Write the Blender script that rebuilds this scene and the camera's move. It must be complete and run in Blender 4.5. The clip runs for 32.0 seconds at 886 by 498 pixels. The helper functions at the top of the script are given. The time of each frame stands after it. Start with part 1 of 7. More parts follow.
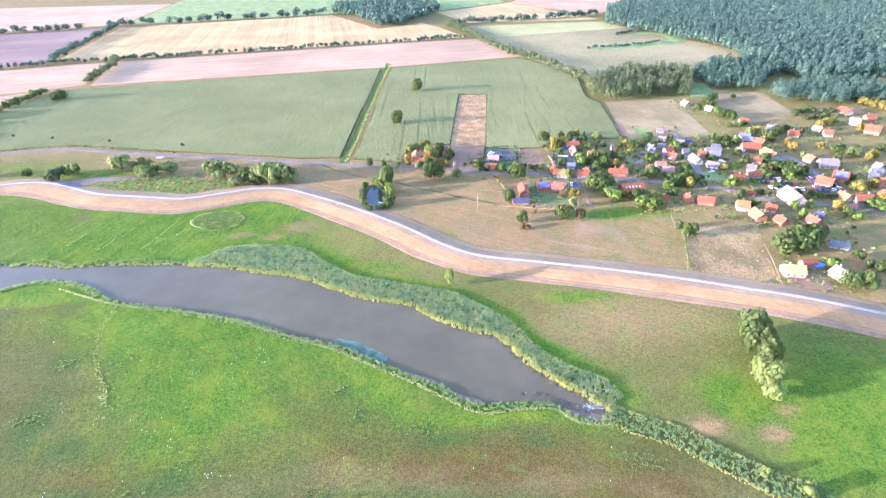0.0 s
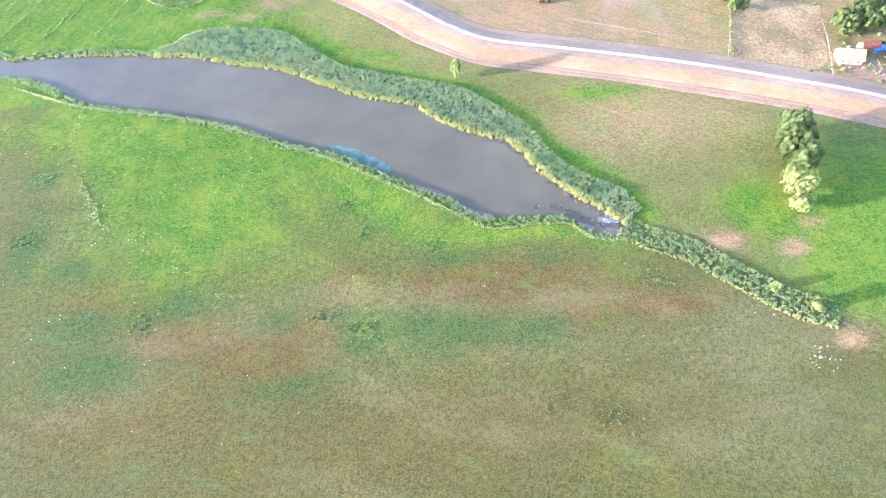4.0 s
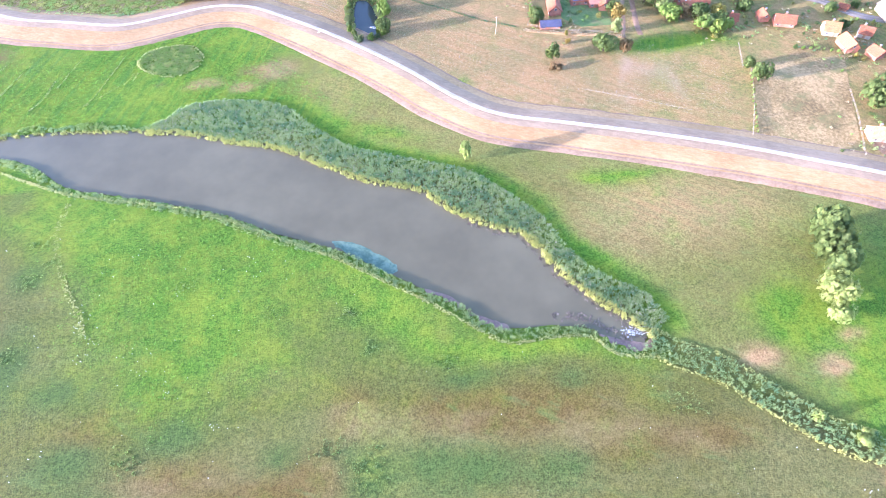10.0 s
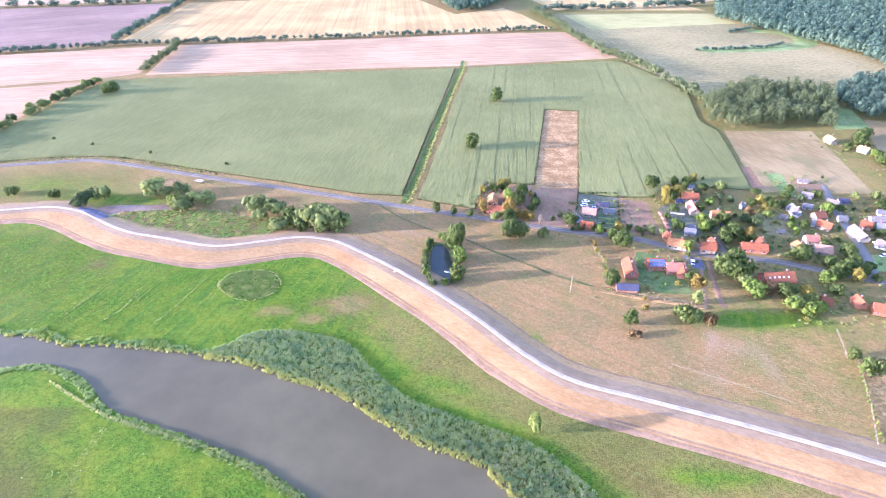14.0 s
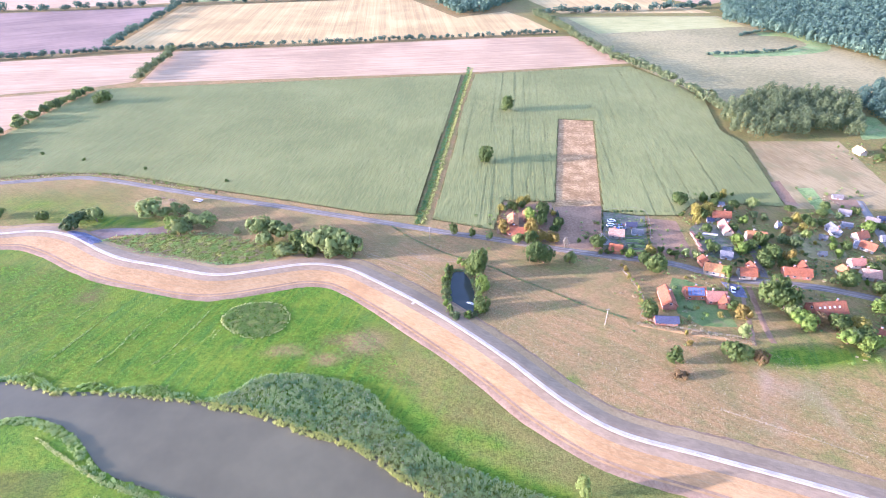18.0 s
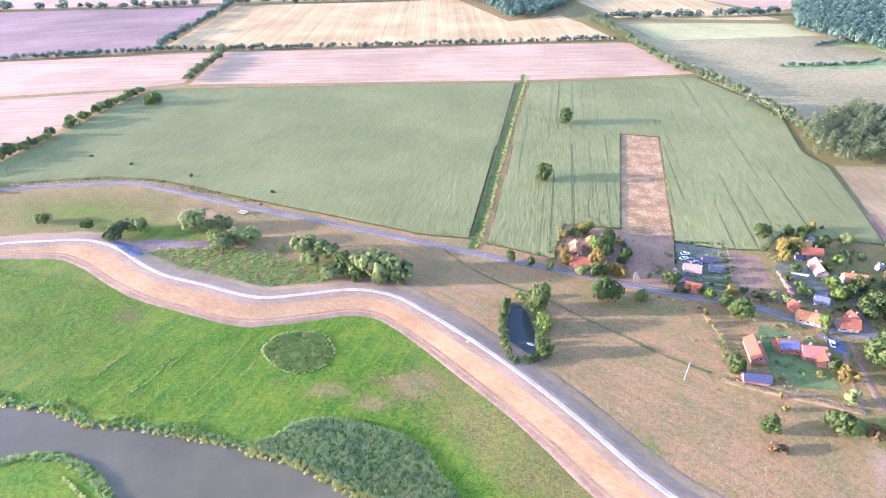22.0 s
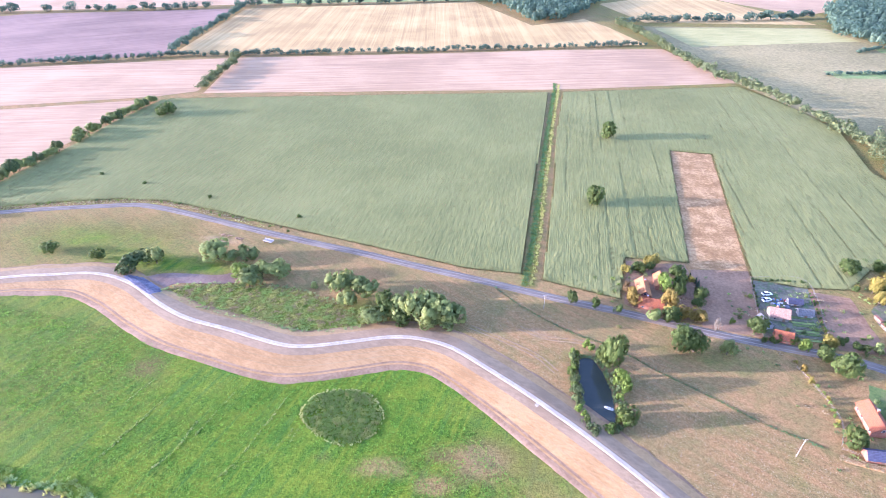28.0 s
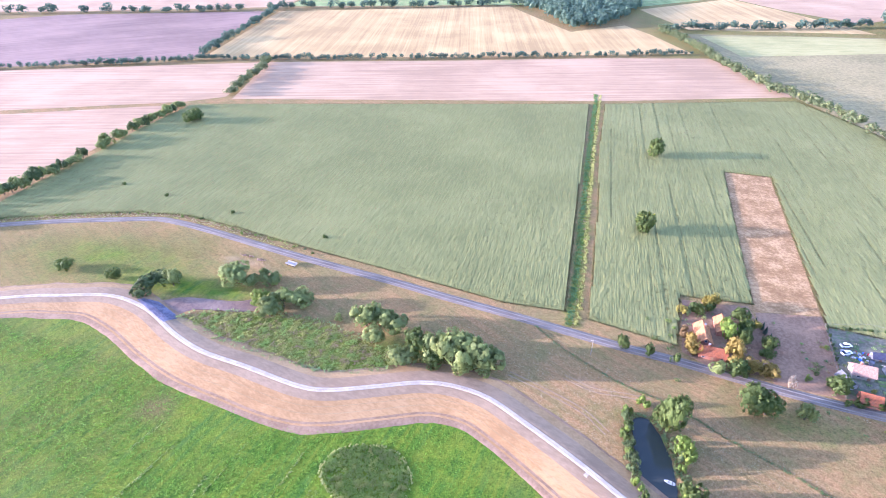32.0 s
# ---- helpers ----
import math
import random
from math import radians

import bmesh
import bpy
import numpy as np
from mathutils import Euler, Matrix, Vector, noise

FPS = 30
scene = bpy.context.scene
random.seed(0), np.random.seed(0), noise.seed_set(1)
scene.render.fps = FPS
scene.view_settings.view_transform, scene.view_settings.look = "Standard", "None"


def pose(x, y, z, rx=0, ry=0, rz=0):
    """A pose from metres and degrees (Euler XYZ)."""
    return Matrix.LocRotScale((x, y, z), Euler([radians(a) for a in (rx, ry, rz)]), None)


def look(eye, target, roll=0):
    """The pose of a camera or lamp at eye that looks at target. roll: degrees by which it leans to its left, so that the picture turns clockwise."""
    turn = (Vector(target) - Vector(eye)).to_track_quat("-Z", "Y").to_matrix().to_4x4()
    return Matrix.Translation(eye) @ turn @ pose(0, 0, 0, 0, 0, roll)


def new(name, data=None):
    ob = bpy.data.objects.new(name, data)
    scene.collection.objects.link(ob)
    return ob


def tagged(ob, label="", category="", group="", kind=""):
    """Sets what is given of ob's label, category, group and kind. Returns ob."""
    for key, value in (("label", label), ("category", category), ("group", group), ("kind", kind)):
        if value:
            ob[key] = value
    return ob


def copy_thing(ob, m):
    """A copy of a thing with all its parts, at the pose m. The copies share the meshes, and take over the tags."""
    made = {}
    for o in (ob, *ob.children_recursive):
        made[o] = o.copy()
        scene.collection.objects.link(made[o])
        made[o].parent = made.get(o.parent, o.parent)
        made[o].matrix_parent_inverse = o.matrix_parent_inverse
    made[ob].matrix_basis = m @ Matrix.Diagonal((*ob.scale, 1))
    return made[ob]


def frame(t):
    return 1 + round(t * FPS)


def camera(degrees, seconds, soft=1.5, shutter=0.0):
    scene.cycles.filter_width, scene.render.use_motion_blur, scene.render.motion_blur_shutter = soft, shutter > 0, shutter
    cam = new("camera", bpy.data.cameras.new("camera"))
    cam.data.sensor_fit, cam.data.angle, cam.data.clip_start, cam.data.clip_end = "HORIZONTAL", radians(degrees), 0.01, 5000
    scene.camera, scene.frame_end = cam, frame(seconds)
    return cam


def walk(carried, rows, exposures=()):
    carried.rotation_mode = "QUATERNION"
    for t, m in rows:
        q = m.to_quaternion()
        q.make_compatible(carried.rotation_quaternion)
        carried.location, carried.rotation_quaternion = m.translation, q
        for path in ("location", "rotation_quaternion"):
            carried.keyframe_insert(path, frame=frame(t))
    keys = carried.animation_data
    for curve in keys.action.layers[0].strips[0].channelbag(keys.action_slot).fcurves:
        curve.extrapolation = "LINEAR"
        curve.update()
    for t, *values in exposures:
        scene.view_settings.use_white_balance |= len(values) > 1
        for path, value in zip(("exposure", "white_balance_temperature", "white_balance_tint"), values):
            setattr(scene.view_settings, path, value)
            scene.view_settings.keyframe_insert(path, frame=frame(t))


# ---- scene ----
cam = camera(79.22, 32.0, soft=0.45, shutter=0.5)


def aim(x, y, z, yaw, pitch, roll):
    """A camera pose from its place and its yaw (left from +y), pitch and roll in degrees."""
    return pose(x, y, z, 90 + pitch, 0, yaw) @ pose(0, 0, 0, 0, 0, roll)


PATH = [
    (0.0, aim(18.03, -108.39, 134.34, -6.643, -30.812, -0.763)),
    (0.5, aim(17.66, -105.93, 134.11, -6.727, -34.025, -0.833)),
    (1.0, aim(17.64, -102.86, 134.04, -6.656, -37.833, -0.974)),
    (1.5, aim(17.37, -99.91, 134.09, -6.698, -41.332, -1.003)),
    (2.0, aim(17.27, -97.09, 133.98, -6.722, -44.997, -1.096)),
    (2.5, aim(17.36, -94.43, 134.15, -6.593, -48.427, -1.248)),
    (3.0, aim(17.58, -91.52, 134.39, -6.415, -52.181, -1.510)),
    (3.5, aim(17.58, -88.85, 134.01, -6.301, -55.286, -1.615)),
    (5.5, aim(18.18, -76.42, 135.10, -6.259, -55.811, -1.974)),
    (6.0, aim(18.35, -73.67, 135.85, -6.253, -55.745, -2.014)),
    (6.5, aim(18.49, -71.12, 136.49, -6.205, -55.643, -2.049)),
    (7.0, aim(18.58, -68.36, 137.26, -6.195, -55.550, -2.043)),
    (7.5, aim(18.69, -65.57, 138.26, -6.161, -55.568, -2.048)),
    (8.0, aim(18.80, -62.67, 139.26, -6.156, -55.553, -2.096)),
    (8.5, aim(18.79, -59.99, 140.22, -6.190, -55.543, -2.026)),
    (9.0, aim(18.84, -57.08, 141.26, -6.238, -55.524, -2.020)),
    (9.5, aim(18.85, -54.33, 142.21, -6.279, -55.540, -2.003)),
    (10.0, aim(18.85, -51.81, 142.87, -6.298, -55.422, -1.992)),
    (10.5, aim(18.94, -49.41, 143.11, -6.251, -55.377, -2.040)),
    (11.0, aim(19.04, -46.65, 143.23, -6.212, -55.360, -2.037)),
    (11.5, aim(18.73, -44.08, 143.36, -5.584, -55.284, -1.852)),
    (12.0, aim(18.39, -41.24, 144.04, -0.191, -55.398, -1.481)),
    (12.5, aim(18.06, -36.37, 145.09, 1.391, -55.839, -1.288)),
    (12.6, aim(17.73, -35.49, 145.60, 1.189, -52.312, -1.076)),
    (12.7, aim(17.39, -34.61, 146.10, 0.986, -48.576, -0.865)),
    (12.8, aim(17.06, -33.73, 146.60, 0.784, -43.897, -0.653)),
    (12.9, aim(16.73, -32.84, 147.11, 0.581, -39.952, -0.442)),
    (13.0, aim(16.40, -31.96, 147.61, 0.379, -36.506, -0.231)),
    (13.1, aim(16.15, -31.76, 147.37, 0.364, -34.833, -0.189)),
    (13.2, aim(15.89, -31.56, 147.12, 0.349, -34.170, -0.148)),
    (13.3, aim(15.63, -31.36, 146.88, 0.333, -33.898, -0.106)),
    (13.4, aim(15.38, -31.16, 146.63, 0.318, -33.737, -0.065)),
    (13.5, aim(15.12, -30.95, 146.39, 0.303, -33.691, -0.023)),
    (14.0, aim(14.58, -28.12, 145.72, 0.437, -33.566, -0.084)),
    (14.5, aim(13.75, -25.28, 145.62, 0.338, -33.539, -0.036)),
    (16.5, aim(8.30, -13.98, 145.62, -0.478, -33.536, 0.031)),
    (17.0, aim(6.43, -11.23, 145.71, -0.347, -33.568, -0.002)),
    (17.5, aim(4.61, -8.41, 145.65, -0.263, -33.558, -0.057)),
    (18.0, aim(3.02, -5.66, 145.49, -0.165, -33.501, -0.145)),
    (18.5, aim(1.55, -2.77, 145.11, -0.035, -33.465, -0.211)),
    (19.0, aim(0.00, 0.00, 145.00, 0.000, -33.424, -0.189)),
    (19.5, aim(-1.37, 2.95, 144.86, 0.054, -33.406, -0.215)),
    (20.0, aim(-2.87, 6.02, 145.20, 0.130, -33.479, -0.330)),
    (20.5, aim(-4.21, 8.78, 145.30, 0.420, -33.507, -0.315)),
    (21.0, aim(-6.08, 11.91, 145.24, 1.079, -33.514, -0.187)),
    (21.5, aim(-6.34, 14.65, 145.38, 3.802, -33.549, -0.238)),
    (22.0, aim(-7.06, 17.66, 145.16, 4.306, -33.470, -0.210)),
    (22.5, aim(-8.37, 20.61, 144.91, 4.695, -33.479, -0.059)),
    (23.0, aim(-10.23, 23.30, 144.66, 5.348, -33.467, 0.004)),
    (23.5, aim(-12.30, 25.95, 144.76, 5.679, -33.555, 0.107)),
    (24.0, aim(-14.20, 28.29, 144.65, 5.777, -33.582, 0.027)),
    (24.5, aim(-16.14, 30.26, 144.64, 4.957, -33.566, -0.058)),
    (26.5, aim(-24.91, 39.91, 143.86, 2.661, -33.545, -0.173)),
    (27.0, aim(-27.09, 42.56, 143.58, 3.434, -33.495, -0.192)),
    (27.5, aim(-28.84, 45.13, 143.46, 4.161, -33.442, -0.172)),
    (28.0, aim(-30.30, 47.69, 143.82, 4.747, -33.450, -0.147)),
    (28.5, aim(-31.30, 50.68, 143.40, 5.076, -33.369, -0.160)),
    (29.0, aim(-32.16, 53.68, 143.02, 5.323, -33.293, -0.212)),
    (29.5, aim(-33.12, 56.34, 143.20, 5.570, -33.301, -0.176)),
    (30.0, aim(-34.03, 59.29, 143.16, 5.988, -33.298, -0.169)),
    (30.5, aim(-34.86, 62.13, 142.95, 6.411, -33.267, -0.137)),
    (31.0, aim(-35.79, 65.05, 142.89, 6.879, -33.240, -0.214)),
    (31.5, aim(-36.81, 67.93, 142.96, 7.312, -33.263, -0.158)),
    (32.0, aim(-37.61, 70.90, 142.92, 7.824, -33.248, -0.172)),
]
walk(cam, PATH, exposures=[(0.0, 2.80, 5200.0, 35.5), (2.5, 2.97, 5150.0, 35.5), (6.0, 3.07, 5050.0, 36.5), (12.0, 3.05, 5100.0, 36.5), (13.0, 3.09, 5150.0, 40.5), (14.0, 2.79, 5200.0, 41.5), (19.0, 2.73, 5200.0, 42.0), (24.0, 2.71, 5150.0, 42.0), (30.0, 2.68, 5150.0, 43.0), (32.0, 2.69, 5150.0, 43.5)])

# ---------------------------------------------------------------- world, sun
SUN_ELEV, SUN_AZ = radians(8.5), radians(187)      # direction in which the sun stands, from +x anticlockwise
world = bpy.data.worlds.new("sky")
scene.world = world
world.use_nodes = True
wn, wl = world.node_tree.nodes, world.node_tree.links
sky = wn.new("ShaderNodeTexSky")
sky.sky_type, sky.sun_disc = "NISHITA", False
sky.sun_elevation, sky.sun_rotation = SUN_ELEV, radians(90) - SUN_AZ
sky.air_density, sky.dust_density = 1.0, 1.0
wl.new(sky.outputs[0], wn["Background"].inputs[0])
wn["Background"].inputs[1].default_value = 0.195
sun = new("sun", bpy.data.lights.new("sun", "SUN"))
sun.data.energy, sun.data.angle, sun.data.color = 3.6, radians(0.6), (1.0, 0.87, 0.72)
to_sun = Vector((math.cos(SUN_AZ) * math.cos(SUN_ELEV), math.sin(SUN_AZ) * math.cos(SUN_ELEV), math.sin(SUN_ELEV)))
sun.matrix_world = look(to_sun * 300, (0, 0, 0))


# ---------------------------------------------------------------- materials
def nodes_of(name):
    m = bpy.data.materials.new(name)
    m.use_nodes = True
    return m, m.node_tree.nodes, m.node_tree.links


def ramp(n, l, fac, stops):
    r = n.new("ShaderNodeValToRGB")
    while len(r.color_ramp.elements) < len(stops):
        r.color_ramp.elements.new(0.5)
    for e, (p, c) in zip(r.color_ramp.elements, stops):
        e.position, e.color = p, (*c, 1)
    l.new(fac, r.inputs[0])
    return r.outputs[0]


def mixed(n, l, fac, a, b, mode="MIX"):
    m = n.new("ShaderNodeMix")
    m.data_type, m.blend_type = "RGBA", mode
    for s, v in ((m.inputs[0], fac), (m.inputs[6], a), (m.inputs[7], b)):
        if isinstance(v, (int, float)):
            s.default_value = v
        elif isinstance(v, tuple):
            s.default_value = (*v, 1)
        else:
            l.new(v, s)
    return m.outputs[2]


def calc(n, l, op, a, b=0.0):
    m = n.new("ShaderNodeMath")
    m.operation, m.use_clamp = op, op != "SINE"
    for s, v in ((m.inputs[0], a), (m.inputs[1], b)):
        if isinstance(v, (int, float)):
            s.default_value = v
        else:
            l.new(v, s)
    return m.outputs[0]


def fine(n, l, where, scale, detail=4, rough=0.6, stretch=None, turn=0):
    if stretch:
        for factor, rot in (((1, 1, 1), -turn), (stretch, 0)):
            mp = n.new("ShaderNodeMapping")
            mp.inputs["Scale"].default_value, mp.inputs["Rotation"].default_value = factor, (0, 0, radians(rot))
            l.new(where, mp.inputs[0])
            where = mp.outputs[0]
    t = n.new("ShaderNodeTexNoise")
    t.inputs["Scale"].default_value, t.inputs["Detail"].default_value, t.inputs["Roughness"].default_value = scale, detail, rough
    l.new(where, t.inputs["Vector"])
    return t.outputs["Fac"]


def bumped(n, l, height, strength, distance):
    b = n.new("ShaderNodeBump")
    b.inputs["Strength"].default_value, b.inputs["Distance"].default_value = strength, distance
    l.new(height, b.inputs["Height"])
    return b.outputs[0]


def surface(name, dark, mid, light, big=0.05, small=1.2, rough=0.9, relief=0.3, patch=None, patch_at=0.6, stretch=None, turn=0, vary=0.0, metal=0.0, spec=0.2):
    """A matt natural surface: colour from two scales of noise, patches of a second colour, fine relief."""
    m, n, l = nodes_of(name)
    co = n.new("ShaderNodeTexCoord").outputs["Object"]
    a, b = fine(n, l, co, big, 4), fine(n, l, co, small, 8, 0.8, stretch, turn)
    both = calc(n, l, "ADD", calc(n, l, "MULTIPLY", a, 0.4), calc(n, l, "MULTIPLY", b, 0.6))
    col = ramp(n, l, both, [(0.425, dark), (0.5, mid), (0.575, light)])
    if patch:
        spot = fine(n, l, co, big * 2.3, 5, 0.65)
        col = mixed(n, l, ramp(n, l, spot, [(patch_at - 0.05, (0, 0, 0)), (patch_at + 0.07, (0.85,) * 3)]), col, patch)
    if vary:
        info = n.new("ShaderNodeObjectInfo").outputs["Random"]
        h = n.new("ShaderNodeHueSaturation")
        l.new(calc(n, l, "ADD", calc(n, l, "MULTIPLY", info, 2 * vary), 1 - vary) if vary < 0.5 else info, h.inputs["Value"])
        h.inputs["Value"].default_value = 1
        l.new(col, h.inputs["Color"])
        col = h.outputs[0]
    p = n["Principled BSDF"]
    l.new(col, p.inputs["Base Color"])
    p.inputs["Roughness"].default_value, p.inputs["Metallic"].default_value = rough, metal
    p.inputs["Specular IOR Level"].default_value = spec
    if relief:
        l.new(bumped(n, l, b, 0.7, relief), p.inputs["Normal"])
    return m


def leaves(name, dark, mid, light, vary=0.12, patch=None, size=0.12):
    """Foliage: each leaf clump has its own shade, each plant its own tone, some light passes through."""
    m, n, l = nodes_of(name)
    isl = n.new("ShaderNodeNewGeometry").outputs["Random Per Island"]
    between = [tuple(0.45 * a + 0.55 * b for a, b in zip(c, mid)) for c in (dark, light)]
    col = ramp(n, l, isl, [(0.0, between[0]), (0.5, mid), (1.0, between[1])])
    info = n.new("ShaderNodeObjectInfo").outputs["Random"]
    h = n.new("ShaderNodeHueSaturation")
    v = n.new("ShaderNodeMapRange")
    v.inputs[3].default_value, v.inputs[4].default_value = 1 - vary, 1 + vary
    l.new(info, v.inputs[0])
    l.new(v.outputs[0], h.inputs["Value"])
    l.new(col, h.inputs["Color"])
    p, tr, mx = n["Principled BSDF"], n.new("ShaderNodeBsdfTranslucent"), n.new("ShaderNodeMixShader")
    shade = h.outputs[0]
    if patch:
        spot = fine(n, l, n.new("ShaderNodeTexCoord").outputs["Object"], size, 5, 0.7)
        shade = mixed(n, l, ramp(n, l, spot, [(0.46, (0, 0, 0)), (0.6, (0.85,) * 3)]), shade, patch)
    l.new(shade, p.inputs["Base Color"])
    l.new(shade, tr.inputs[0])
    p.inputs["Roughness"].default_value, p.inputs["Specular IOR Level"].default_value = 0.6, 0.15
    mx.inputs[0].default_value = 0.42
    l.new(p.outputs[0], mx.inputs[1])
    l.new(tr.outputs[0], mx.inputs[2])
    l.new(mx.outputs[0], n["Material Output"].inputs[0])
    return m


def ground_material():
    """Grassland: lush, olive and dry grass by three cover masks of the ground sheet, broken up by noise."""
    m, n, l = nodes_of("grassland")
    co = n.new("ShaderNodeTexCoord").outputs["Object"]

    def cover(name):
        a = n.new("ShaderNodeAttribute")
        a.attribute_name = name
        return a.outputs["Fac"]
    big, mid, small, tuft = fine(n, l, co, 0.02, 4), fine(n, l, co, 0.11, 6, 0.7), fine(n, l, co, 0.7, 8, 0.78), fine(n, l, co, 1.9, 4, 0.7)
    blade = fine(n, l, co, 4.6, 3, 0.7)
    grain = calc(n, l, "ADD", calc(n, l, "MULTIPLY", small, 0.34), calc(n, l, "ADD", calc(n, l, "MULTIPLY", tuft, 0.36), calc(n, l, "MULTIPLY", blade, 0.3)))
    olive = ramp(n, l, grain, [(0.432, (0.0555, 0.0621, 0.0124)), (0.5, (0.103, 0.109, 0.0225)), (0.568, (0.152, 0.151, 0.0353))])
    lush = ramp(n, l, grain, [(0.432, (0.0228, 0.058, 0.00518)), (0.49, (0.0553, 0.12, 0.00877)), (0.568, (0.114, 0.193, 0.0168))])
    rust = ramp(n, l, grain, [(0.438, (0.0611, 0.0405, 0.0105)), (0.5, (0.0957, 0.0646, 0.0175)), (0.568, (0.138, 0.0948, 0.0291))])
    straw = ramp(n, l, grain, [(0.425, (0.15, 0.0882, 0.036)), (0.5, (0.266, 0.163, 0.0677)), (0.58, (0.379, 0.242, 0.112))])
    wild = ramp(n, l, grain, [(0.44, (0.0999, 0.0843, 0.0297)), (0.56, (0.227, 0.186, 0.0728))])
    straw = mixed(n, l, ramp(n, l, fine(n, l, co, 0.055, 6, 0.7), [(0.44, (0, 0, 0)), (0.62, (0.75,) * 3)]), straw, wild)
    combed = fine(n, l, co, 0.45, 3, 0.6, (0.035, 1, 1), -38)
    straw = mixed(n, l, ramp(n, l, combed, [(0.46, (0, 0, 0)), (0.62, (0.55,) * 3)]), straw, wild)
    yellow = ramp(n, l, grain, [(0.42, (0.0783, 0.109, 0.0078)), (0.59, (0.193, 0.234, 0.021))])
    lush = mixed(n, l, ramp(n, l, fine(n, l, co, 0.09, 6, 0.7), [(0.43, (0, 0, 0)), (0.62, (0.8,) * 3)]), lush, yellow)
    drift = fine(n, l, co, 0.38, 4, 0.65, (0.05, 1, 1), 72)
    sep, west = n.new("ShaderNodeSeparateXYZ"), n.new("ShaderNodeMapRange")
    l.new(co, sep.inputs[0])
    l.new(sep.outputs[1], west.inputs[0])
    west.inputs[1].default_value, west.inputs[2].default_value, west.inputs[3].default_value, west.inputs[4].default_value = 95, 125, 0.05, 0.9
    lush = mixed(n, l, calc(n, l, "MULTIPLY", ramp(n, l, drift, [(0.52, (0, 0, 0)), (0.63, (0.8,) * 3)]), west.outputs[0]), lush, yellow)
    lush = mixed(n, l, calc(n, l, "MULTIPLY", ramp(n, l, drift, [(0.34, (0.7,) * 3), (0.46, (0, 0, 0))]), west.outputs[0]), lush, (0.045, 0.115, 0.022))
    wob = calc(n, l, "ADD", calc(n, l, "MULTIPLY", mid, 0.65), calc(n, l, "MULTIPLY", big, 0.35))

    def edge(mask, soft=0.16):
        s = n.new("ShaderNodeMapRange")
        s.interpolation_type = "SMOOTHSTEP"
        s.inputs[1].default_value, s.inputs[2].default_value = 0.5 - soft, 0.5 + soft
        d = n.new("ShaderNodeMath")
        d.operation = "ADD"
        l.new(mask, d.inputs[0])
        e = n.new("ShaderNodeMath")
        e.operation = "MULTIPLY_ADD"
        e.inputs[1].default_value, e.inputs[2].default_value = 1.45, -0.725
        l.new(wob, e.inputs[0])
        l.new(e.outputs[0], d.inputs[1])
        l.new(d.outputs[0], s.inputs[0])
        return s.outputs[0]
    bare = ramp(n, l, grain, [(0.438, (0.076, 0.0629, 0.0213)), (0.568, (0.145, 0.126, 0.0428))])
    olive = mixed(n, l, ramp(n, l, fine(n, l, co, 0.045, 6, 0.72), [(0.42, (0, 0, 0)), (0.62, (0.8,) * 3)]), olive, bare)
    fresh = ramp(n, l, fine(n, l, co, 0.13, 6, 0.75, (0.35, 1, 1), -25), [(0.55, (0, 0, 0)), (0.7, (0.6,) * 3)])
    olive = mixed(n, l, fresh, olive, (0.11, 0.18, 0.05))
    rust = mixed(n, l, calc(n, l, "MULTIPLY", fresh, 0.8), rust, (0.10, 0.165, 0.048))
    warm = ramp(n, l, fine(n, l, co, 0.03, 5, 0.65, (0.4, 1, 1), -12), [(0.47, (0, 0, 0)), (0.62, (0.7,) * 3)])
    rust = mixed(n, l, warm, rust, ramp(n, l, grain, [(0.438, (0.105, 0.075, 0.030)), (0.568, (0.23, 0.17, 0.074))]))
    damp = ramp(n, l, grain, [(0.438, (0.0257, 0.0436, 0.0106)), (0.5, (0.049, 0.0802, 0.0174)), (0.568, (0.0819, 0.122, 0.0271))])
    col = mixed(n, l, edge(cover("damp"), 0.45), olive, damp)
    col = mixed(n, l, edge(cover("rust"), 0.4), col, rust)
    col = mixed(n, l, edge(cover("straw"), 0.3), col, straw)
    worn = ramp(n, l, grain, [(0.43, (0.218, 0.144, 0.0821)), (0.57, (0.348, 0.246, 0.148))])
    col = mixed(n, l, edge(cover("worn"), 0.3), col, worn)
    col = mixed(n, l, edge(cover("lush"), 0.42), col, lush)
    p = n["Principled BSDF"]
    l.new(col, p.inputs["Base Color"])
    p.inputs["Roughness"].default_value, p.inputs["Specular IOR Level"].default_value = 0.95, 0.1
    l.new(bumped(n, l, grain, 0.6, 1.4), p.inputs["Normal"])
    return m


def water_material(name, deep, rough=0.06, spec=0.5):
    m, n, l = nodes_of(name)
    co = n.new("ShaderNodeTexCoord").outputs["Object"]
    p = n["Principled BSDF"]
    l.new(ramp(n, l, fine(n, l, co, 0.035, 4), [(0.35, tuple(c * 0.85 for c in deep)), (0.65, tuple(c * 1.15 for c in deep))]), p.inputs["Base Color"])
    p.inputs["Roughness"].default_value, p.inputs["Specular IOR Level"].default_value = rough, spec
    l.new(bumped(n, l, fine(n, l, co, 1.4, 3), 0.12, 0.05), p.inputs["Normal"])
    return m


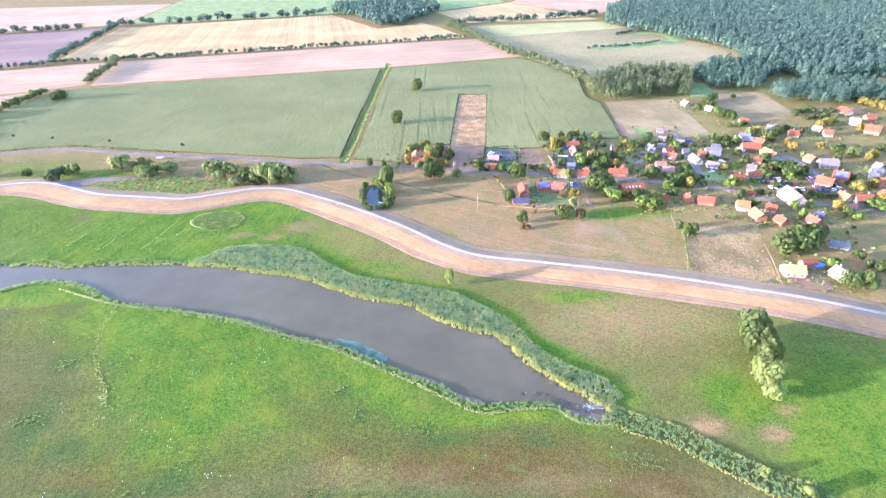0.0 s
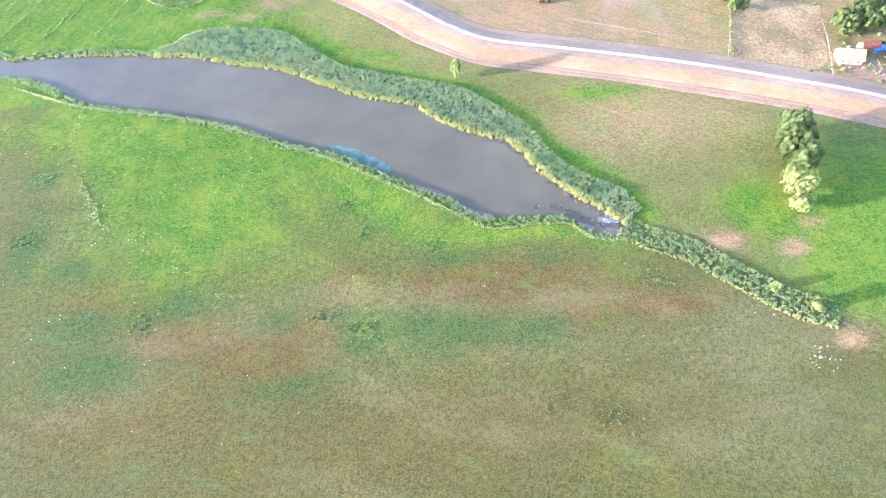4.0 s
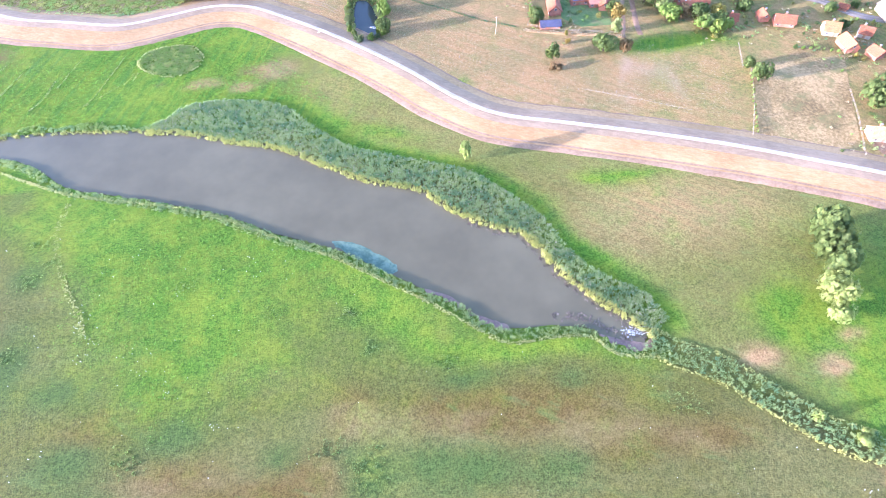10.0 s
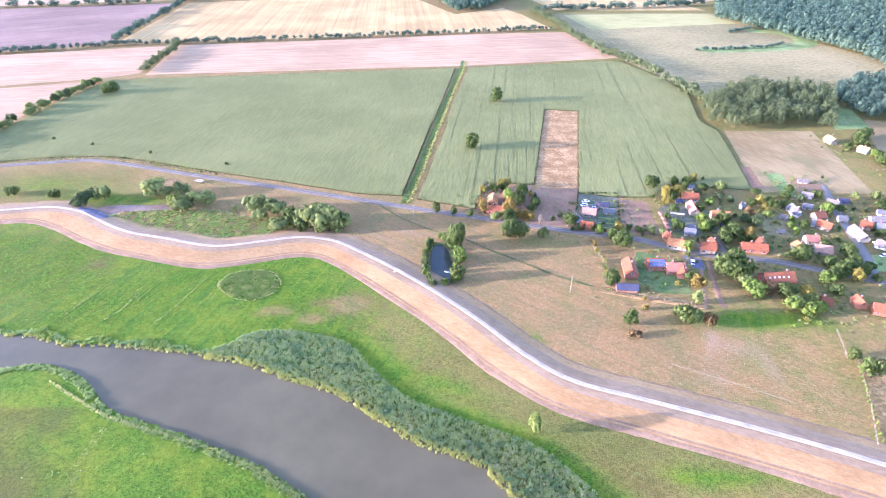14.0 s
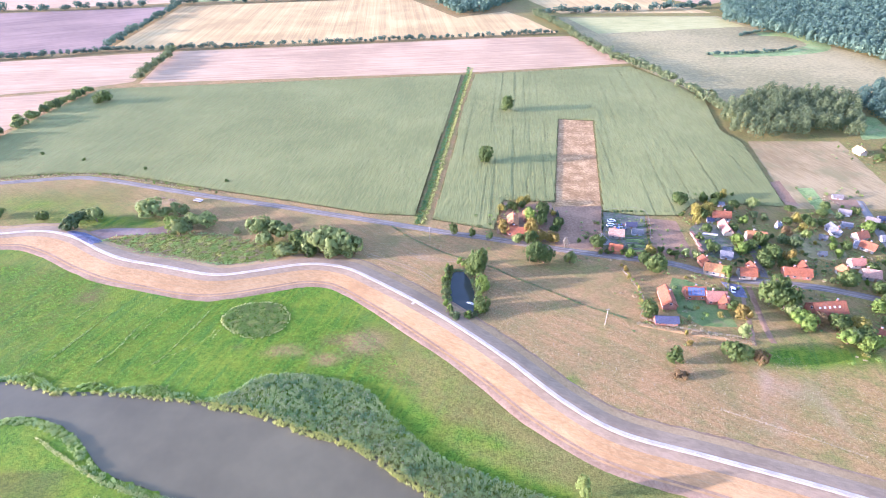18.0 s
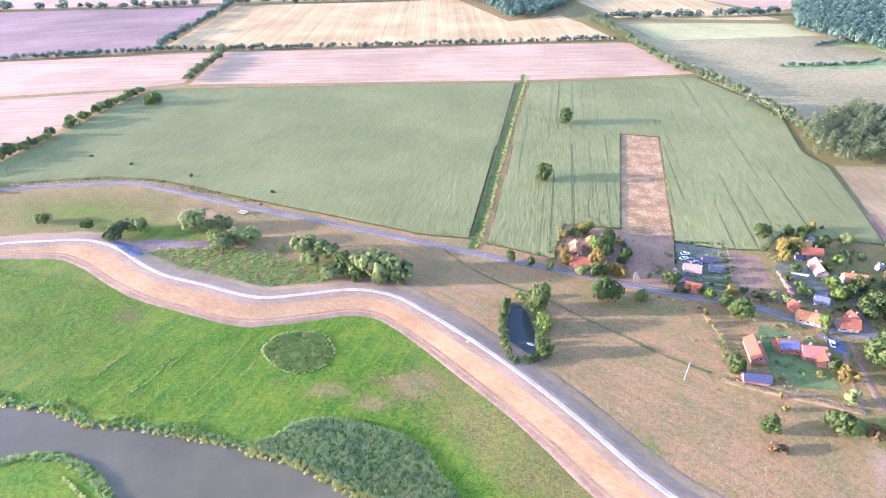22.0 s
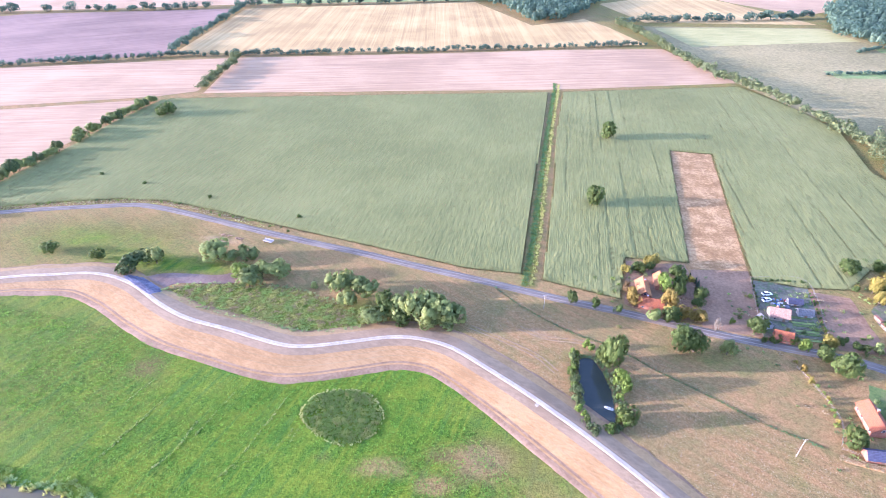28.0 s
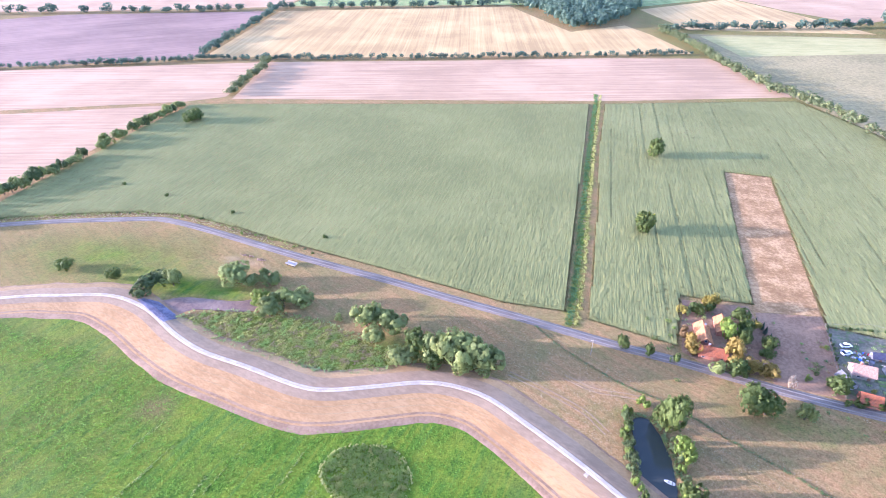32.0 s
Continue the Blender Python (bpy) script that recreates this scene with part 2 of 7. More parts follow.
def tile_material(name, col, row=0.34, rough=0.75):
    """Clay tiles: rows across the slope with lighter and weathered tiles."""
    m, n, l = nodes_of(name)
    co = n.new("ShaderNodeTexCoord").outputs["Object"]
    b = n.new("ShaderNodeTexBrick")
    b.inputs["Scale"].default_value, b.inputs["Brick Width"].default_value, b.inputs["Row Height"].default_value = 1.0, 0.3, row
    b.inputs["Mortar Size"].default_value = 0.03
    b.inputs["Color1"].default_value, b.inputs["Color2"].default_value = (*[c * 0.8 for c in col], 1), (*[min(1, c * 1.18) for c in col], 1)
    b.inputs["Mortar"].default_value = (*[c * 0.35 for c in col], 1)
    l.new(co, b.inputs["Vector"])
    worn = fine(n, l, co, 0.6, 5, 0.7)
    c2 = mixed(n, l, ramp(n, l, worn, [(0.5, (0, 0, 0)), (0.75, (0.6,) * 3)]), b.outputs["Color"], tuple(c * 0.5 + 0.06 for c in col))
    p = n["Principled BSDF"]
    h = n.new("ShaderNodeHueSaturation")
    v = n.new("ShaderNodeMapRange")
    v.inputs[3].default_value, v.inputs[4].default_value = 0.8, 1.2
    l.new(n.new("ShaderNodeObjectInfo").outputs["Random"], v.inputs[0])
    l.new(v.outputs[0], h.inputs["Value"])
    l.new(c2, h.inputs["Color"])
    l.new(h.outputs[0], p.inputs["Base Color"])
    p.inputs["Roughness"].default_value, p.inputs["Specular IOR Level"].default_value = rough, 0.3
    l.new(bumped(n, l, b.outputs["Fac"], 0.4, -0.04), p.inputs["Normal"])
    return m


M = {
    "grass": ground_material(),
    "levee": surface("mown_dry_grass", (0.247, 0.147, 0.0606), (0.303, 0.184, 0.0776), (0.359, 0.224, 0.0987), 0.04, 0.9, relief=0.25, stretch=(0.4, 1, 1), turn=-25),
    "streak": surface("mown_streak", (0.223, 0.149, 0.0664), (0.273, 0.182, 0.0837), (0.321, 0.22, 0.105), 0.04, 0.9, relief=0.2),
    "toe": surface("trodden_earth", (0.174, 0.111, 0.0646), (0.221, 0.143, 0.0838), (0.267, 0.178, 0.107), 0.1, 1.0, relief=0.15),
    "shoulder": surface("grey_verge", (0.196, 0.139, 0.083), (0.232, 0.166, 0.1), (0.268, 0.193, 0.118), 0.05, 0.8, relief=0.25, stretch=(0.4, 1, 1), turn=-25),
    "path": surface("pale_gravel", (0.28, 0.244, 0.194), (0.351, 0.307, 0.245), (0.421, 0.372, 0.295), 0.3, 3.0, relief=0.05),
    "asphalt": surface("asphalt", (0.1, 0.0828, 0.0675), (0.137, 0.112, 0.0902), (0.18, 0.148, 0.116), 0.08, 2.0, relief=0.03, rough=0.8),
    "track": surface("worn_asphalt", (0.145, 0.129, 0.109), (0.185, 0.164, 0.137), (0.228, 0.204, 0.169), 0.1, 2.0, relief=0.02, rough=0.85),
    "maize": surface("maize_tops", (0.15, 0.156, 0.0488), (0.182, 0.187, 0.0589), (0.218, 0.216, 0.0718), 0.012, 0.9, relief=0.2, stretch=(0.1, 1, 1), turn=83),
    "stubble": surface("straw_stubble", (0.268, 0.174, 0.0957), (0.333, 0.219, 0.121), (0.4, 0.272, 0.153), 0.012, 0.24, relief=0.2, stretch=(0.03, 1, 1), turn=9),
    "stubble_gold": surface("golden_stubble", (0.289, 0.194, 0.0729), (0.365, 0.255, 0.0984), (0.445, 0.317, 0.13), 0.012, 0.15, relief=0.2, stretch=(0.012, 1, 1), turn=95),
    "ploughed": surface("ploughed_soil", (0.14, 0.0888, 0.0671), (0.185, 0.119, 0.0915), (0.23, 0.149, 0.114), 0.01, 0.2, relief=0.3, stretch=(0.03, 1, 1), turn=32),
    "meadow_far": surface("far_meadow", (0.154, 0.132, 0.053), (0.22, 0.184, 0.0749), (0.294, 0.235, 0.102), 0.008, 0.25, relief=0.12),
    "meadow_green": surface("green_pasture", (0.106, 0.155, 0.045), (0.169, 0.23, 0.0675), (0.25, 0.305, 0.108), 0.05, 0.7, relief=0.3, patch=(0.25, 0.218, 0.09), patch_at=0.57),
    "strip": surface("broken_straw", (0.187, 0.108, 0.042), (0.264, 0.16, 0.0662), (0.392, 0.256, 0.118), 0.12, 0.6, relief=0.45),
    "dry_plot": surface("dry_rough_pasture", (0.125, 0.0851, 0.03), (0.216, 0.147, 0.0562), (0.338, 0.232, 0.0997), 0.05, 0.8, relief=0.4, patch=(0.142, 0.125, 0.0416), patch_at=0.56),
    "dry_field": surface("dry_mown_pasture", (0.18, 0.125, 0.0515), (0.232, 0.167, 0.0713), (0.296, 0.22, 0.102), 0.02, 0.6, relief=0.3, stretch=(0.12, 1, 1), turn=105, patch=(0.168, 0.141, 0.0561), patch_at=0.56),
    "yellow_pasture": surface("yellow_pasture", (0.225, 0.215, 0.075), (0.285, 0.265, 0.095), (0.345, 0.31, 0.125), 0.01, 0.3, relief=0.12, stretch=(0.1, 1, 1), turn=10),
    "soil": surface("bare_soil", (0.157, 0.0926, 0.0511), (0.213, 0.128, 0.0722), (0.271, 0.167, 0.0962), 0.05, 0.8, relief=0.15),
    "garden": surface("dark_garden_soil", (0.075, 0.075, 0.05), (0.12, 0.112, 0.078), (0.18, 0.165, 0.115), 0.15, 0.9, relief=0.2, patch=(0.07, 0.12, 0.04), patch_at=0.55),
    "lawn": surface("garden_lawn", (0.0632, 0.104, 0.0275), (0.0988, 0.145, 0.04), (0.149, 0.186, 0.0619), 0.08, 1.2, relief=0.2, patch=(0.14, 0.137, 0.0551), patch_at=0.57),
    "river": water_material("river_water", (0.098, 0.087, 0.05), 0.08, 0.16),
    "pond": water_material("pond_water", (0.035, 0.042, 0.035), 0.1, 0.25),
    "mud": surface("mud_pool", (0.0983, 0.059, 0.0426), (0.144, 0.0906, 0.0652), (0.189, 0.124, 0.0848), 0.15, 1.0, rough=0.5, relief=0.05, spec=0.4),
    "stone": surface("stone_paving", (0.0744, 0.0717, 0.101), (0.117, 0.115, 0.154), (0.167, 0.168, 0.213), 0.3, 1.4, relief=0.1),
    "bark": surface("bark", (0.06, 0.045, 0.03), (0.11, 0.085, 0.06), (0.17, 0.14, 0.10), 0.5, 5.0, relief=0.1),
    "wood": surface("grey_wood", (0.15, 0.128, 0.0975), (0.232, 0.203, 0.158), (0.315, 0.277, 0.225), 0.5, 4.0, relief=0.02),
    "maize_leaf": leaves("maize_leaves", (0.107, 0.107, 0.0391), (0.146, 0.141, 0.0545), (0.188, 0.176, 0.0738), 0.05),
    "reed": leaves("reed_leaves", (0.153, 0.226, 0.0828), (0.248, 0.336, 0.129), (0.376, 0.462, 0.194), patch=(0.114, 0.226, 0.107), size=0.2),
    "bank_reed": leaves("bank_reed_leaves", (0.172, 0.244, 0.0716), (0.289, 0.37, 0.128), (0.424, 0.481, 0.198), patch=(0.181, 0.28, 0.128), size=0.3),
    "rank": leaves("rank_grass", (0.0729, 0.14, 0.0478), (0.131, 0.224, 0.0714), (0.218, 0.322, 0.105), patch=(0.0875, 0.183, 0.0861), size=0.2),
    "herb": leaves("tall_herb_leaves", (0.119, 0.207, 0.0528), (0.212, 0.322, 0.0796), (0.359, 0.466, 0.133), patch=(0.2, 0.245, 0.0875), size=0.25),
    "withered": leaves("withered_herbs", (0.172, 0.131, 0.0706), (0.262, 0.202, 0.116), (0.383, 0.302, 0.192)),
    "foam": surface("foam_and_glitter", (0.48, 0.504, 0.504), (0.56, 0.584, 0.584), (0.64, 0.656, 0.656), 0.5, 3.0, relief=0.02),
    "reed_tip": leaves("reed_plumes", (0.284, 0.255, 0.202), (0.416, 0.374, 0.294), (0.522, 0.479, 0.386)),
    "dry_blades": leaves("dry_grass", (0.26, 0.21, 0.12), (0.38, 0.31, 0.18), (0.52, 0.44, 0.27)),
    "green_blades": leaves("green_grass", (0.0678, 0.165, 0.0177), (0.113, 0.255, 0.0264), (0.192, 0.374, 0.047), patch=(0.169, 0.3, 0.0234), size=0.1),
    "blossom": surface("white_blossom", (0.595, 0.595, 0.561), (0.663, 0.663, 0.629), (0.722, 0.722, 0.697), 0.5, 3.0, relief=0),
    # rim and sedge: sunlight on the reed edges put into brighter leaf colours
    "rim": leaves("sun_tinted_rim_grass", (0.311, 0.337, 0.115), (0.432, 0.454, 0.173), (0.553, 0.556, 0.288)),
    "sedge": leaves("pale_sedge", (0.237, 0.255, 0.068), (0.378, 0.391, 0.116), (0.541, 0.528, 0.192)),
    "weeds": leaves("tall_weeds", (0.16, 0.213, 0.0581), (0.274, 0.331, 0.091), (0.434, 0.485, 0.158), patch=(0.307, 0.284, 0.116), size=0.16),
    "oak": leaves("oak_leaves", (0.0565, 0.087, 0.0283), (0.0983, 0.143, 0.0382), (0.166, 0.216, 0.0571)),
    "silver": leaves("willow_leaves", (0.13, 0.168, 0.0529), (0.206, 0.258, 0.084), (0.317, 0.367, 0.13)),
    "willow": leaves("sallow_leaves", (0.0646, 0.101, 0.0401), (0.105, 0.15, 0.0572), (0.17, 0.213, 0.0918)),
    "lime": leaves("fresh_leaves", (0.0971, 0.156, 0.0348), (0.166, 0.244, 0.0463), (0.28, 0.364, 0.0811)),
    "gold": leaves("yellow_leaves", (0.187, 0.142, 0.0315), (0.292, 0.227, 0.0567), (0.404, 0.32, 0.0945)),
    "autumn": leaves("turning_leaves", (0.168, 0.162, 0.0323), (0.279, 0.246, 0.0539), (0.423, 0.355, 0.0967)),
    "rust": leaves("russet_leaves", (0.113, 0.0756, 0.0302), (0.189, 0.131, 0.0567), (0.272, 0.196, 0.0981)),
    "straw": leaves("pale_leaves", (0.142, 0.194, 0.0386), (0.239, 0.302, 0.0773), (0.363, 0.428, 0.167)),
    "pale": leaves("bleached_leaves", (0.189, 0.158, 0.107), (0.265, 0.227, 0.164), (0.347, 0.302, 0.233)),
    "spruce": leaves("blue_needles", (0.0534, 0.0798, 0.0552), (0.0864, 0.122, 0.0848), (0.141, 0.178, 0.126)),
    # distant woods: haze mixed into the leaf colour, lighter and bluer
    "forest": leaves("haze_tinted_leaves", (0.0496, 0.0884, 0.0632), (0.083, 0.139, 0.0959), (0.133, 0.197, 0.127)),
    "copse": leaves("mixed_wood_leaves", (0.0653, 0.0899, 0.0392), (0.107, 0.137, 0.0571), (0.164, 0.194, 0.0848)),
    "red": tile_material("red_tiles", (0.284, 0.0894, 0.0359)),
    "orange": tile_material("orange_tiles", (0.401, 0.175, 0.0635)),
    "pink": tile_material("faded_tiles", (0.371, 0.16, 0.105)),
    "tan": tile_material("tan_tiles", (0.42, 0.25, 0.17)),
    "yellow": tile_material("yellow_roof", (0.492, 0.336, 0.143)),
    "pale_roof": tile_material("pale_roof", (0.209, 0.18, 0.161)),
    "grey_roof": tile_material("grey_roof", (0.158, 0.158, 0.167)),
    "slate": tile_material("dark_slate", (0.06, 0.065, 0.11)),
    "brick": surface("brick_wall", (0.22, 0.09, 0.055), (0.30, 0.125, 0.08), (0.38, 0.18, 0.12), 0.4, 3.0, relief=0.02),
    "cream": surface("cream_render", (0.237, 0.204, 0.157), (0.283, 0.25, 0.2), (0.321, 0.294, 0.244), 0.3, 2.0, relief=0.01),
    "white": surface("white_render", (0.311, 0.307, 0.303), (0.362, 0.358, 0.359), (0.403, 0.403, 0.407), 0.3, 2.0, relief=0.01),
    "grey": surface("grey_render", (0.194, 0.194, 0.194), (0.259, 0.259, 0.259), (0.324, 0.324, 0.317), 0.3, 2.0, relief=0.01),
    "trim": surface("white_trim", (0.449, 0.449, 0.442), (0.51, 0.51, 0.503), (0.558, 0.558, 0.551), 0.5, 3.0, relief=0, rough=0.5),
    "glass": surface("window_glass", (0.02, 0.025, 0.03), (0.03, 0.035, 0.045), (0.05, 0.055, 0.065), 0.4, 1.0, relief=0, rough=0.06, spec=0.6),
    "panel": surface("solar_glass", (0.066, 0.084, 0.154), (0.099, 0.12, 0.202), (0.132, 0.156, 0.25), 0.4, 1.5, relief=0, rough=0.25, spec=0.6),
    "door": surface("painted_door", (0.16, 0.09, 0.05), (0.22, 0.13, 0.08), (0.28, 0.18, 0.11), 0.5, 3.0, relief=0.01, rough=0.6),
    "blue": surface("blue_sheet", (0.03, 0.10, 0.38), (0.05, 0.16, 0.5), (0.08, 0.22, 0.6), 0.4, 2.0, relief=0.05, rough=0.5),
    "car_white": surface("white_paint", (0.68, 0.68, 0.68), (0.74, 0.74, 0.74), (0.78, 0.78, 0.78), 0.5, 2.0, relief=0, rough=0.25, spec=0.5),
    "car_dark": surface("dark_paint", (0.03, 0.035, 0.05), (0.045, 0.05, 0.07), (0.06, 0.07, 0.09), 0.5, 2.0, relief=0, rough=0.25, spec=0.5),
    "car_red": surface("red_paint", (0.3, 0.03, 0.03), (0.38, 0.04, 0.04), (0.45, 0.06, 0.05), 0.5, 2.0, relief=0, rough=0.25, spec=0.5),
    "tyre": surface("rubber", (0.02, 0.02, 0.02), (0.03, 0.03, 0.03), (0.04, 0.04, 0.04), 0.5, 2.0, relief=0),
}


# ---------------------------------------------------------------- tools
def part(name, bm, material, parent=None, label="", smooth=False):
    me = bpy.data.meshes.new(name)
    bm.to_mesh(me)
    bm.free()
    me.materials.append(material)
    if smooth:
        me.polygons.foreach_set("use_smooth", [True] * len(me.polygons))
    ob = new(name, me)
    ob.parent = parent
    return tagged(ob, label)


def from_arrays(name, verts, faces, material, smooth=False):
    me = bpy.data.meshes.new(name)
    me.from_pydata([tuple(v) for v in np.asarray(verts, float).tolist()], [], [tuple(q) for q in np.asarray(faces, int).tolist()])
    me.materials.append(material)
    if smooth:
        me.polygons.foreach_set("use_smooth", [True] * len(me.polygons))
    me.update()
    return me


def curve(points, step=3.0, closed=False):
    """A smooth line through the points, about step apart."""
    p = np.array(points, float)
    n = len(p)
    out = []
    for i in range(n if closed else n - 1):
        if closed:
            a, b, c, d = p[i - 1], p[i], p[(i + 1) % n], p[(i + 2) % n]
        else:
            b, c = p[i], p[i + 1]
            a = p[i - 1] if i else 2 * b - c
            d = p[i + 2] if i + 2 < n else 2 * c - b
        k = max(1, int(np.linalg.norm(c - b) / step))
        for j in range(k):
            t = j / k
            out.append(0.5 * (2 * b + (c - a) * t + (2 * a - 5 * b + 4 * c - d) * t * t + (3 * b - a - 3 * c + d) * t**3))
    if not closed:
        out.append(p[-1])
    return np.array(out)


def inside(px, py, poly):
    res = np.zeros(np.shape(px), bool)
    x0, y0 = poly[-1]
    for x1, y1 in poly:
        if y0 != y1:
            res ^= ((y0 > py) != (y1 > py)) & (px < (x1 - x0) * (py - y0) / (y1 - y0) + x0)
        x0, y0 = x1, y1
    return res


def away(px, py, line):
    """Distance of points from a line of points."""
    best = np.full(np.shape(px), 1e9)
    for (x0, y0), (x1, y1) in zip(line[:-1], line[1:]):
        dx, dy = x1 - x0, y1 - y0
        t = np.clip(((px - x0) * dx + (py - y0) * dy) / (dx * dx + dy * dy + 1e-9), 0, 1)
        best = np.minimum(best, np.hypot(px - x0 - t * dx, py - y0 - t * dy))
    return best


def sheet(name, outline, z, material, label, category, kind="structure", uneven=0.3):
    """A level area with a rim that reaches down into the ground."""
    bm = bmesh.new()
    rs, full = random.Random(len(outline) * 7 + int(outline[0][0])), []
    for (x0, y0), (x1, y1) in zip(outline, outline[1:] + outline[:1]):
        k = max(1, int(math.hypot(x1 - x0, y1 - y0) / 4))
        for i in range(k):
            full.append((x0 + (x1 - x0) * i / k + rs.uniform(-uneven, uneven), y0 + (y1 - y0) * i / k + rs.uniform(-uneven, uneven)))
    outline = full
    top = [bm.verts.new((x, y, z)) for x, y in outline]
    f = bm.faces.new(top)
    if f.normal.z < 0 or sum((outline[i - 1][0] * outline[i][1] - outline[i][0] * outline[i - 1][1]) for i in range(len(outline))) < 0:
        f.normal_flip()
    low = [bm.verts.new((x, y, z - 0.4)) for x, y in outline]
    for i in range(len(top)):
        bm.faces.new((top[i - 1], top[i], low[i], low[i - 1]))
    bmesh.ops.triangulate(bm, faces=[f])
    return tagged(part(name, bm, material), label, category, kind=kind)


def ribbon(name, line, section, material, label, category, kind="structure", rough=0.0):
    """A strip swept along a line: section rows are (offset to the right, height)."""
    line = np.asarray(line)
    d = np.gradient(line, axis=0)
    d /= np.linalg.norm(d, axis=1)[:, None]
    right = np.c_[d[:, 1], -d[:, 0]]
    sec = np.array(section, float)
    n, k = len(line), len(sec)
    v = np.zeros((n, k, 3))
    v[:, :, :2] = line[:, None] + right[:, None] * sec[None, :, :1]
    v[:, :, 2] = sec[None, :, 1]
    if rough:
        v += np.random.normal(0, rough, v.shape) * [1, 1, 0.3]
    i, j = np.meshgrid(np.arange(n - 1), np.arange(k - 1), indexing="ij")
    a = (i * k + j).ravel()
    me = from_arrays(name, v.reshape(-1, 3), np.c_[a, a + 1, a + k + 1, a + k], material, True)
    return tagged(new(name, me), label, category, kind=kind)


def blades(name, xy, z, height, width, material, label, category, lean=0.35, per=3, jitter=0.35):
    """Upright tufts: each spot gets a few tapering leaves. One object of stuff."""
    n = len(xy) * per
    base = np.repeat(np.asarray(xy), per, 0) + np.random.uniform(-jitter, jitter, (n, 2))
    a = np.random.uniform(0, 2 * np.pi, n)
    h = height * np.random.uniform(0.65, 1.25, n)
    w = width * np.random.uniform(0.7, 1.3, n)
    t = np.random.normal(0, lean, (n, 2)) * h[:, None]
    zz = np.broadcast_to(np.repeat(np.broadcast_to(z, len(xy)), per), n)
    side = np.c_[np.cos(a), np.sin(a)] * w[:, None]
    v = np.zeros((n, 4, 3))
    v[:, 0, :2], v[:, 1, :2] = base - side, base + side
    v[:, 2, :2], v[:, 3, :2] = base + side * 0.7 + t, base - side * 0.7 + t
    v[:, :2, 2], v[:, 2:, 2] = zz[:, None], (zz + h)[:, None]
    q = np.arange(n)[:, None] * 4 + [0, 1, 2, 3]
    return tagged(new(name, from_arrays(name, v.reshape(-1, 3), q, material)), label, category, kind="stuff")


def thicket(name, xy, z, height, radius, material, label, category, per=14, width=0.07, seed=1):
    """Rounded clumps of tapering leaves that lean outwards, each clump of its own height. One object of stuff."""
    rs = np.random.RandomState(seed)
    xy = np.asarray(xy)
    m, n = len(xy), len(xy) * per
    tall = np.repeat(rs.uniform(0.86, 1.06, m), per)
    wide = np.repeat(rs.uniform(0.7, 1.3, m), per) * radius
    a, r = rs.uniform(0, 2 * np.pi, n), np.sqrt(rs.uniform(0, 1, n))
    out = np.c_[np.cos(a), np.sin(a)]
    base = np.repeat(xy, per, 0) + out * (r * wide * 0.7)[:, None]
    h = height * tall * (1 - 0.28 * r * r) * rs.uniform(0.85, 1.15, n)
    tip = base + out * (r * wide * 0.45)[:, None] + rs.normal(0, 0.14, (n, 2)) * h[:, None]
    b = rs.uniform(0, 2 * np.pi, n)
    side = np.c_[np.cos(b), np.sin(b)] * (width * rs.uniform(0.7, 1.3, n))[:, None]
    v = np.zeros((n, 4, 3))
    v[:, 0, :2], v[:, 1, :2], v[:, 2, :2], v[:, 3, :2] = base - side, base + side, tip + side * 0.7, tip - side * 0.7
    v[:, :2, 2], v[:, 2:, 2] = z, (z + h)[:, None]
    q = np.arange(n)[:, None] * 4 + [0, 1, 2, 3]
    return tagged(new(name, from_arrays(name, v.reshape(-1, 3), q, material)), label, category, kind="stuff")


def share(xy, seed, cell=7.0):
    """A slow random value between 0 and 1 for each spot, to sort plants into patches."""
    rs = np.random.RandomState(seed)
    f = np.zeros(len(xy))
    for k in range(7):
        a, ph = rs.uniform(0, 2 * np.pi), rs.uniform(0, 6.28)
        w = 2 * np.pi / (cell * rs.uniform(0.6, 1.8))
        f += np.sin((xy[:, 0] * math.cos(a) + xy[:, 1] * math.sin(a)) * w + ph)
    return np.argsort(np.argsort(f)) / max(1, len(xy) - 1)


def scatter(poly, per_m2, seed):
    rs = np.random.RandomState(seed)
    p = np.asarray(poly)
    lo, hi = p.min(0), p.max(0)
    n = int((hi - lo).prod() * per_m2)
    q = rs.uniform(lo, hi, (n, 2))
    return q[inside(q[:, 0], q[:, 1], p)]


# ---------------------------------------------------------------- lines of the land
CREST = curve([(-420, 175), (-330, 198), (-246.5, 221.5), (-224, 226), (-202.9, 228.6), (-183.2, 222.7), (-163.2, 210), (-147.3, 202.2), (-127.1, 196.8), (-105.7, 190.6),
               (-94.6, 190.2), (-80.7, 193.4), (-63.8, 197.7), (-52.1, 197.7), (-40.2, 194.1), (-28.8, 186.2), (-10.1, 171.6), (9.7, 153.8), (27.6, 135.3), (43.8, 116.3),
               (59.6, 103.2), (84.1, 94.2), (113.9, 83.6), (141.6, 72.6), (167.4, 60.6), (187.4, 51), (208, 38.5), (270, -2), (360, -70), (520, -190)], 3.0) + [0.35, 1.7]
TOE_R = curve([(-420, 160), (-330, 184), (-239, 212), (-211, 215.5), (-194.6, 209.1), (-166.3, 195.1), (-142.5, 184.3), (-120.6, 177.4), (-100.3, 175), (-85.8, 176.6), (-68.4, 181.6),
               (-57.5, 183.8), (-46, 181.9), (-35.2, 174), (-12.9, 154), (10.5, 131.3), (25.3, 114.9), (41.1, 98.6), (61.1, 88.4), (80.8, 80.8), (109.3, 70.1), (136.5, 59.2), (173, 42.5),
               (201, 26.5), (262, -15), (350, -84), (510, -205)], 3.0)
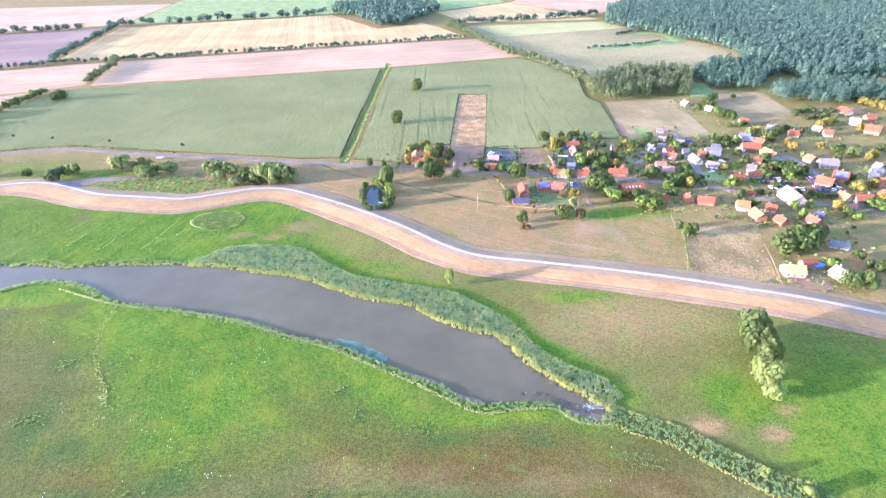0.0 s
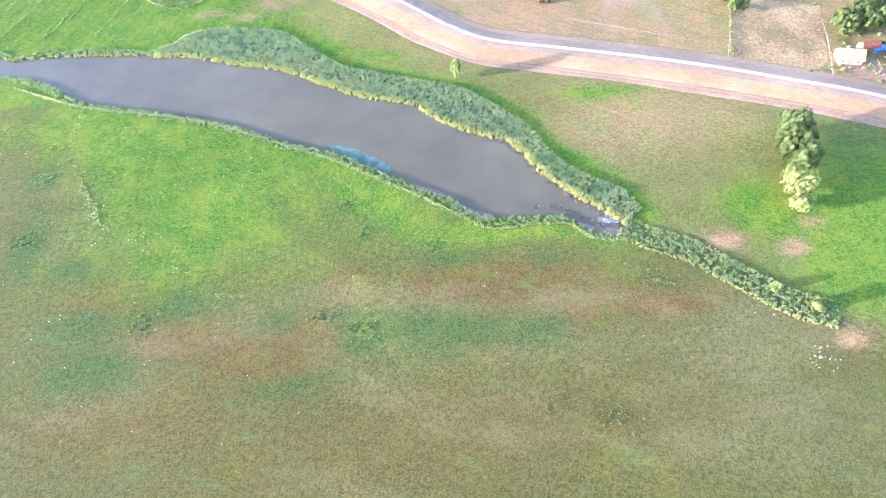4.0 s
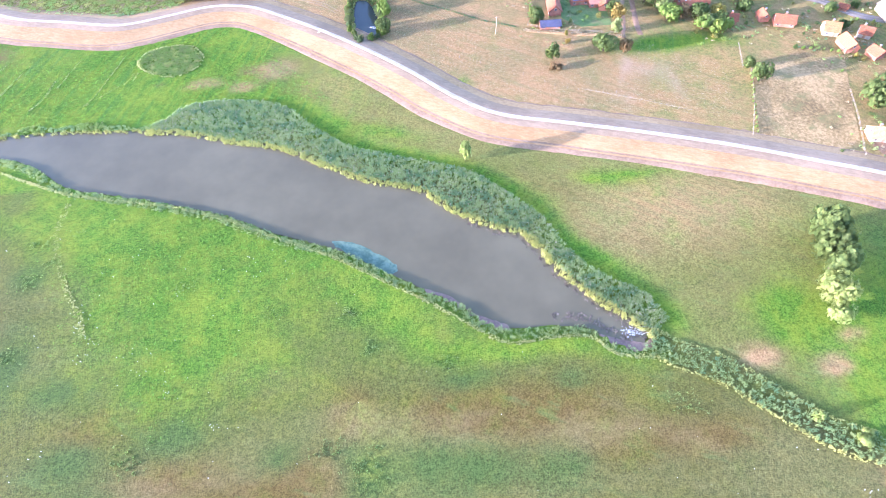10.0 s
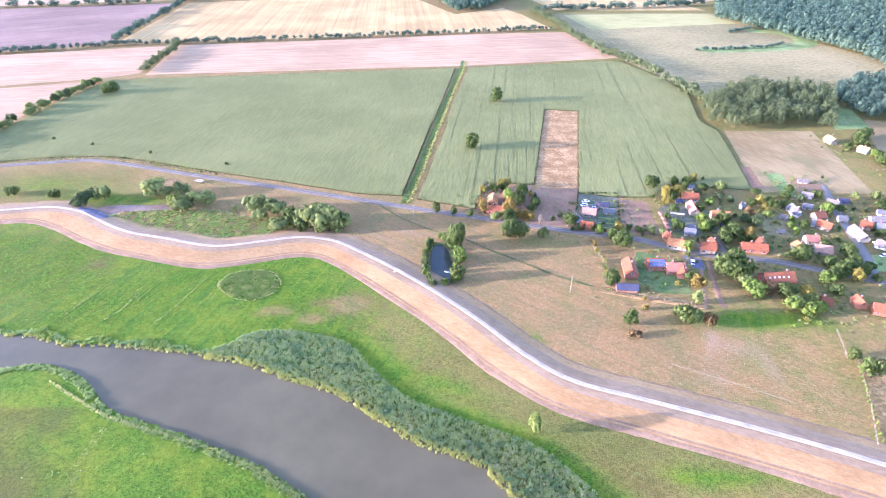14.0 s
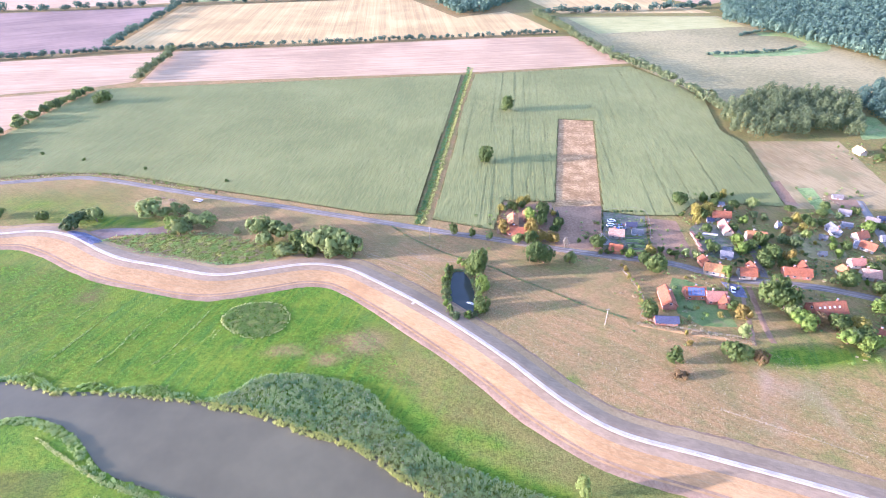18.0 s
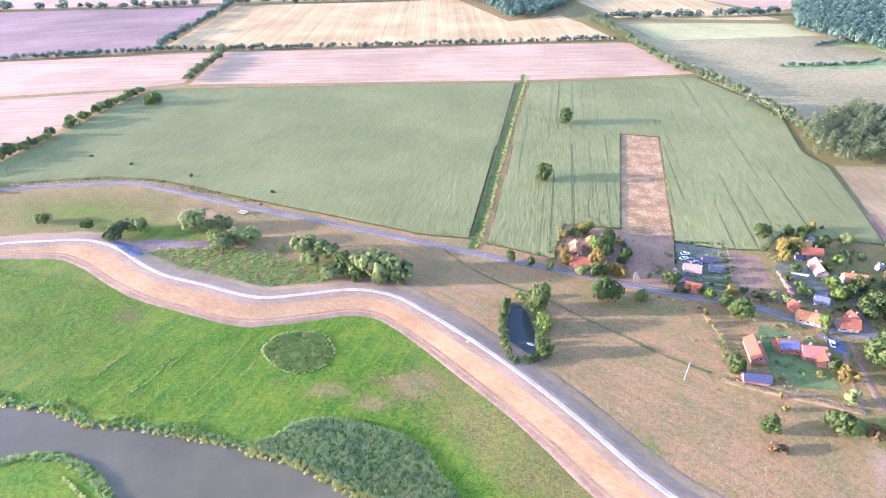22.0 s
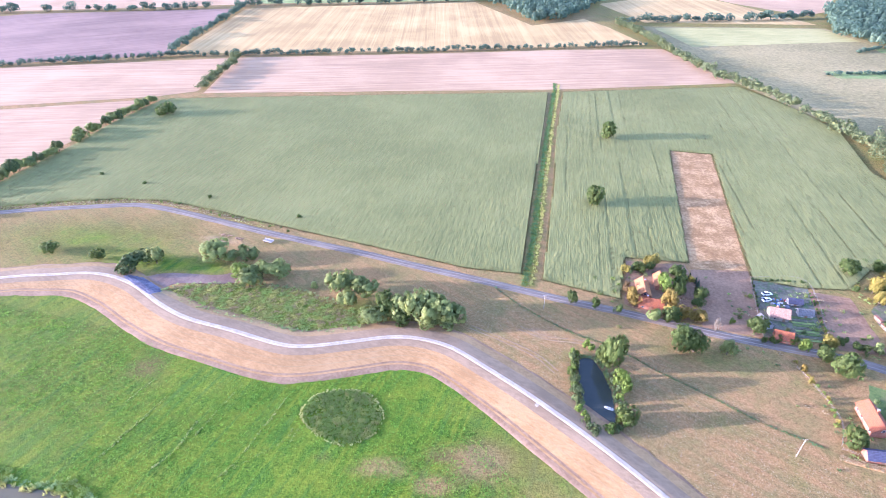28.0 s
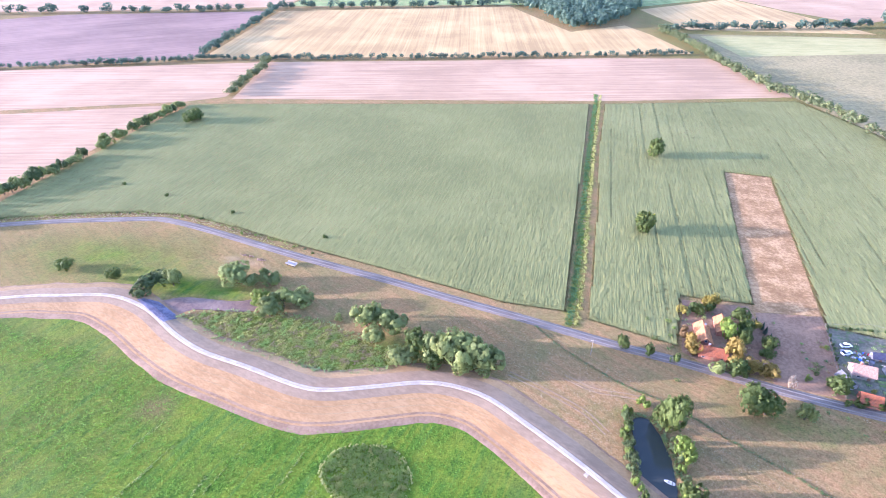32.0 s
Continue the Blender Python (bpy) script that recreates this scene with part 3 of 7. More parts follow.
RIVER = curve([(-420, 118), (-300, 128), (-220, 136), (-165, 130), (-150, 129), (-134, 124.8), (-113, 124), (-90, 121.2), (-61.4, 116.6), (-45.5, 109.8), (-23.6, 102.2), (-6.7, 90.4), (7.5, 80.9), (25.2, 74),
               (34.1, 64.5), (46.3, 55), (56.8, 49.7), (62.5, 41.6), (66, 33.2), (73.8, 22.4), (80.4, 15.4), (85.4, 9.8), (86.2, 5.4), (81.5, 3.5), (75.5, 5.6), (71.4, 9), (67.3, 12.5), (55.8, 14.2),
               (45.7, 15.1), (37.8, 18.8), (33.6, 24.4), (25.6, 29.7), (13.9, 37.9), (-3.6, 50.7), (-22.3, 59.5), (-42.1, 71.2), (-62.4, 79.6), (-83.3, 86.9), (-101, 93.5), (-112, 103), (-120, 108.5),
               (-133, 113), (-145, 112.5), (-165, 106), (-220, 102), (-300, 96), (-420, 84)], 2.5, True)
ROAD = curve([(-520, 228), (-420, 248), (-301, 279.5), (-274, 286.6), (-245.5, 292.2), (-225.3, 295.6), (-214, 295), (-196.7, 290.9), (-178.1, 285.2), (-143.9, 274.3), (-113, 265.2), (-84.8, 257.4), (-62.3, 250.3),
              (-34.1, 242), (-11.7, 235), (9, 228.6), (28.7, 223.4), (46.6, 217.8), (63.6, 212.7), (84, 207.5), (109.4, 201.6), (124, 194.4), (138.7, 187.8), (153.6, 185.5), (173, 181), (191.3, 173.4),
              (207.3, 167), (222.6, 158), (231, 146.5), (243, 138.7), (260.7, 133.4), (277.4, 127), (290, 112), (330, 60)], 3.0)
STREET_N = curve([(209, 168), (214, 178), (219, 192.9), (226, 220), (240, 262)], 3.0)
STREET_E = curve([(231, 176), (263, 183.2), (288, 203), (288, 180), (284, 159), (283, 140), (283, 124)], 3.0)
MAIZE_W = [(-303, 474), (-297, 478), (22.5, 519), (-11.2, 247), (-36, 249.5), (-84, 264.5), (-145, 283), (-173, 292.5), (-207, 301.5), (-235, 302), (-262, 297), (-322, 282), (-318, 338), (-313.5, 375), (-312, 417)]
MAIZE_E = [(36.5, 521), (194, 548), (216, 490), (225, 440), (215, 398), (208, 370), (213.6, 351), (204, 300), (194, 255), (148, 262), (131, 246), (111, 246), (92, 251), (105, 317), (120.5, 392), (93.5, 396), (80, 328), (67, 262), (38, 264),
           (30, 232), (-1.5, 243), (10.8, 331), (22.5, 430)]
DITCH = curve([(32, 545), (28.6, 516), (16, 426), (3.2, 329), (-2.4, 284), (-7, 252), (-9, 240)], 5.0)
POND = curve([(8.1, 194.2), (13.2, 194.5), (16.4, 186), (17.2, 174), (15.6, 165.5), (10.4, 164), (7.6, 170), (6.8, 182)], 1.5, True)
POOL = curve([(-181, 231), (-169.2, 235.6), (-153.4, 235.1), (-146.3, 236.2), (-138.2, 239.3), (-133.5, 234), (-140.6, 229.7), (-150.3, 228.9), (-164, 228), (-169.5, 224.5)], 2.0, True)
ISLAND = curve([(-86.5, 161.1), (-85, 169), (-76.6, 172.5), (-66.9, 171.4), (-60.6, 164.3), (-62, 156.1), (-70.6, 151.1), (-79.3, 154.5)], 2.0, True)
WET = curve([(-167, 220.5), (-159.6, 226.4), (-131.7, 229), (-110.7, 227), (-90, 219.8), (-77.8, 215.1), (-75, 207.8), (-85.1, 203.4), (-101.6, 202.3), (-120, 205.6), (-140.8, 211.3), (-157, 216)], 3.0, True)
REED_OUT = curve([(-75, 121), (-68.9, 125.2), (-60.9, 131.3), (-42.7, 131), (-24.2, 124.8), (-10.6, 109), (2.1, 97.5), (22.6, 88.2), (42.4, 79.2), (52.9, 69.1), (65.2, 52.9), (69.6, 40.2), (77.5, 28.9), (87.9, 21), (92, 11)], 3.0)
TAIL = curve([(84, 5), (91.5, -0.6), (100.8, -6.3), (109.7, -15.2), (117, -22.6), (123.3, -28), (131, -32)], 2.0)


# ---------------------------------------------------------------- ground
def axis(lo, hi, step):
    a = list(np.arange(lo, hi + step, step))
    s = step
    while a[-1] < 4800:
        s *= 1.35
        a.append(a[-1] + s)
    s = step
    while a[0] > -4800:
        s *= 1.35
        a.insert(0, a[0] - s)
    return np.array(a)


def hill(px, py, x, y, rx, ry, turn=0.0):
    c, s = math.cos(radians(turn)), math.sin(radians(turn))
    u, v = (px - x) * c + (py - y) * s, -(px - x) * s + (py - y) * c
    return np.exp(-((u / rx) ** 2 + (v / ry) ** 2))


def build_ground():
    gx, gy = axis(-330, 330, 3.0), axis(-130, 480, 3.0)
    X, Y = np.meshgrid(gx, gy, indexing="ij")
    levee_y = np.interp(X, CREST[:, 0], CREST[:, 1])
    low = Y < levee_y
    bank = away(X, Y, np.vstack([RIVER, RIVER[:1]]))
    wet = inside(X, Y, RIVER)
    Z = np.where(wet, -np.clip(bank / 2.2, 0.0, 1.0) * 1.6 - 0.15, np.clip((bank - 1.5) / 7, 0, 1) * 0.0)
    for basin, depth in ((POND, 1.5), (POOL, 0.7)):
        b_in, b_d = inside(X, Y, basin), away(X, Y, np.vstack([basin, basin[:1]]))
        Z = np.where(b_in, -np.clip(b_d / 1.2, 0.5, 1) * depth, Z)
    Z += np.where(~wet & low & (bank > 6), 0.18 * np.sin(X * 0.07 + 1) * np.cos(Y * 0.09), 0)
    swell = hill(X, Y, -225, 262, 75, 20) + hill(X, Y, -150, 262, 30, 10)
    Z += np.where(~low, swell * 0.12 * (np.sin(X * 0.33 + 0.9 * np.sin(Y * 0.21)) + 0.6 * np.sin(Y * 0.36 + X * 0.13)), 0)
    # cover masks
    south = low & (Y < np.interp(X, [-420, -100, -3, 34, 86, 131, 400], [100, 93, 50, 24, 4, -32, -150]))
    lush = np.where(low, 0.42, 0.12 + 0.2 * np.clip((X - 95) / 40, 0, 1))
    north = low & ~south
    lush = np.where(north, np.interp(X - 0.25 * (Y - 150), [-190, -130, -90, -45, -10, 30], [0.6, 0.8, 0.98, 0.86, 0.44, 0.29]), lush)
    lush = np.where(south, 0.20 + 0.4 * np.exp(-((bank / 8) ** 2)), lush)
    core = [(-101.5, 84.5), (-96.3, 60.9), (-83.8, 39.1), (-79.7, 28.4), (-64.3, 16.8), (-60.8, 5.8), (-46.6, 3.8), (-42.9, 11.8), (-32.2, 17.5), (-26.3, 30.3), (-10.7, 36.4), (-10.6, 47.7), (-33.9, 68.6), (-62.6, 81.1)]
    deep = away(X, Y, core + core[:1]) * np.where(inside(X, Y, core), 1, -1)
    lush = lush + np.where(south, 0.43 / (1 + np.exp(-deep / 6)), 0)
    for x, y, rx, ry, turn, v in ((-54, 46, 40, 20, -20, 0.12), (-20, 20, 40, 24, -10, 0.24), (-75, 12, 30, 20, 0, 0.12), (12, 24, 26, 8, -42, 0.5), (45, 9, 26, 4, -4, 0.45), (-100, 75, 60, 14, -12, 0.3), (2, -17, 9, 6, 0, 0.22)):
        lush = lush + np.where(south, v * hill(X, Y, x, y, rx, ry, turn), 0)
    for x, y, rx, ry, turn, v in ((127, 7, 10, 9, 0, 0.75), (100, 68, 16, 2.5, -3, 0.5), (150, -12, 22, 22, 0, 0.75), (185, -5, 40, 30, -30, 0.6), (91, 67, 12, 4, -20, 0.3), (17, 103, 14, 3.5, -25, 0.4), (76, 37, 12, 3.5, -40, 0.5), (40, 78, 40, 3, -30, 0.25),
                                  (-5, 112, 12, 4, -40, 0.35), (0, 118, 40, 20, -30, 0.1)):
        lush = lush + np.where(north, v * hill(X, Y, x, y, rx, ry, turn), 0)
    for x, y, rx, ry, v in ((113, 168, 12, 10, 0.7), (142, 139, 26, 6, 0.75), (-215, 262, 40, 12, 0.33), (-190, 245, 30, 9, 0.4), (-160, 240, 40, 7, 0.5), (-75, 215, 22, 9, 0.45), (245, 172, 14, 6, 0.5), (60, 200, 20, 7, 0.25), (-250, 250, 40, 30, 0.2)):
        lush = lush + np.where(~low, v * hill(X, Y, x, y, rx, ry), 0)
    # green band painted behind the reeds where their shadow falls
    lush = lush + np.where(north, 0.55 * np.exp(-((away(X, Y, REED_OUT) / 5.5) ** 2)), 0)
    for x, y, rx, ry in ((-58, 144, 8, 3.5), (-28, 149, 8, 6), (-42, 139, 7, 4), (-76, 147, 3, 2), (-150, 178, 6, 5), (-40, 150, 4, 2), (112.4, -4.1, 6, 3.4), (132.8, -9.2, 6, 3.4), (131.7, -39.6, 6, 3.4), (142.5, -1.5, 6, 3.4)):
        lush = lush - np.where(low, 0.75 * hill(X, Y, x, y, rx, ry), 0)
    # green strip along the ditch, for its tone in the maize's shade
    lush = lush + np.where(~low, 0.6 * np.exp(-((away(X, Y, DITCH + [0.3, 0]) / 3.0) ** 2)), 0)
    lush = np.where(inside(X, Y, WET), 0.62, lush)
    rust = np.where(south, 0.48, 0.1) + np.where(north, 0.1, 0)
    for x, y, rx, ry, v in ((-68, 2, 11, 4, 0.5), (-49, -14, 13, 5, 0.5), (-25, -22, 14, 6, 0.5), (-11, -18, 9, 6, 0.5), (-2, -3, 6, 7, 0.5), (26, -7, 14, 6, 0.5), (49, -10, 18, 7, 0.5), (70, -20, 15, 5, 0.4), (92, -23, 12, 4, 0.4), (20, -50, 70, 16, 0.2), (-60, -35, 30, 8, 0.2)):
        rust = rust + np.where(south, v * hill(X, Y, x, y, rx, ry), 0)
    damp = np.where(south, 0.66, 0.1)
    for x, y, rx, ry in ((-99, 24, 6, 12), (-102, 55, 6, 5), (-83, 14, 10, 4), (-76, -6, 8, 5), (-70, -20, 13, 6), (-49, -2, 8, 6), (-20, -14, 6, 5), (-5, -15, 6, 5), (2, -22, 7, 4), (18, -20, 9, 9), (0, 26, 3, 5), (4, 15, 3, 3), (-19, -32, 10, 3), (31, -22, 7, 6), (59, -3, 6, 3), (30, 1, 8, 3), (50, -24, 9, 6)):
        spot = np.where(south, hill(X, Y, x, y, rx, ry), 0)
        damp, rust, lush = damp + 0.34 * spot, rust - 0.34 * spot, lush - 0.08 * spot
    for x, y, rx, ry, turn, v in ((-22, 128, 26, 16, -35, 0.5), (12, 108, 26, 9, -40, 0.45), (60, 70, 30, 8, -30, 0.3), (100, 45, 40, 18, -20, 0.25), (-60, 143, 10, 4, 0, 0.3)):
        rust = rust + np.where(north, v * hill(X, Y, x, y, rx, ry, turn), 0)
    worn = np.zeros(X.shape)
    for x, y, rx, ry, turn, v in ((124, 124, 11, 8, 0, 0.6), (113, 106, 6, 12, -20, 0.46), (134, 108, 5, 14, 0, 0.5), (119, 136, 3, 8, 0, 0.6), (-5, 208, 14, 5, -30, 0.5), (70, 215, 8, 5, 0, 0.5), (200, 66, 10, 6, 0, 0.6), (236, 258, 10, 8, 0, 0.5), (-160, 264, 22, 4, -12, 0.55)):
        worn = worn + np.where(~low, v * hill(X, Y, x, y, rx, ry, turn), 0)
    for line, v in (([(19.6, 156.8), (41.2, 145.0), (59.8, 130.5), (77.1, 115.5), (87.4, 110.2)], 0.34), ([(121.3, 131.4), (110.8, 114.3), (105.4, 106.2)], 0.28), ([(135.1, 130.1), (136.4, 121.8), (134.7, 112.1)], 0.2)):
        worn = worn + np.where(~low, v * np.exp(-((away(X, Y, curve(line, 3.0)) / 1.7) ** 2)), 0)
    lush = lush + np.where(~low, 0.6 * hill(X, Y, 47.5, 127.6, 4.5, 2.5), 0)
    straw = np.where(north, 0.32, np.where(low, 0.06, 0.80))
    for x, y, rx, ry, v in ((112.4, -4.1, 5, 2.8, 0.8), (132.8, -9.2, 5, 2.8, 0.8), (131.7, -39.6, 5, 2.8, 0.8), (142.5, -1.5, 5, 2.8, 0.8),  (-58, 144, 9, 4, 0.75), (-28, 149, 8, 6, 0.7), (-42, 139, 7, 4, 0.6), (100, 48, 40, 20, 0.25), (120, 52, 34, 14, 0.2), (20, 100, 60, 26, 0.16), (-10, 132, 20, 14, 0.28)):
        straw = straw + np.where(low, v * hill(X, Y, x, y, rx, ry), 0)
    straw = straw - np.where(~low, 0.35 * hill(X, Y, -230, 262, 90, 30), 0) - np.where(~low & (Y > 165), 0.1 * np.clip((X - 95) / 40, 0, 1), 0) - np.where(~low & ((Y > 500) | ((X > 205) & (Y > 300))), 0.15, 0)
    n, k = X.shape
    i, j = np.meshgrid(np.arange(n - 1), np.arange(k - 1), indexing="ij")
    a = (i * k + j).ravel()
    me = from_arrays("ground", np.c_[X.ravel(), Y.ravel(), Z.ravel()], np.c_[a, a + k, a + k + 1, a + 1], M["grass"], True)
    for name, mask in (("lush", lush), ("rust", rust), ("straw", straw), ("damp", damp), ("worn", worn)):
        me.attributes.new(name, "FLOAT", "POINT").data.foreach_set("value", np.clip(mask, 0, 1).ravel().astype(np.float32))
    tagged(new("ground", me), "flat grassland, lush by the river and dry behind the levee", "ground", kind="structure")


build_ground()
sheet("river", [tuple(p) for p in curve([tuple(p) for p in RIVER[::3]], 6, True)], -0.35, M["river"], "calm grey-brown river backwater between reed banks", "water")
sheet("pond", [tuple(p) for p in POND], -0.22, M["pond"], "small dark village pond ringed by bushes", "water")
sheet("mud_pool", [tuple(p) for p in POOL], -0.12, M["mud"], "shallow muddy pool at the foot of the levee", "water")


def build_levee():
    line, n = CREST, len(CREST)
    toe = np.array([np.hypot(*(TOE_R - p).T).min() for p in line])
    toe = np.convolve(np.pad(toe, 6, "edge"), np.ones(13) / 13, "valid")
    d = np.gradient(line, axis=0)
    d /= np.linalg.norm(d, axis=1)[:, None]
    right = np.c_[d[:, 1], -d[:, 0]]
    secs = []
    for (px, py), w in zip(line, toe):
        k = 1 - 0.36 * math.exp(-(((px + 178) / 13) ** 2))
        secs.append([(-11.2 * k, -0.1), (-9.6 * k, 0.22), (-6.2 * k, 1.12), (-2.4, 2.05), (-1.9, 2.2), (1.9, 2.2), (2.4, 2.14), (4.6, 1.85), (w * 0.4, 1.56), (w * 0.4 + 0.3, 1.53), (w * 0.5, 1.35), (w * 0.57, 1.16), (w * 0.57 + 0.35, 1.11), (w - 4.6, 0.62), (w - 4.2, 0.54), (w - 3.3, 0.50), (w - 2.5, 0.44), (w - 1.6, 0.38), (w - 0.5, 0.25), (w + 0.3, -0.12)])
    sec = np.array(secs)
    k = sec.shape[1]
    v = np.zeros((n, k, 3))
    v[:, :, :2] = line[:, None] + right[:, None] * sec[:, :, :1]
    v[:, :, 2] = np.where(sec[:, :, 1] > 0, sec[:, :, 1] * 0.66, sec[:, :, 1])
    v[:, [0, 1, 10, 19]] += np.random.normal(0, 0.16, (n, 4, 3)) * [1, 1, 0.25]
    i, j = np.meshgrid(np.arange(n - 1), np.arange(k - 1), indexing="ij")
    a = (i * k + j).ravel()
    me = from_arrays("levee", v.reshape(-1, 3), np.c_[a, a + 1, a + k + 1, a + k], M["levee"], True)
    me.materials.append(M["toe"])
    me.materials.append(M["shoulder"])
    me.materials.append(M["streak"])
    # the grey landward band holds the slope's shade in its colour
    band = np.array([1, 3, 2, 2, 2, 2, 2, 0, 3, 0, 0, 3, 0, 0, 1, 0, 1, 1, 1], np.int32)
    me.polygons.foreach_set("material_index", band[j.ravel()])
    tagged(new("levee", me), "long grassy flood levee with mown straw-coloured slopes", "levee", kind="structure")


build_levee()
ribbon("path", CREST, [(-0.92, 1.42), (-0.915, 1.5), (-0.8, 1.515), (0, 1.525), (0.8, 1.515), (0.915, 1.5), (0.92, 1.42)], M["path"], "pale concrete path on the levee crest", "path")
ribbon("path_joint", CREST, [(-0.05, 1.527), (0, 1.54), (0.05, 1.527)], M["shoulder"], "thin grassy joint along the middle of the path", "path")
for side in (-2.05, 2.05):
    ribbon("road_line", ROAD, [(side - 0.09, 0.04), (side - 0.08, 0.076), (side + 0.08, 0.076), (side + 0.09, 0.04)], M["track"], "pale worn edge line of the country road", "road line")
for side in (-1.05, 0.95):
    ribbon("wheel_track", ROAD, [(side - 0.3, 0.07), (side - 0.28, 0.108), (side + 0.28, 0.108), (side + 0.3, 0.07)], M["track"], "paler worn wheel track on the country road", "road")
ribbon("road", ROAD, [(-2.45, -0.05), (-2.3, 0.06), (0, 0.12), (2.3, 0.06), (2.45, -0.05)], M["asphalt"], "grey asphalt country road with worn edges", "road")
ribbon("street", STREET_N, [(-2.3, -0.05), (-2.2, 0.05), (0, 0.09), (2.2, 0.05), (2.3, -0.05)], M["track"], "narrow pale grey paved village street", "road")
ribbon("street", STREET_E, [(-2.6, -0.05), (-2.5, 0.05), (0, 0.09), (2.5, 0.05), (2.6, -0.05)], M["track"], "pale grey paved village street between the farms", "road")
pad = bmesh.new()
bmesh.ops.create_cube(pad, size=1.0)
bmesh.ops.bevel(pad, geom=pad.edges[:], offset=0.04, segments=1, affect="EDGES")
pad = tagged(part("path_pad", pad, M["path"]), "pale concrete pad beside the levee path", "paving", kind="structure")
pad.matrix_world = pose(-8.6, 171.2, 1.42, 0, 0, -40) @ Matrix.Diagonal((1.1, 3.0, 0.2, 1))
def apron():
    """Rows of square stone slabs laid down the landward slope to the pool."""
    ob = tagged(new("stone_apron"), "sloping blue-grey stone paving above the pool outlet", "paving", kind="structure")
    a0, a1, b0, b1 = (np.array(p) for p in ((-189.8, 229.2), (-170.6, 217.2), (-185.6, 233.2), (-166.4, 221.8)))

    def slope(x, y):
        d = float(away(np.array(x), np.array(y), CREST))
        return 1.45 - 1.3 * min(1.0, max(0.0, (d - 2.2) / 4.2))
    for i in range(14):
        for j in range(5):
            f, g = (i + 0.02) / 14, (i + 0.96) / 14
            p, q = (j + 0.03) / 5, (j + 0.95) / 5
            bm = bmesh.new()
            spots = [(a0 * (1 - x) + a1 * x) * (1 - y) + (b0 * (1 - x) + b1 * x) * y for x, y in ((f, p), (g, p), (g, q), (f, q))]
            top = [bm.verts.new((*c, slope(*c) + 0.12)) for c in spots]
            low = [bm.verts.new(v.co - Vector((0, 0, 0.3))) for v in top]
            bm.faces.new(top[::-1])
            for k in range(4):
                bm.faces.new((top[k - 1], top[k], low[k], low[k - 1]))
            bmesh.ops.recalc_face_normals(bm, faces=bm.faces)
            part("slab", bm, M["stone"], ob)


apron()

# fields

def field(name, outline, z, material, label):
    sheet(name, outline, z, M[material], label, "field")


field("straw_field", [(94.7, 396), (119.5, 392.6), (105, 318), (92, 257.5), (66.6, 257), (80, 328)], 0.05, "strip", "narrow harvested strip with broken pale straw")
field("bare_field", [(66.4, 256.6), (92.3, 257.1), (84.5, 211.5), (59.5, 216.2)], 0.04, "soil", "bare brown plot beside the road")
field("bare_field", [(110, 244.5), (128, 240), (124, 205), (107, 207)], 0.04, "soil", "bare brown garden plot beside the road")
field("stubble_field", [(-277, 495), (-296, 616), (-100, 647), (48, 675), (163, 688), (198, 560), (60, 533), (29, 528)], 0.05, "stubble", "wide pale stubble field behind the maize")
field("stubble_field", [(-900, 455), (-546, 551), (-301, 615), (-285, 500), (-315, 482), (-448, 443), (-900, 310)], 0.05, "stubble", "pale stubble field with drill lines")
field("stubble_field", [(-900, 300), (-443, 434), (-322, 472), (-320, 382), (-330, 310), (-338, 282), (-900, 130)], 0.05, "stubble", "pale pinkish stubble field beside the hedge")
field("ploughed_field", [(-559, 563), (-383, 622), (-414, 905), (-705, 840), (-900, 700), (-900, 470)], 0.05, "ploughed", "dark mauve ploughed field")
field("golden_field", [(-374, 628), (-119, 660), (48, 691), (150, 707), (124, 802), (100, 858), (26, 807), (-57, 992), (-402, 905)], 0.05, "stubble_gold", "golden stubble field with combed lines")
field("far_field", [(170, 812), (398, 815), (424, 700), (452, 618), (470, 555), (462, 500), (425, 462), (350, 430), (290, 440), (236, 405), (224, 470), (203, 540), (190, 590), (165, 715)], 0.05, "meadow_far", "grey-green pasture before the forest")
field("far_field", [(140, 985), (306, 1107), (349, 1000), (400, 838), (178, 838)], 0.05, "stubble_gold", "pale stubble field in the distance")
field("far_field", [(310, 1112), (372, 1200), (600, 1200), (545, 1083), (460, 936), (416, 904), (352, 1004)], 0.05, "stubble", "pale stubble field at the forest")
field("far_field", [(-1400, 760), (-705, 870), (-410, 945), (-420, 1250), (-1400, 1250)], 0.05, "stubble", "pale stubble field in the distance")
field("far_field", [(-405, 950), (-60, 1005), (130, 1000), (300, 1120), (300, 1400), (-420, 1400)], 0.05, "meadow_green", "green far pasture behind the hedges")
field("pasture", [(219, 350), (283, 349), (263.4, 251.4), (197, 253)], 0.04, "dry_field", "dry pasture behind the gardens")
field("pasture", [(337, 374), (375, 356), (359, 287), (291, 267), (313, 327)], 0.04, "dry_field", "dry mown paddock below the woods")
# green sheet whose tone stands for the woods' shade on the grass
field("pasture", [(301, 352), (330, 404), (341, 396), (330, 356)], 0.05, "meadow_green", "green paddock between the woods, its shade put into the tone")
field("bare_field", [(370, 292), (388, 310), (425, 296), (412, 282)], 0.05, "soil", "reddish bare field at the wood")
field("garden_plot", [(170.1, 119), (211, 119), (186, 66), (153.5, 79)], 0.04, "dry_plot", "dry fenced orchard plot with bleached grass")
field("garden_lawn", [(103, 182), (108, 190), (124, 181), (122, 156), (108, 157), (101, 165)], 0.04, "lawn", "mown green garden lawn")


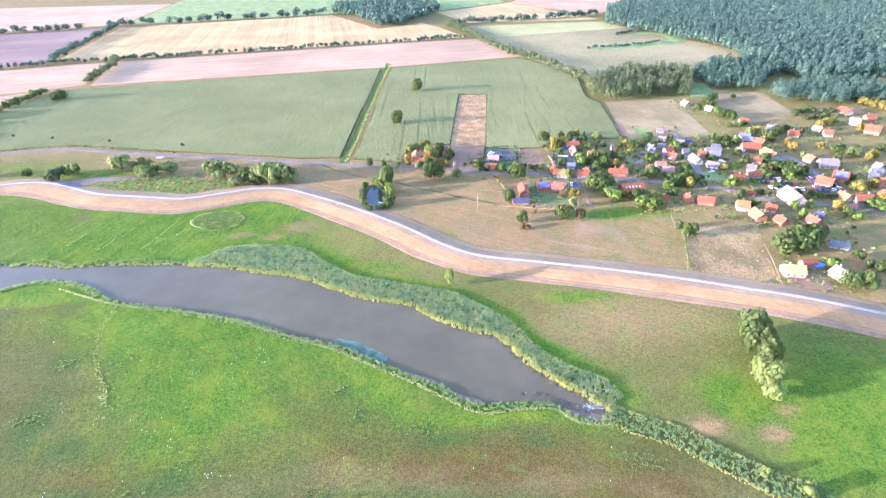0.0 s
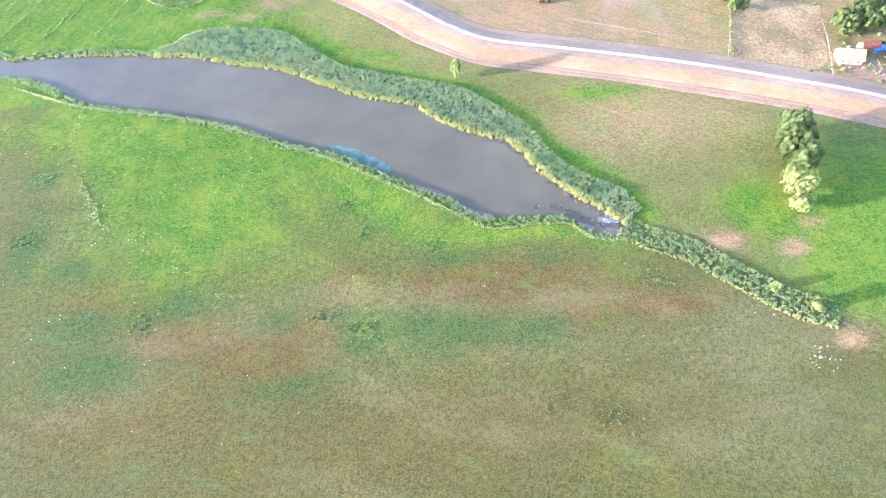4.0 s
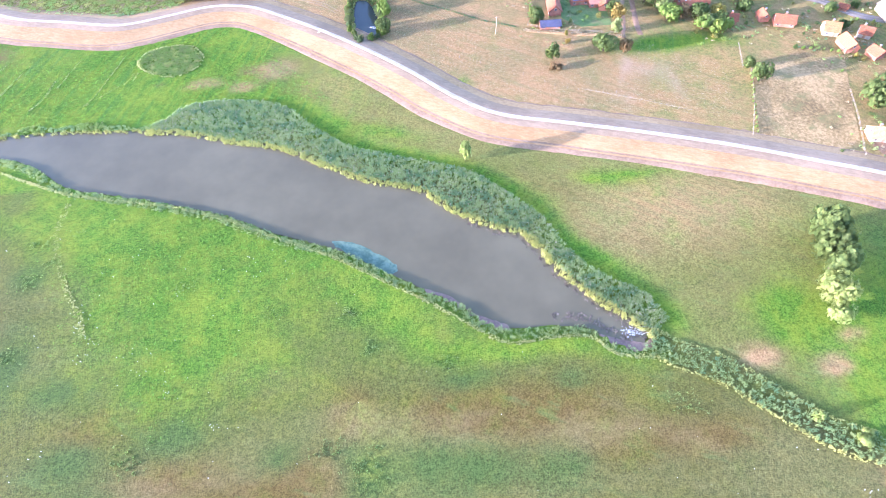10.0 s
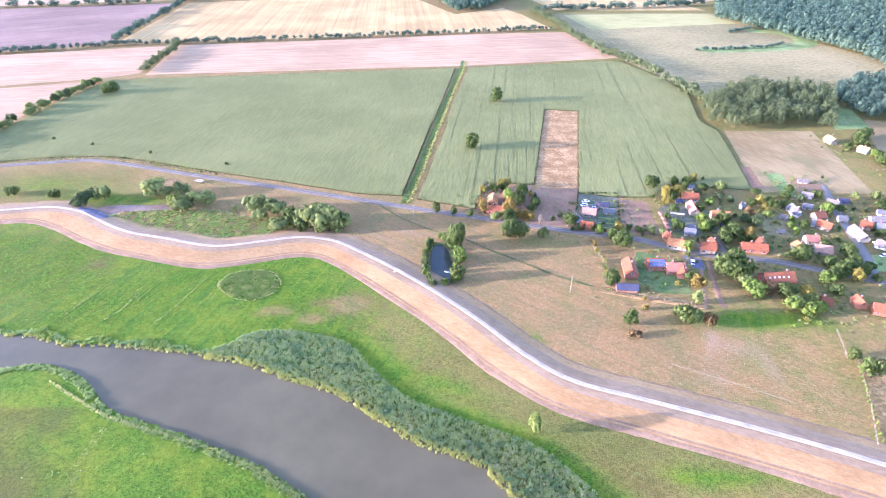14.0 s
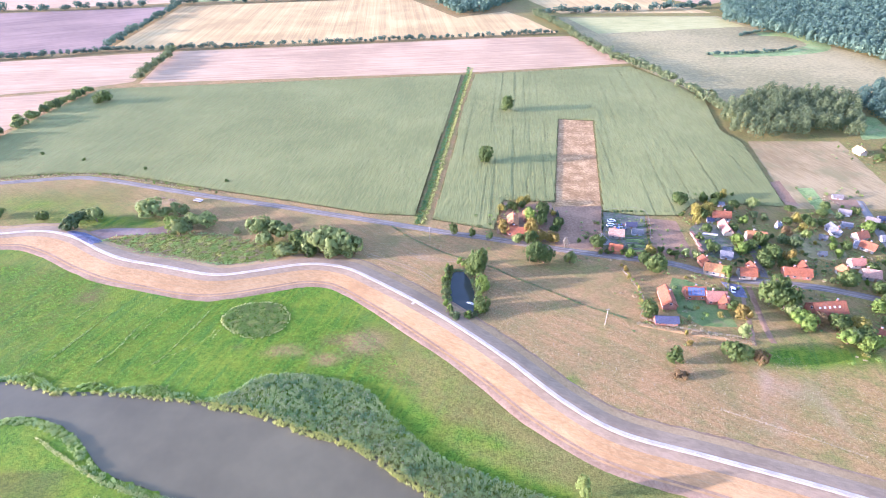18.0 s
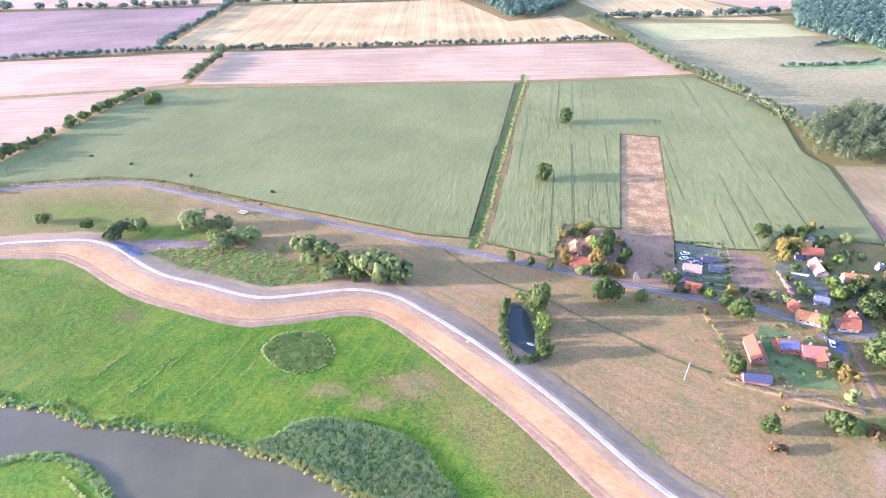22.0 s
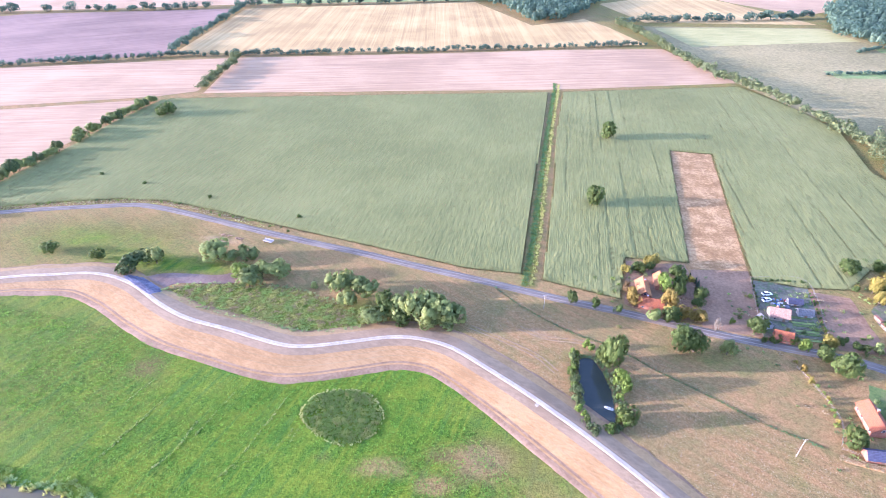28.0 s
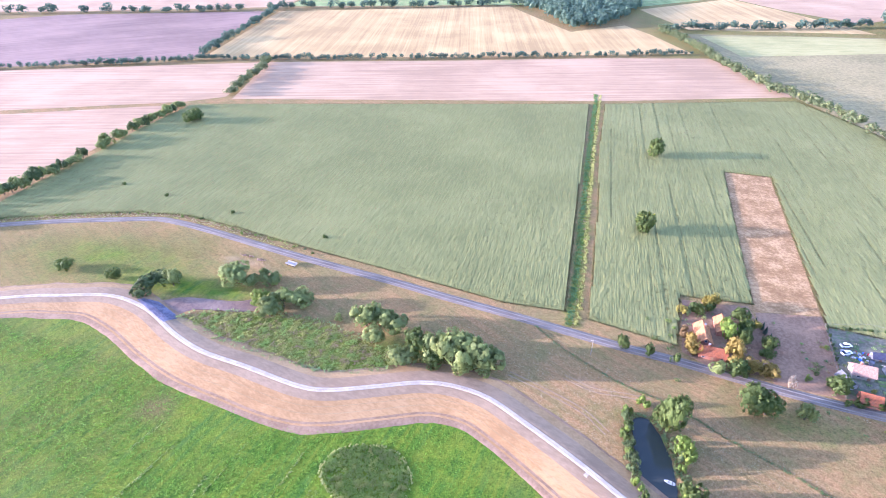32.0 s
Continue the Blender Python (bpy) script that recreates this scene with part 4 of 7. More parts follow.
def maize(name, outline, label, tram):
    """Rows of maize as low ridges of leaves, cut to the outline."""
    rs = np.random.RandomState(5)
    poly = np.array(outline)
    u = np.array([33.5, 274.5])
    u /= np.linalg.norm(u)
    w = np.array([u[1], -u[0]])
    s = poly @ w
    V, F, count = [], [], 0
    for off in np.arange(s.min() + 0.4, s.max(), 1.0):
        lift, tread = rs.normal(0, 0.012), 0.0
        if (int(off) % 11 == 0 or rs.uniform() < 0.04) if tram else rs.uniform() < 0.03:
            tread = rs.uniform(0.06, 0.3 if tram else 0.16)
        cuts = []
        for a, b in zip(poly, np.roll(poly, -1, 0)):
            sa, sb = a @ w - off, b @ w - off
            if (sa > 0) != (sb > 0):
                cuts.append((a + (b - a) * sa / (sa - sb)) @ u)
        cuts.sort()
        for a, b in zip(cuts[::2], cuts[1::2]):
            k = max(2, int((b - a) / 1.3))
            t = np.linspace(a, b, k) + np.r_[0, rs.uniform(-0.35, 0.35, k - 2), 0]
            for side in (-0.5, 0.0, 0.5):
                p = w * off + t[:, None] * u + w * side
                ends = np.minimum(t - a, b - t)
                z = (0.85 + lift if side == 0 else 0.795) - tread * (np.sin(t * 0.03 + off) + 0.6 * np.sin(t * 0.11 + off * 3) > -0.2) * rs.uniform(0.5, 1.0, k) - 0.6 * np.exp(-ends / 1.5) + rs.normal(0, 0.06, k) + 0.05 * np.sin(p[:, 0] * 0.045) * np.cos(p[:, 1] * 0.038)
                V.append(np.c_[p + rs.normal(0, 0.05, (k, 2)), z])
            i = np.arange(k - 1)
            for r in (0, 1):
                q = count + r * k + i
                F.append(np.c_[q, q + k, q + k + 1, q + 1])
            count += 3 * k
    me = from_arrays(name, np.vstack(V), np.vstack(F), M["maize"], True)
    tagged(new(name, me), label, "crop", kind="stuff")
    # outer plants that close the edge of the crop
    edge = np.vstack([np.linspace(a, b, max(2, int(np.linalg.norm(b - a) / 0.8))) for a, b in zip(poly, np.roll(poly, -1, 0))])
    blades("maize_edge", np.vstack([edge + rs.uniform(-0.6, 0.6, edge.shape) for _ in range(5)]), 0, 0.45, 0.08, M["maize_leaf"], "outer row of dusty green maize plants", "crop", 0.4, 3)
    tops = scatter(outline, 0.45, 8)
    blades("maize_leaves", tops, 0.6, 0.36, 0.16, M["maize_leaf"], "arching upper leaves of the maize", "crop", 1.0, 2, 0.5)


maize("maize_field", MAIZE_W, "broad dusty green maize field in close rows", False)
maize("maize_field", MAIZE_E, "dusty green maize field with tramlines", True)


# ---------------------------------------------------------------- trees
def crown_mesh(name, kind, lumps, leaf, count, seed, flat=0.8, pointed=False):
    """A crown one unit high and one unit in radius: leaf clumps on and in a few uneven lumps."""
    rs = np.random.RandomState(seed)
    c = []
    for i in range(lumps):
        zc = rs.uniform(0.26, 0.74) if i else 0.66
        a, r = rs.uniform(0, 2 * np.pi), 0.7 * math.sqrt(rs.uniform(0.02, 1) * max(0.05, 1 - ((zc - 0.45) / 0.36) ** 2))
        size = rs.uniform(0.27, 0.47) * (1.1 if zc > 0.5 else 0.95)
        c.append((r * math.cos(a), r * math.sin(a), zc, size))
    c = np.array(c)
    tufts = 26 * lumps
    pick = rs.choice(lumps, tufts, p=c[:, 3] ** 2 / (c[:, 3] ** 2).sum())
    e = rs.normal(0, 1, (tufts, 3))
    e /= np.linalg.norm(e, axis=1)[:, None]
    hub = c[pick, :3] + e * (c[pick, 3] * rs.uniform(0.55, 1.0, tufts) ** 0.5)[:, None] * [1, 1, flat]
    which = rs.randint(0, tufts, count)
    d = rs.normal(0, 1, (count, 3))
    d /= np.linalg.norm(d, axis=1)[:, None]
    d = d + e[which] * 0.7
    d /= np.linalg.norm(d, axis=1)[:, None]
    if pointed:
        t = rs.uniform(0, 1, count) ** 0.7
        a = rs.uniform(0, 2 * np.pi, count)
        r = (1 - t) * rs.uniform(0.6, 1.0, count)
        p = np.c_[r * np.cos(a), r * np.sin(a), 0.08 + 0.92 * t]
        d = np.c_[np.cos(a), np.sin(a), np.full(count, 0.5)]
        face = d
    else:
        p = hub[which] + d * rs.uniform(0.03, 0.13, (count, 1)) * [1, 1, flat]
        keep = p[:, 2] > 0.06
        p, d, face = p[keep], d[keep], e[which][keep]
        foot = 0.1 if count > 4000 else 0.0
        p[:, 2] = foot + (1 - foot) * p[:, 2] / np.percentile(p[:, 2], 99.5)
    n = len(p)
    # small kite-shaped leaf sprays facing roughly outwards
    nrm = d * 0.45 + face * 0.9 + rs.normal(0, 0.24, (n, 3))
    nrm /= np.linalg.norm(nrm, axis=1)[:, None]
    s = np.cross(nrm, rs.normal(0, 1, (n, 3)))
    s /= np.linalg.norm(s, axis=1)[:, None]
    t = np.cross(nrm, s)
    k = leaf * rs.uniform(0.6, 1.35, n)[:, None]
    v = np.stack([p - s * k, p - t * k * 0.75 + nrm * k * 0.2, p + s * k, p + t * k * 0.75 + nrm * k * 0.2], 1)
    out = face * 0.8 + nrm * 0.5
    out /= np.linalg.norm(out, axis=1)[:, None]
    back = (np.cross(v[:, 1] - v[:, 0], v[:, 2] - v[:, 0]) * out).sum(1) < 0
    v[back] = v[back][:, ::-1]
    q = np.arange(n)[:, None] * 4 + [0, 1, 2, 3]
    me = from_arrays(name, v.reshape(-1, 3), q, M[kind], True)
    me.normals_split_custom_set_from_vertices(np.repeat(out, 4, 0).tolist())
    return me


def trunk_mesh(seed):
    """A tapered trunk with four limbs, one unit high, for a crown one unit in radius."""
    rs = np.random.RandomState(seed)
    bm = bmesh.new()

    def limb(a, b, ra, rb):
        a, b = Vector(a), Vector(b)
        up = (b - a).normalized()
        s = up.orthogonal().normalized()
        t = up.cross(s)
        rings = [[bm.verts.new(p + (s * math.cos(k * 1.0472) + t * math.sin(k * 1.0472)) * r) for k in range(6)] for p, r in ((a, ra), (b, rb))]
        for k in range(6):
            bm.faces.new((rings[0][k - 1], rings[0][k], rings[1][k], rings[1][k - 1]))
        bm.faces.new(rings[1])
    limb((0, 0, -0.03), (0.01, 0, 0.4), 0.075, 0.05)
    for i in range(4):
        a = i * 1.57 + rs.uniform(-0.4, 0.4)
        limb((0.01, 0, rs.uniform(0.25, 0.4)), (0.42 * math.cos(a), 0.42 * math.sin(a), rs.uniform(0.55, 0.75)), 0.04, 0.015)
    me = bpy.data.meshes.new("trunk")
    bm.to_mesh(me)
    bm.free()
    me.materials.append(M["bark"])
    return me


TRUNKS = [trunk_mesh(i) for i in range(3)]
CROWNS = {}
TREE_WORDS = {
    "oak": ("dark green broadleaf tree with a dense uneven crown", "tree"), "silver": ("silver-green willow with a billowing round crown", "tree"),
    "willow": ("dull green sallow bush with a low dense crown", "bush"), "lime": ("fresh green leafy tree with a loose crown", "tree"), "gold": ("yellow autumn-leaved tree with a full crown", "tree"),
    "autumn": ("yellowish-green tree turning to autumn", "tree"), "rust": ("russet-leaved tree, half withered", "tree"), "straw": ("pale yellow-green sunlit tree", "tree"),
    "pale": ("slender bleached tree with thin leaves", "tree"), "spruce": ("small blue-green spruce with dense needles", "tree"),
}
tree_count = 0


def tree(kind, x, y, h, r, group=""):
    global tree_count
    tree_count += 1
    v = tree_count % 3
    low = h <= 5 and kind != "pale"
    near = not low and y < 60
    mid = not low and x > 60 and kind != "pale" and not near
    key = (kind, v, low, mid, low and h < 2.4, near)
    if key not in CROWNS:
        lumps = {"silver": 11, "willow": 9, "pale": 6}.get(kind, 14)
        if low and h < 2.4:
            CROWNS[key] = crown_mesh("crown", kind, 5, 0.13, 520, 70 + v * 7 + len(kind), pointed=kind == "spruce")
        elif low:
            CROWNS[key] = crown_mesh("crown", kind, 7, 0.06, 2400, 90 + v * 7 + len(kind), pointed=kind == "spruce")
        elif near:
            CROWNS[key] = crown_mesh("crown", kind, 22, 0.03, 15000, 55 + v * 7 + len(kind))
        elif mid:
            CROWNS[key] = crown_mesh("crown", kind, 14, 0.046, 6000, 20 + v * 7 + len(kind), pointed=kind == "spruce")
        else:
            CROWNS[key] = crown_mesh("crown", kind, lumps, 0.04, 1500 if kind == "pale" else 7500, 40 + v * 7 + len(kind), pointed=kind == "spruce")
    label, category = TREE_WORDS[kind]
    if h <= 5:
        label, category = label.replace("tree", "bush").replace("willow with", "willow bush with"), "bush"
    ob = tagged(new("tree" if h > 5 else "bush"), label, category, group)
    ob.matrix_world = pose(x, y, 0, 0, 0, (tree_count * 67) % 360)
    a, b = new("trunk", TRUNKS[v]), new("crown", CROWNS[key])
    for o in (a, b):
        o.parent = ob
    # sizes scaled by region and kind to fit the camera's view; village trees smallest
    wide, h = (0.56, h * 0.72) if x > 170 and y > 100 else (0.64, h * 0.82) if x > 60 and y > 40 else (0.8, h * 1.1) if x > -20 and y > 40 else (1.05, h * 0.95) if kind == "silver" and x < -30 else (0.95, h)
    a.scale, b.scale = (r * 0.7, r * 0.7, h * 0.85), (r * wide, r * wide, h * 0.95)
    return ob


def tree_row(kinds, line, spacing, h, r, group, wobble=1.5, skip=0.08, seed=3):
    rs = random.Random(seed)
    for p in curve(line, spacing):
        if rs.random() < skip:
            continue
        k = rs.uniform(0.65, 1.2)
        tree(rs.choice(kinds), p[0] + rs.uniform(-wobble, wobble), p[1] + rs.uniform(-wobble, wobble), round(h * k, 1), round(r * rs.uniform(0.75, 1.15) * k**0.5, 1), group)


def small_shrubs(name, spots, kind, label, seed):
    """Low rounded shrubs of leaf clumps standing here and there, one object of stuff."""
    rs = np.random.RandomState(seed)
    V = []
    for x, y in spots:
        n, h, r = 90, rs.uniform(0.9, 2.2), rs.uniform(0.7, 1.6)
        d = rs.normal(0, 1, (n, 3))
        d /= np.linalg.norm(d, axis=1)[:, None]
        hub = np.c_[rs.normal(0, 0.35, (3, 2)) * r, rs.uniform(0.35, 0.6, 3) * h]
        p = hub[rs.randint(0, 3, n)] + d * [r * 0.6, r * 0.6, h * 0.38] + [x, y, 0]
        p[:, 2] = np.abs(p[:, 2])
        s = np.cross(d + rs.normal(0, 0.5, (n, 3)), rs.normal(0, 1, (n, 3)))
        s /= np.linalg.norm(s, axis=1)[:, None]
        t = np.cross(d, s)
        k = 0.17 * rs.uniform(0.7, 1.4, (n, 1))
        V.append(np.stack([p - s * k, p - t * k, p + s * k, p + t * k], 1).reshape(-1, 3))
    V = np.vstack(V)
    tagged(new(name, from_arrays(name, V, np.arange(len(V) // 4)[:, None] * 4 + [0, 1, 2, 3], M[kind])), label, "shrubs", kind="stuff")


def far_hedge(kind, line, spacing, h, r, label, wobble=1.5, skip=0.1, seed=3):
    """A row of trees seen from afar: uneven crowns of leaf clumps down to the ground, one object of stuff."""
    rs = np.random.RandomState(seed)
    V = []
    for p in curve(line, spacing):
        if rs.uniform() < skip:
            continue
        f = rs.uniform(0.65, 1.2)
        hh, rr = h * f, r * rs.uniform(0.75, 1.2) * f**0.5
        lumps = np.c_[rs.normal(0, 0.38, (5, 2)) * rr, rs.uniform(0.35, 0.75, 5) * hh]
        n = 170
        d = rs.normal(0, 1, (n, 3))
        d /= np.linalg.norm(d, axis=1)[:, None]
        c = lumps[rs.randint(0, 5, n)] + d * [rr * 0.62, rr * 0.62, hh * 0.27] + [*(p + rs.uniform(-wobble, wobble, 2)), 0]
        c[:, 2] = np.abs(c[:, 2])
        s = np.cross(d + rs.normal(0, 0.5, (n, 3)), rs.normal(0, 1, (n, 3)))
        s /= np.linalg.norm(s, axis=1)[:, None]
        t = np.cross(d, s)
        k = rr * 0.17 * rs.uniform(0.7, 1.3, (n, 1))
        V.append(np.stack([c - s * k, c - t * k, c + s * k, c + t * k], 1).reshape(-1, 3))
    V = np.vstack(V)
    q = np.arange(len(V) // 4)[:, None] * 4 + [0, 1, 2, 3]
    tagged(new("hedgerow", from_arrays("hedgerow", V, q, M[kind])), label, "hedge", kind="stuff")


def wood(name, outline, spacing, h, label, kind="forest", seed=1):
    """A wood seen from afar: every tree a small uneven crown of leaf clumps, one object of stuff."""
    rs = np.random.RandomState(seed)
    p = np.array(outline)
    lo, hi = p.min(0), p.max(0)
    g = np.stack(np.meshgrid(np.arange(lo[0], hi[0], spacing), np.arange(lo[1], hi[1], spacing)), -1).reshape(-1, 2)
    g = g + rs.uniform(-0.45, 0.45, g.shape) * spacing
    g = g[inside(g[:, 0], g[:, 1], p)]
    far = np.clip((np.hypot(g[:, 0], g[:, 1] + 100) - 500) / 500, 0, 1)
    V = []
    for (x, y), q in zip(g, far):
        hh, rr = h * rs.uniform(0.75, 1.15), spacing * rs.uniform(0.42, 0.62)
        n = int(170 - 130 * q)
        d = rs.normal(0, 1, (n, 3))
        d /= np.linalg.norm(d, axis=1)[:, None]
        d[:, 2] = np.abs(d[:, 2]) * 1.5 - 0.62
        c = np.array([x, y, hh * 0.5]) + d * [rr, rr, hh * 0.48] * rs.uniform(0.75, 1.05, (n, 1))
        s = np.cross(d + rs.normal(0, 0.25, (n, 3)), rs.normal(0, 1, (n, 3)))
        s /= np.linalg.norm(s, axis=1)[:, None]
        t = np.cross(d, s)
        k = rr * (0.145 + 0.19 * q) * rs.uniform(0.7, 1.3, (n, 1))
        V.append(np.stack([c - s * k, c - t * k, c + s * k, c + t * k], 1).reshape(-1, 3))
    V = np.vstack(V)
    q = np.arange(len(V) // 4)[:, None] * 4 + [0, 1, 2, 3]
    tagged(new(name, from_arrays(name, V, q, M[kind])), label, "wood", kind="stuff")


tree("oak", -237.4, 247.6, 5.6, 4.6)
tree("oak", -210.5, 243.2, 5.4, 3.9)
tree("willow", -190.9, 234.1, 6, 5)
tree("willow", -190.1, 239.9, 6.5, 6)
tree("willow", -187.4, 242.7, 6, 5)
tree("silver", -181.0, 241.9, 9, 5)
tree("silver", -153.9, 247.7, 11, 7.5)
tree("silver", -146.5, 247.2, 7, 4.5)
tree("silver", -139.6, 249.4, 8, 5.2)
tree("lime", -137.3, 235.0, 7, 5)
tree("silver", -130.6, 227.7, 9, 6.5)
tree("silver", -127.2, 234.4, 9, 6)
tree("silver", -120.0, 236.6, 8.5, 5.5)
tree("silver", -102.0, 228.9, 3.5, 2)
tree("silver", -90.0, 227.4, 12, 6.8)
tree("silver", -84.4, 218.7, 7, 4.8)
tree("silver", -77.4, 224.8, 11, 7.2)
tree("oak", -67.8, 216.5, 9, 6.5)
tree("silver", -73.0, 209.7, 6, 6)
tree("silver", -61.5, 213.8, 12, 7)
tree("silver", -54.9, 213.0, 14, 7.5)
tree("silver", -47.3, 211.4, 14, 8)
tree("silver", -39.3, 210.6, 12.5, 7.5)
tree("oak", -61.5, 209.8, 6, 5)
tree("silver", -50.1, 207.8, 6, 5)
tree("silver", -43.0, 208.2, 6, 5)
tree("willow", 5.7, 194.8, 3.2, 2.4)
tree("willow", 5.4, 189.3, 3.2, 2.2)
tree("willow", 5.1, 182.9, 3.4, 2.3)
tree("willow", 5.9, 177.6, 3.6, 2.6)
tree("lime", 12.1, 200.5, 4, 3)
tree("oak", 19.7, 191.7, 14, 7.2)
tree("oak", 17.5, 193.9, 10, 5)
tree("lime", 20.8, 182.9, 7, 4)
tree("lime", 21.7, 179.7, 6, 3.6)
tree("oak", 46.7, 202.9, 9.6, 7.4)
tree("oak", 51.4, 202.0, 8.6, 6.0)
tree("pale", 64.0, 215.0, 8, 2.6)
tree("silver", 63.4, 201.4, 8, 5)
tree("oak", 79.6, 216.4, 8, 6.5)
tree("oak", 9.3, 227.3, 6, 3.6)
tree("oak", 18.9, 225.3, 5, 3)
tree("oak", 27.3, 222.1, 4.4, 2.6)
tree("gold", 34.6, 229.2, 5.2, 4.6)
tree("gold", 35.2, 232.4, 5.2, 4.0)
tree("rust", 33.8, 238.6, 4.3, 3.0)
tree("autumn", 36.3, 251.5, 4.3, 3.0)
tree("oak", 42.1, 252.1, 5.2, 4.2)
tree("autumn", 47.6, 256.3, 6.1, 4.0)
tree("autumn", 51.0, 259.1, 5.2, 3.5)
tree("lime", 49.7, 238.8, 8.6, 4.6)
tree("gold", 48.3, 227.5, 8.6, 4.8)
tree("gold", 48.4, 223.5, 5.2, 4.0)
tree("gold", 52.8, 221.4, 5.2, 4.4)
tree("gold", 58.6, 220.2, 5.2, 5.0)
tree("silver", 41.0, 219.2, 6.1, 4.6)
tree("oak", 46.9, 218.5, 6.8, 5.0)
tree("oak", 58.0, 249.7, 6.1, 4.5)
tree("oak", 57.0, 241.5, 6.8, 5.0)
tree("autumn", 63.3, 246.6, 4.3, 3.6)
tree("oak", 63.9, 235.5, 6.8, 5.0)
tree("oak", 61.3, 229.4, 5.2, 4.0)
tree("oak", 55.2, 236.6, 6.4, 4.4)
tree("oak", 47.0, 254.0, 4.8, 3.6)
tree("oak", 31.5, 316.4, 10.5, 8)
tree("oak", 56.2, 415.3, 11.5, 8)
tree("oak", -280.6, 439.2, 10, 8)
tree("oak", 85.6, 211.4, 4, 3)
tree("oak", 88.5, 210.8, 4, 3)
tree("oak", 91.5, 209.8, 4, 3)
tree("oak", 19.5, 167.0, 6.5, 5)
tree("lime", 13.4, 162.6, 3, 3)
tree("lime", 92.5, 206.2, 7, 3.8)
tree("oak", 98.2, 201.3, 7, 5)
tree("autumn", 103.5, 209.2, 6, 4.5)
tree("oak", 102.0, 194.0, 12, 8.5)
tree("gold", 88.0, 195.0, 4, 2.6)
tree("autumn", 87.7, 189.1, 3.5, 2.4)
tree("oak", 88.1, 163.5, 9, 6)
tree("oak", 109.3, 210.6, 4, 3.6)
tree("oak", 113.1, 208.4, 4.5, 4)
tree("oak", 115.9, 206.8, 4, 3.6)
tree("silver", 119.8, 206.9, 5, 4)
tree("silver", 124.3, 205.1, 5, 4)
tree("lime", 131.5, 189.6, 8, 4.6)
tree("autumn", 139.0, 244.3, 11, 4.5)
tree("autumn", 136.8, 236.1, 9, 4)
tree("autumn", 163.6, 266.1, 7, 4)
tree("oak", 158.5, 262.4, 7, 4.5)
tree("oak", 150.7, 261.2, 7, 4.5)
tree("oak", 139.3, 228.7, 6, 4.5)
tree("oak", 132.7, 221.3, 5, 4)
tree("oak", 152.4, 229.1, 6, 4.5)
tree("lime", 147.3, 209.5, 8, 5)
tree("oak", 152.2, 210.6, 8, 5.5)
tree("oak", 160.7, 216.0, 9, 6)
tree("oak", 160.8, 204.2, 9, 7)
tree("oak", 154.0, 197.5, 7, 5.5)
tree("rust", 179.1, 225.8, 7, 5)
tree("autumn", 188.0, 228.1, 8, 4.4)
tree("autumn", 189.9, 237.1, 9, 5)
tree("gold", 167.1, 203.1, 8, 4.6)
tree("oak", 161.4, 197.6, 5, 4)
tree("oak", 141.6, 170.3, 14, 9)
tree("oak", 146.6, 167.4, 13, 9)
tree("oak", 148.5, 176.2, 12, 8)
tree("gold", 126.2, 160.8, 8, 5.6)
tree("oak", 124.5, 167.1, 6, 4.5)
tree("silver", 121.4, 151.0, 8, 4.8)
tree("oak", 112.1, 138.4, 10, 7.5)
tree("oak", 89.4, 136.8, 8, 5.6)
tree("rust", 88.7, 129.7, 4, 5)
tree("rust", 120.8, 136.0, 8, 4.6)
tree("gold", 98.3, 146.0, 3.5, 2.5)
tree("oak", 182.6, 183.9, 11, 8.5)
tree("lime", 147.7, 159.6, 7, 6.5)
tree("lime", 151.7, 157.9, 7, 5.5)
tree("rust", 155.1, 156.7, 7, 6)
tree("oak", 161.8, 155.6, 8, 6.5)
tree("autumn", 170.8, 155.5, 7, 6.5)
tree("silver", 161.9, 147.6, 7, 6.5)
tree("oak", 167.8, 148.5, 7, 6)
tree("lime", 198.2, 218.7, 5, 4)
tree("oak", 209.1, 245.3, 6, 6)
tree("oak", 200.7, 193.3, 7, 5)
tree("oak", 167.4, 109.5, 10, 6.5)
tree("oak", 167.1, 117.9, 6, 4)
tree("lime", 222.6, 162.1, 9, 7)
tree("autumn", 228.4, 164.6, 8, 6)
tree("oak", 272.4, 172.0, 10, 8)
tree("oak", 265.2, 170.9, 9, 7)
tree("oak", 279.1, 174.2, 8, 6)
tree("oak", 203.4, 88.5, 12, 9)
tree("oak", 210.2, 89.7, 14, 10)
tree("oak", 217.6, 90.3, 14, 10)
tree("oak", 220.9, 100.4, 12, 9)
tree("oak", 227.0, 99.0, 11, 8)
tree("oak", 213.8, 58.3, 10, 8)
tree("oak", 218.9, 57.0, 11, 8)
tree("lime", 217.2, 73.1, 7, 5)
tree("oak", 234.8, 79.3, 6, 5)
tree("oak", 235.1, 71.9, 5, 4.5)
tree("oak", 237.0, 67.4, 7, 6)
tree("gold", 301.3, 215.2, 9, 7)
tree("gold", 303.3, 222.0, 9, 6)
tree("oak", 264.5, 236.1, 8, 6)
tree("silver", 270.3, 233.6, 8, 6)
tree("oak", 304.7, 331.6, 11, 9)
tree("oak", 313.2, 337.0, 10, 8)
tree("oak", 298.5, 283.8, 10, 8)
tree("oak", 294.6, 291.1, 9, 7)
tree("silver", 290.3, 248.7, 8, 6)
tree("oak", 300.9, 237.3, 9, 7)
tree("oak", 300.1, 242.9, 8, 6)
tree("autumn", 336.5, 189.1, 8, 6)
tree("oak", 339.7, 204.9, 8, 6)
tree("oak", 332.8, 209.7, 7, 6)
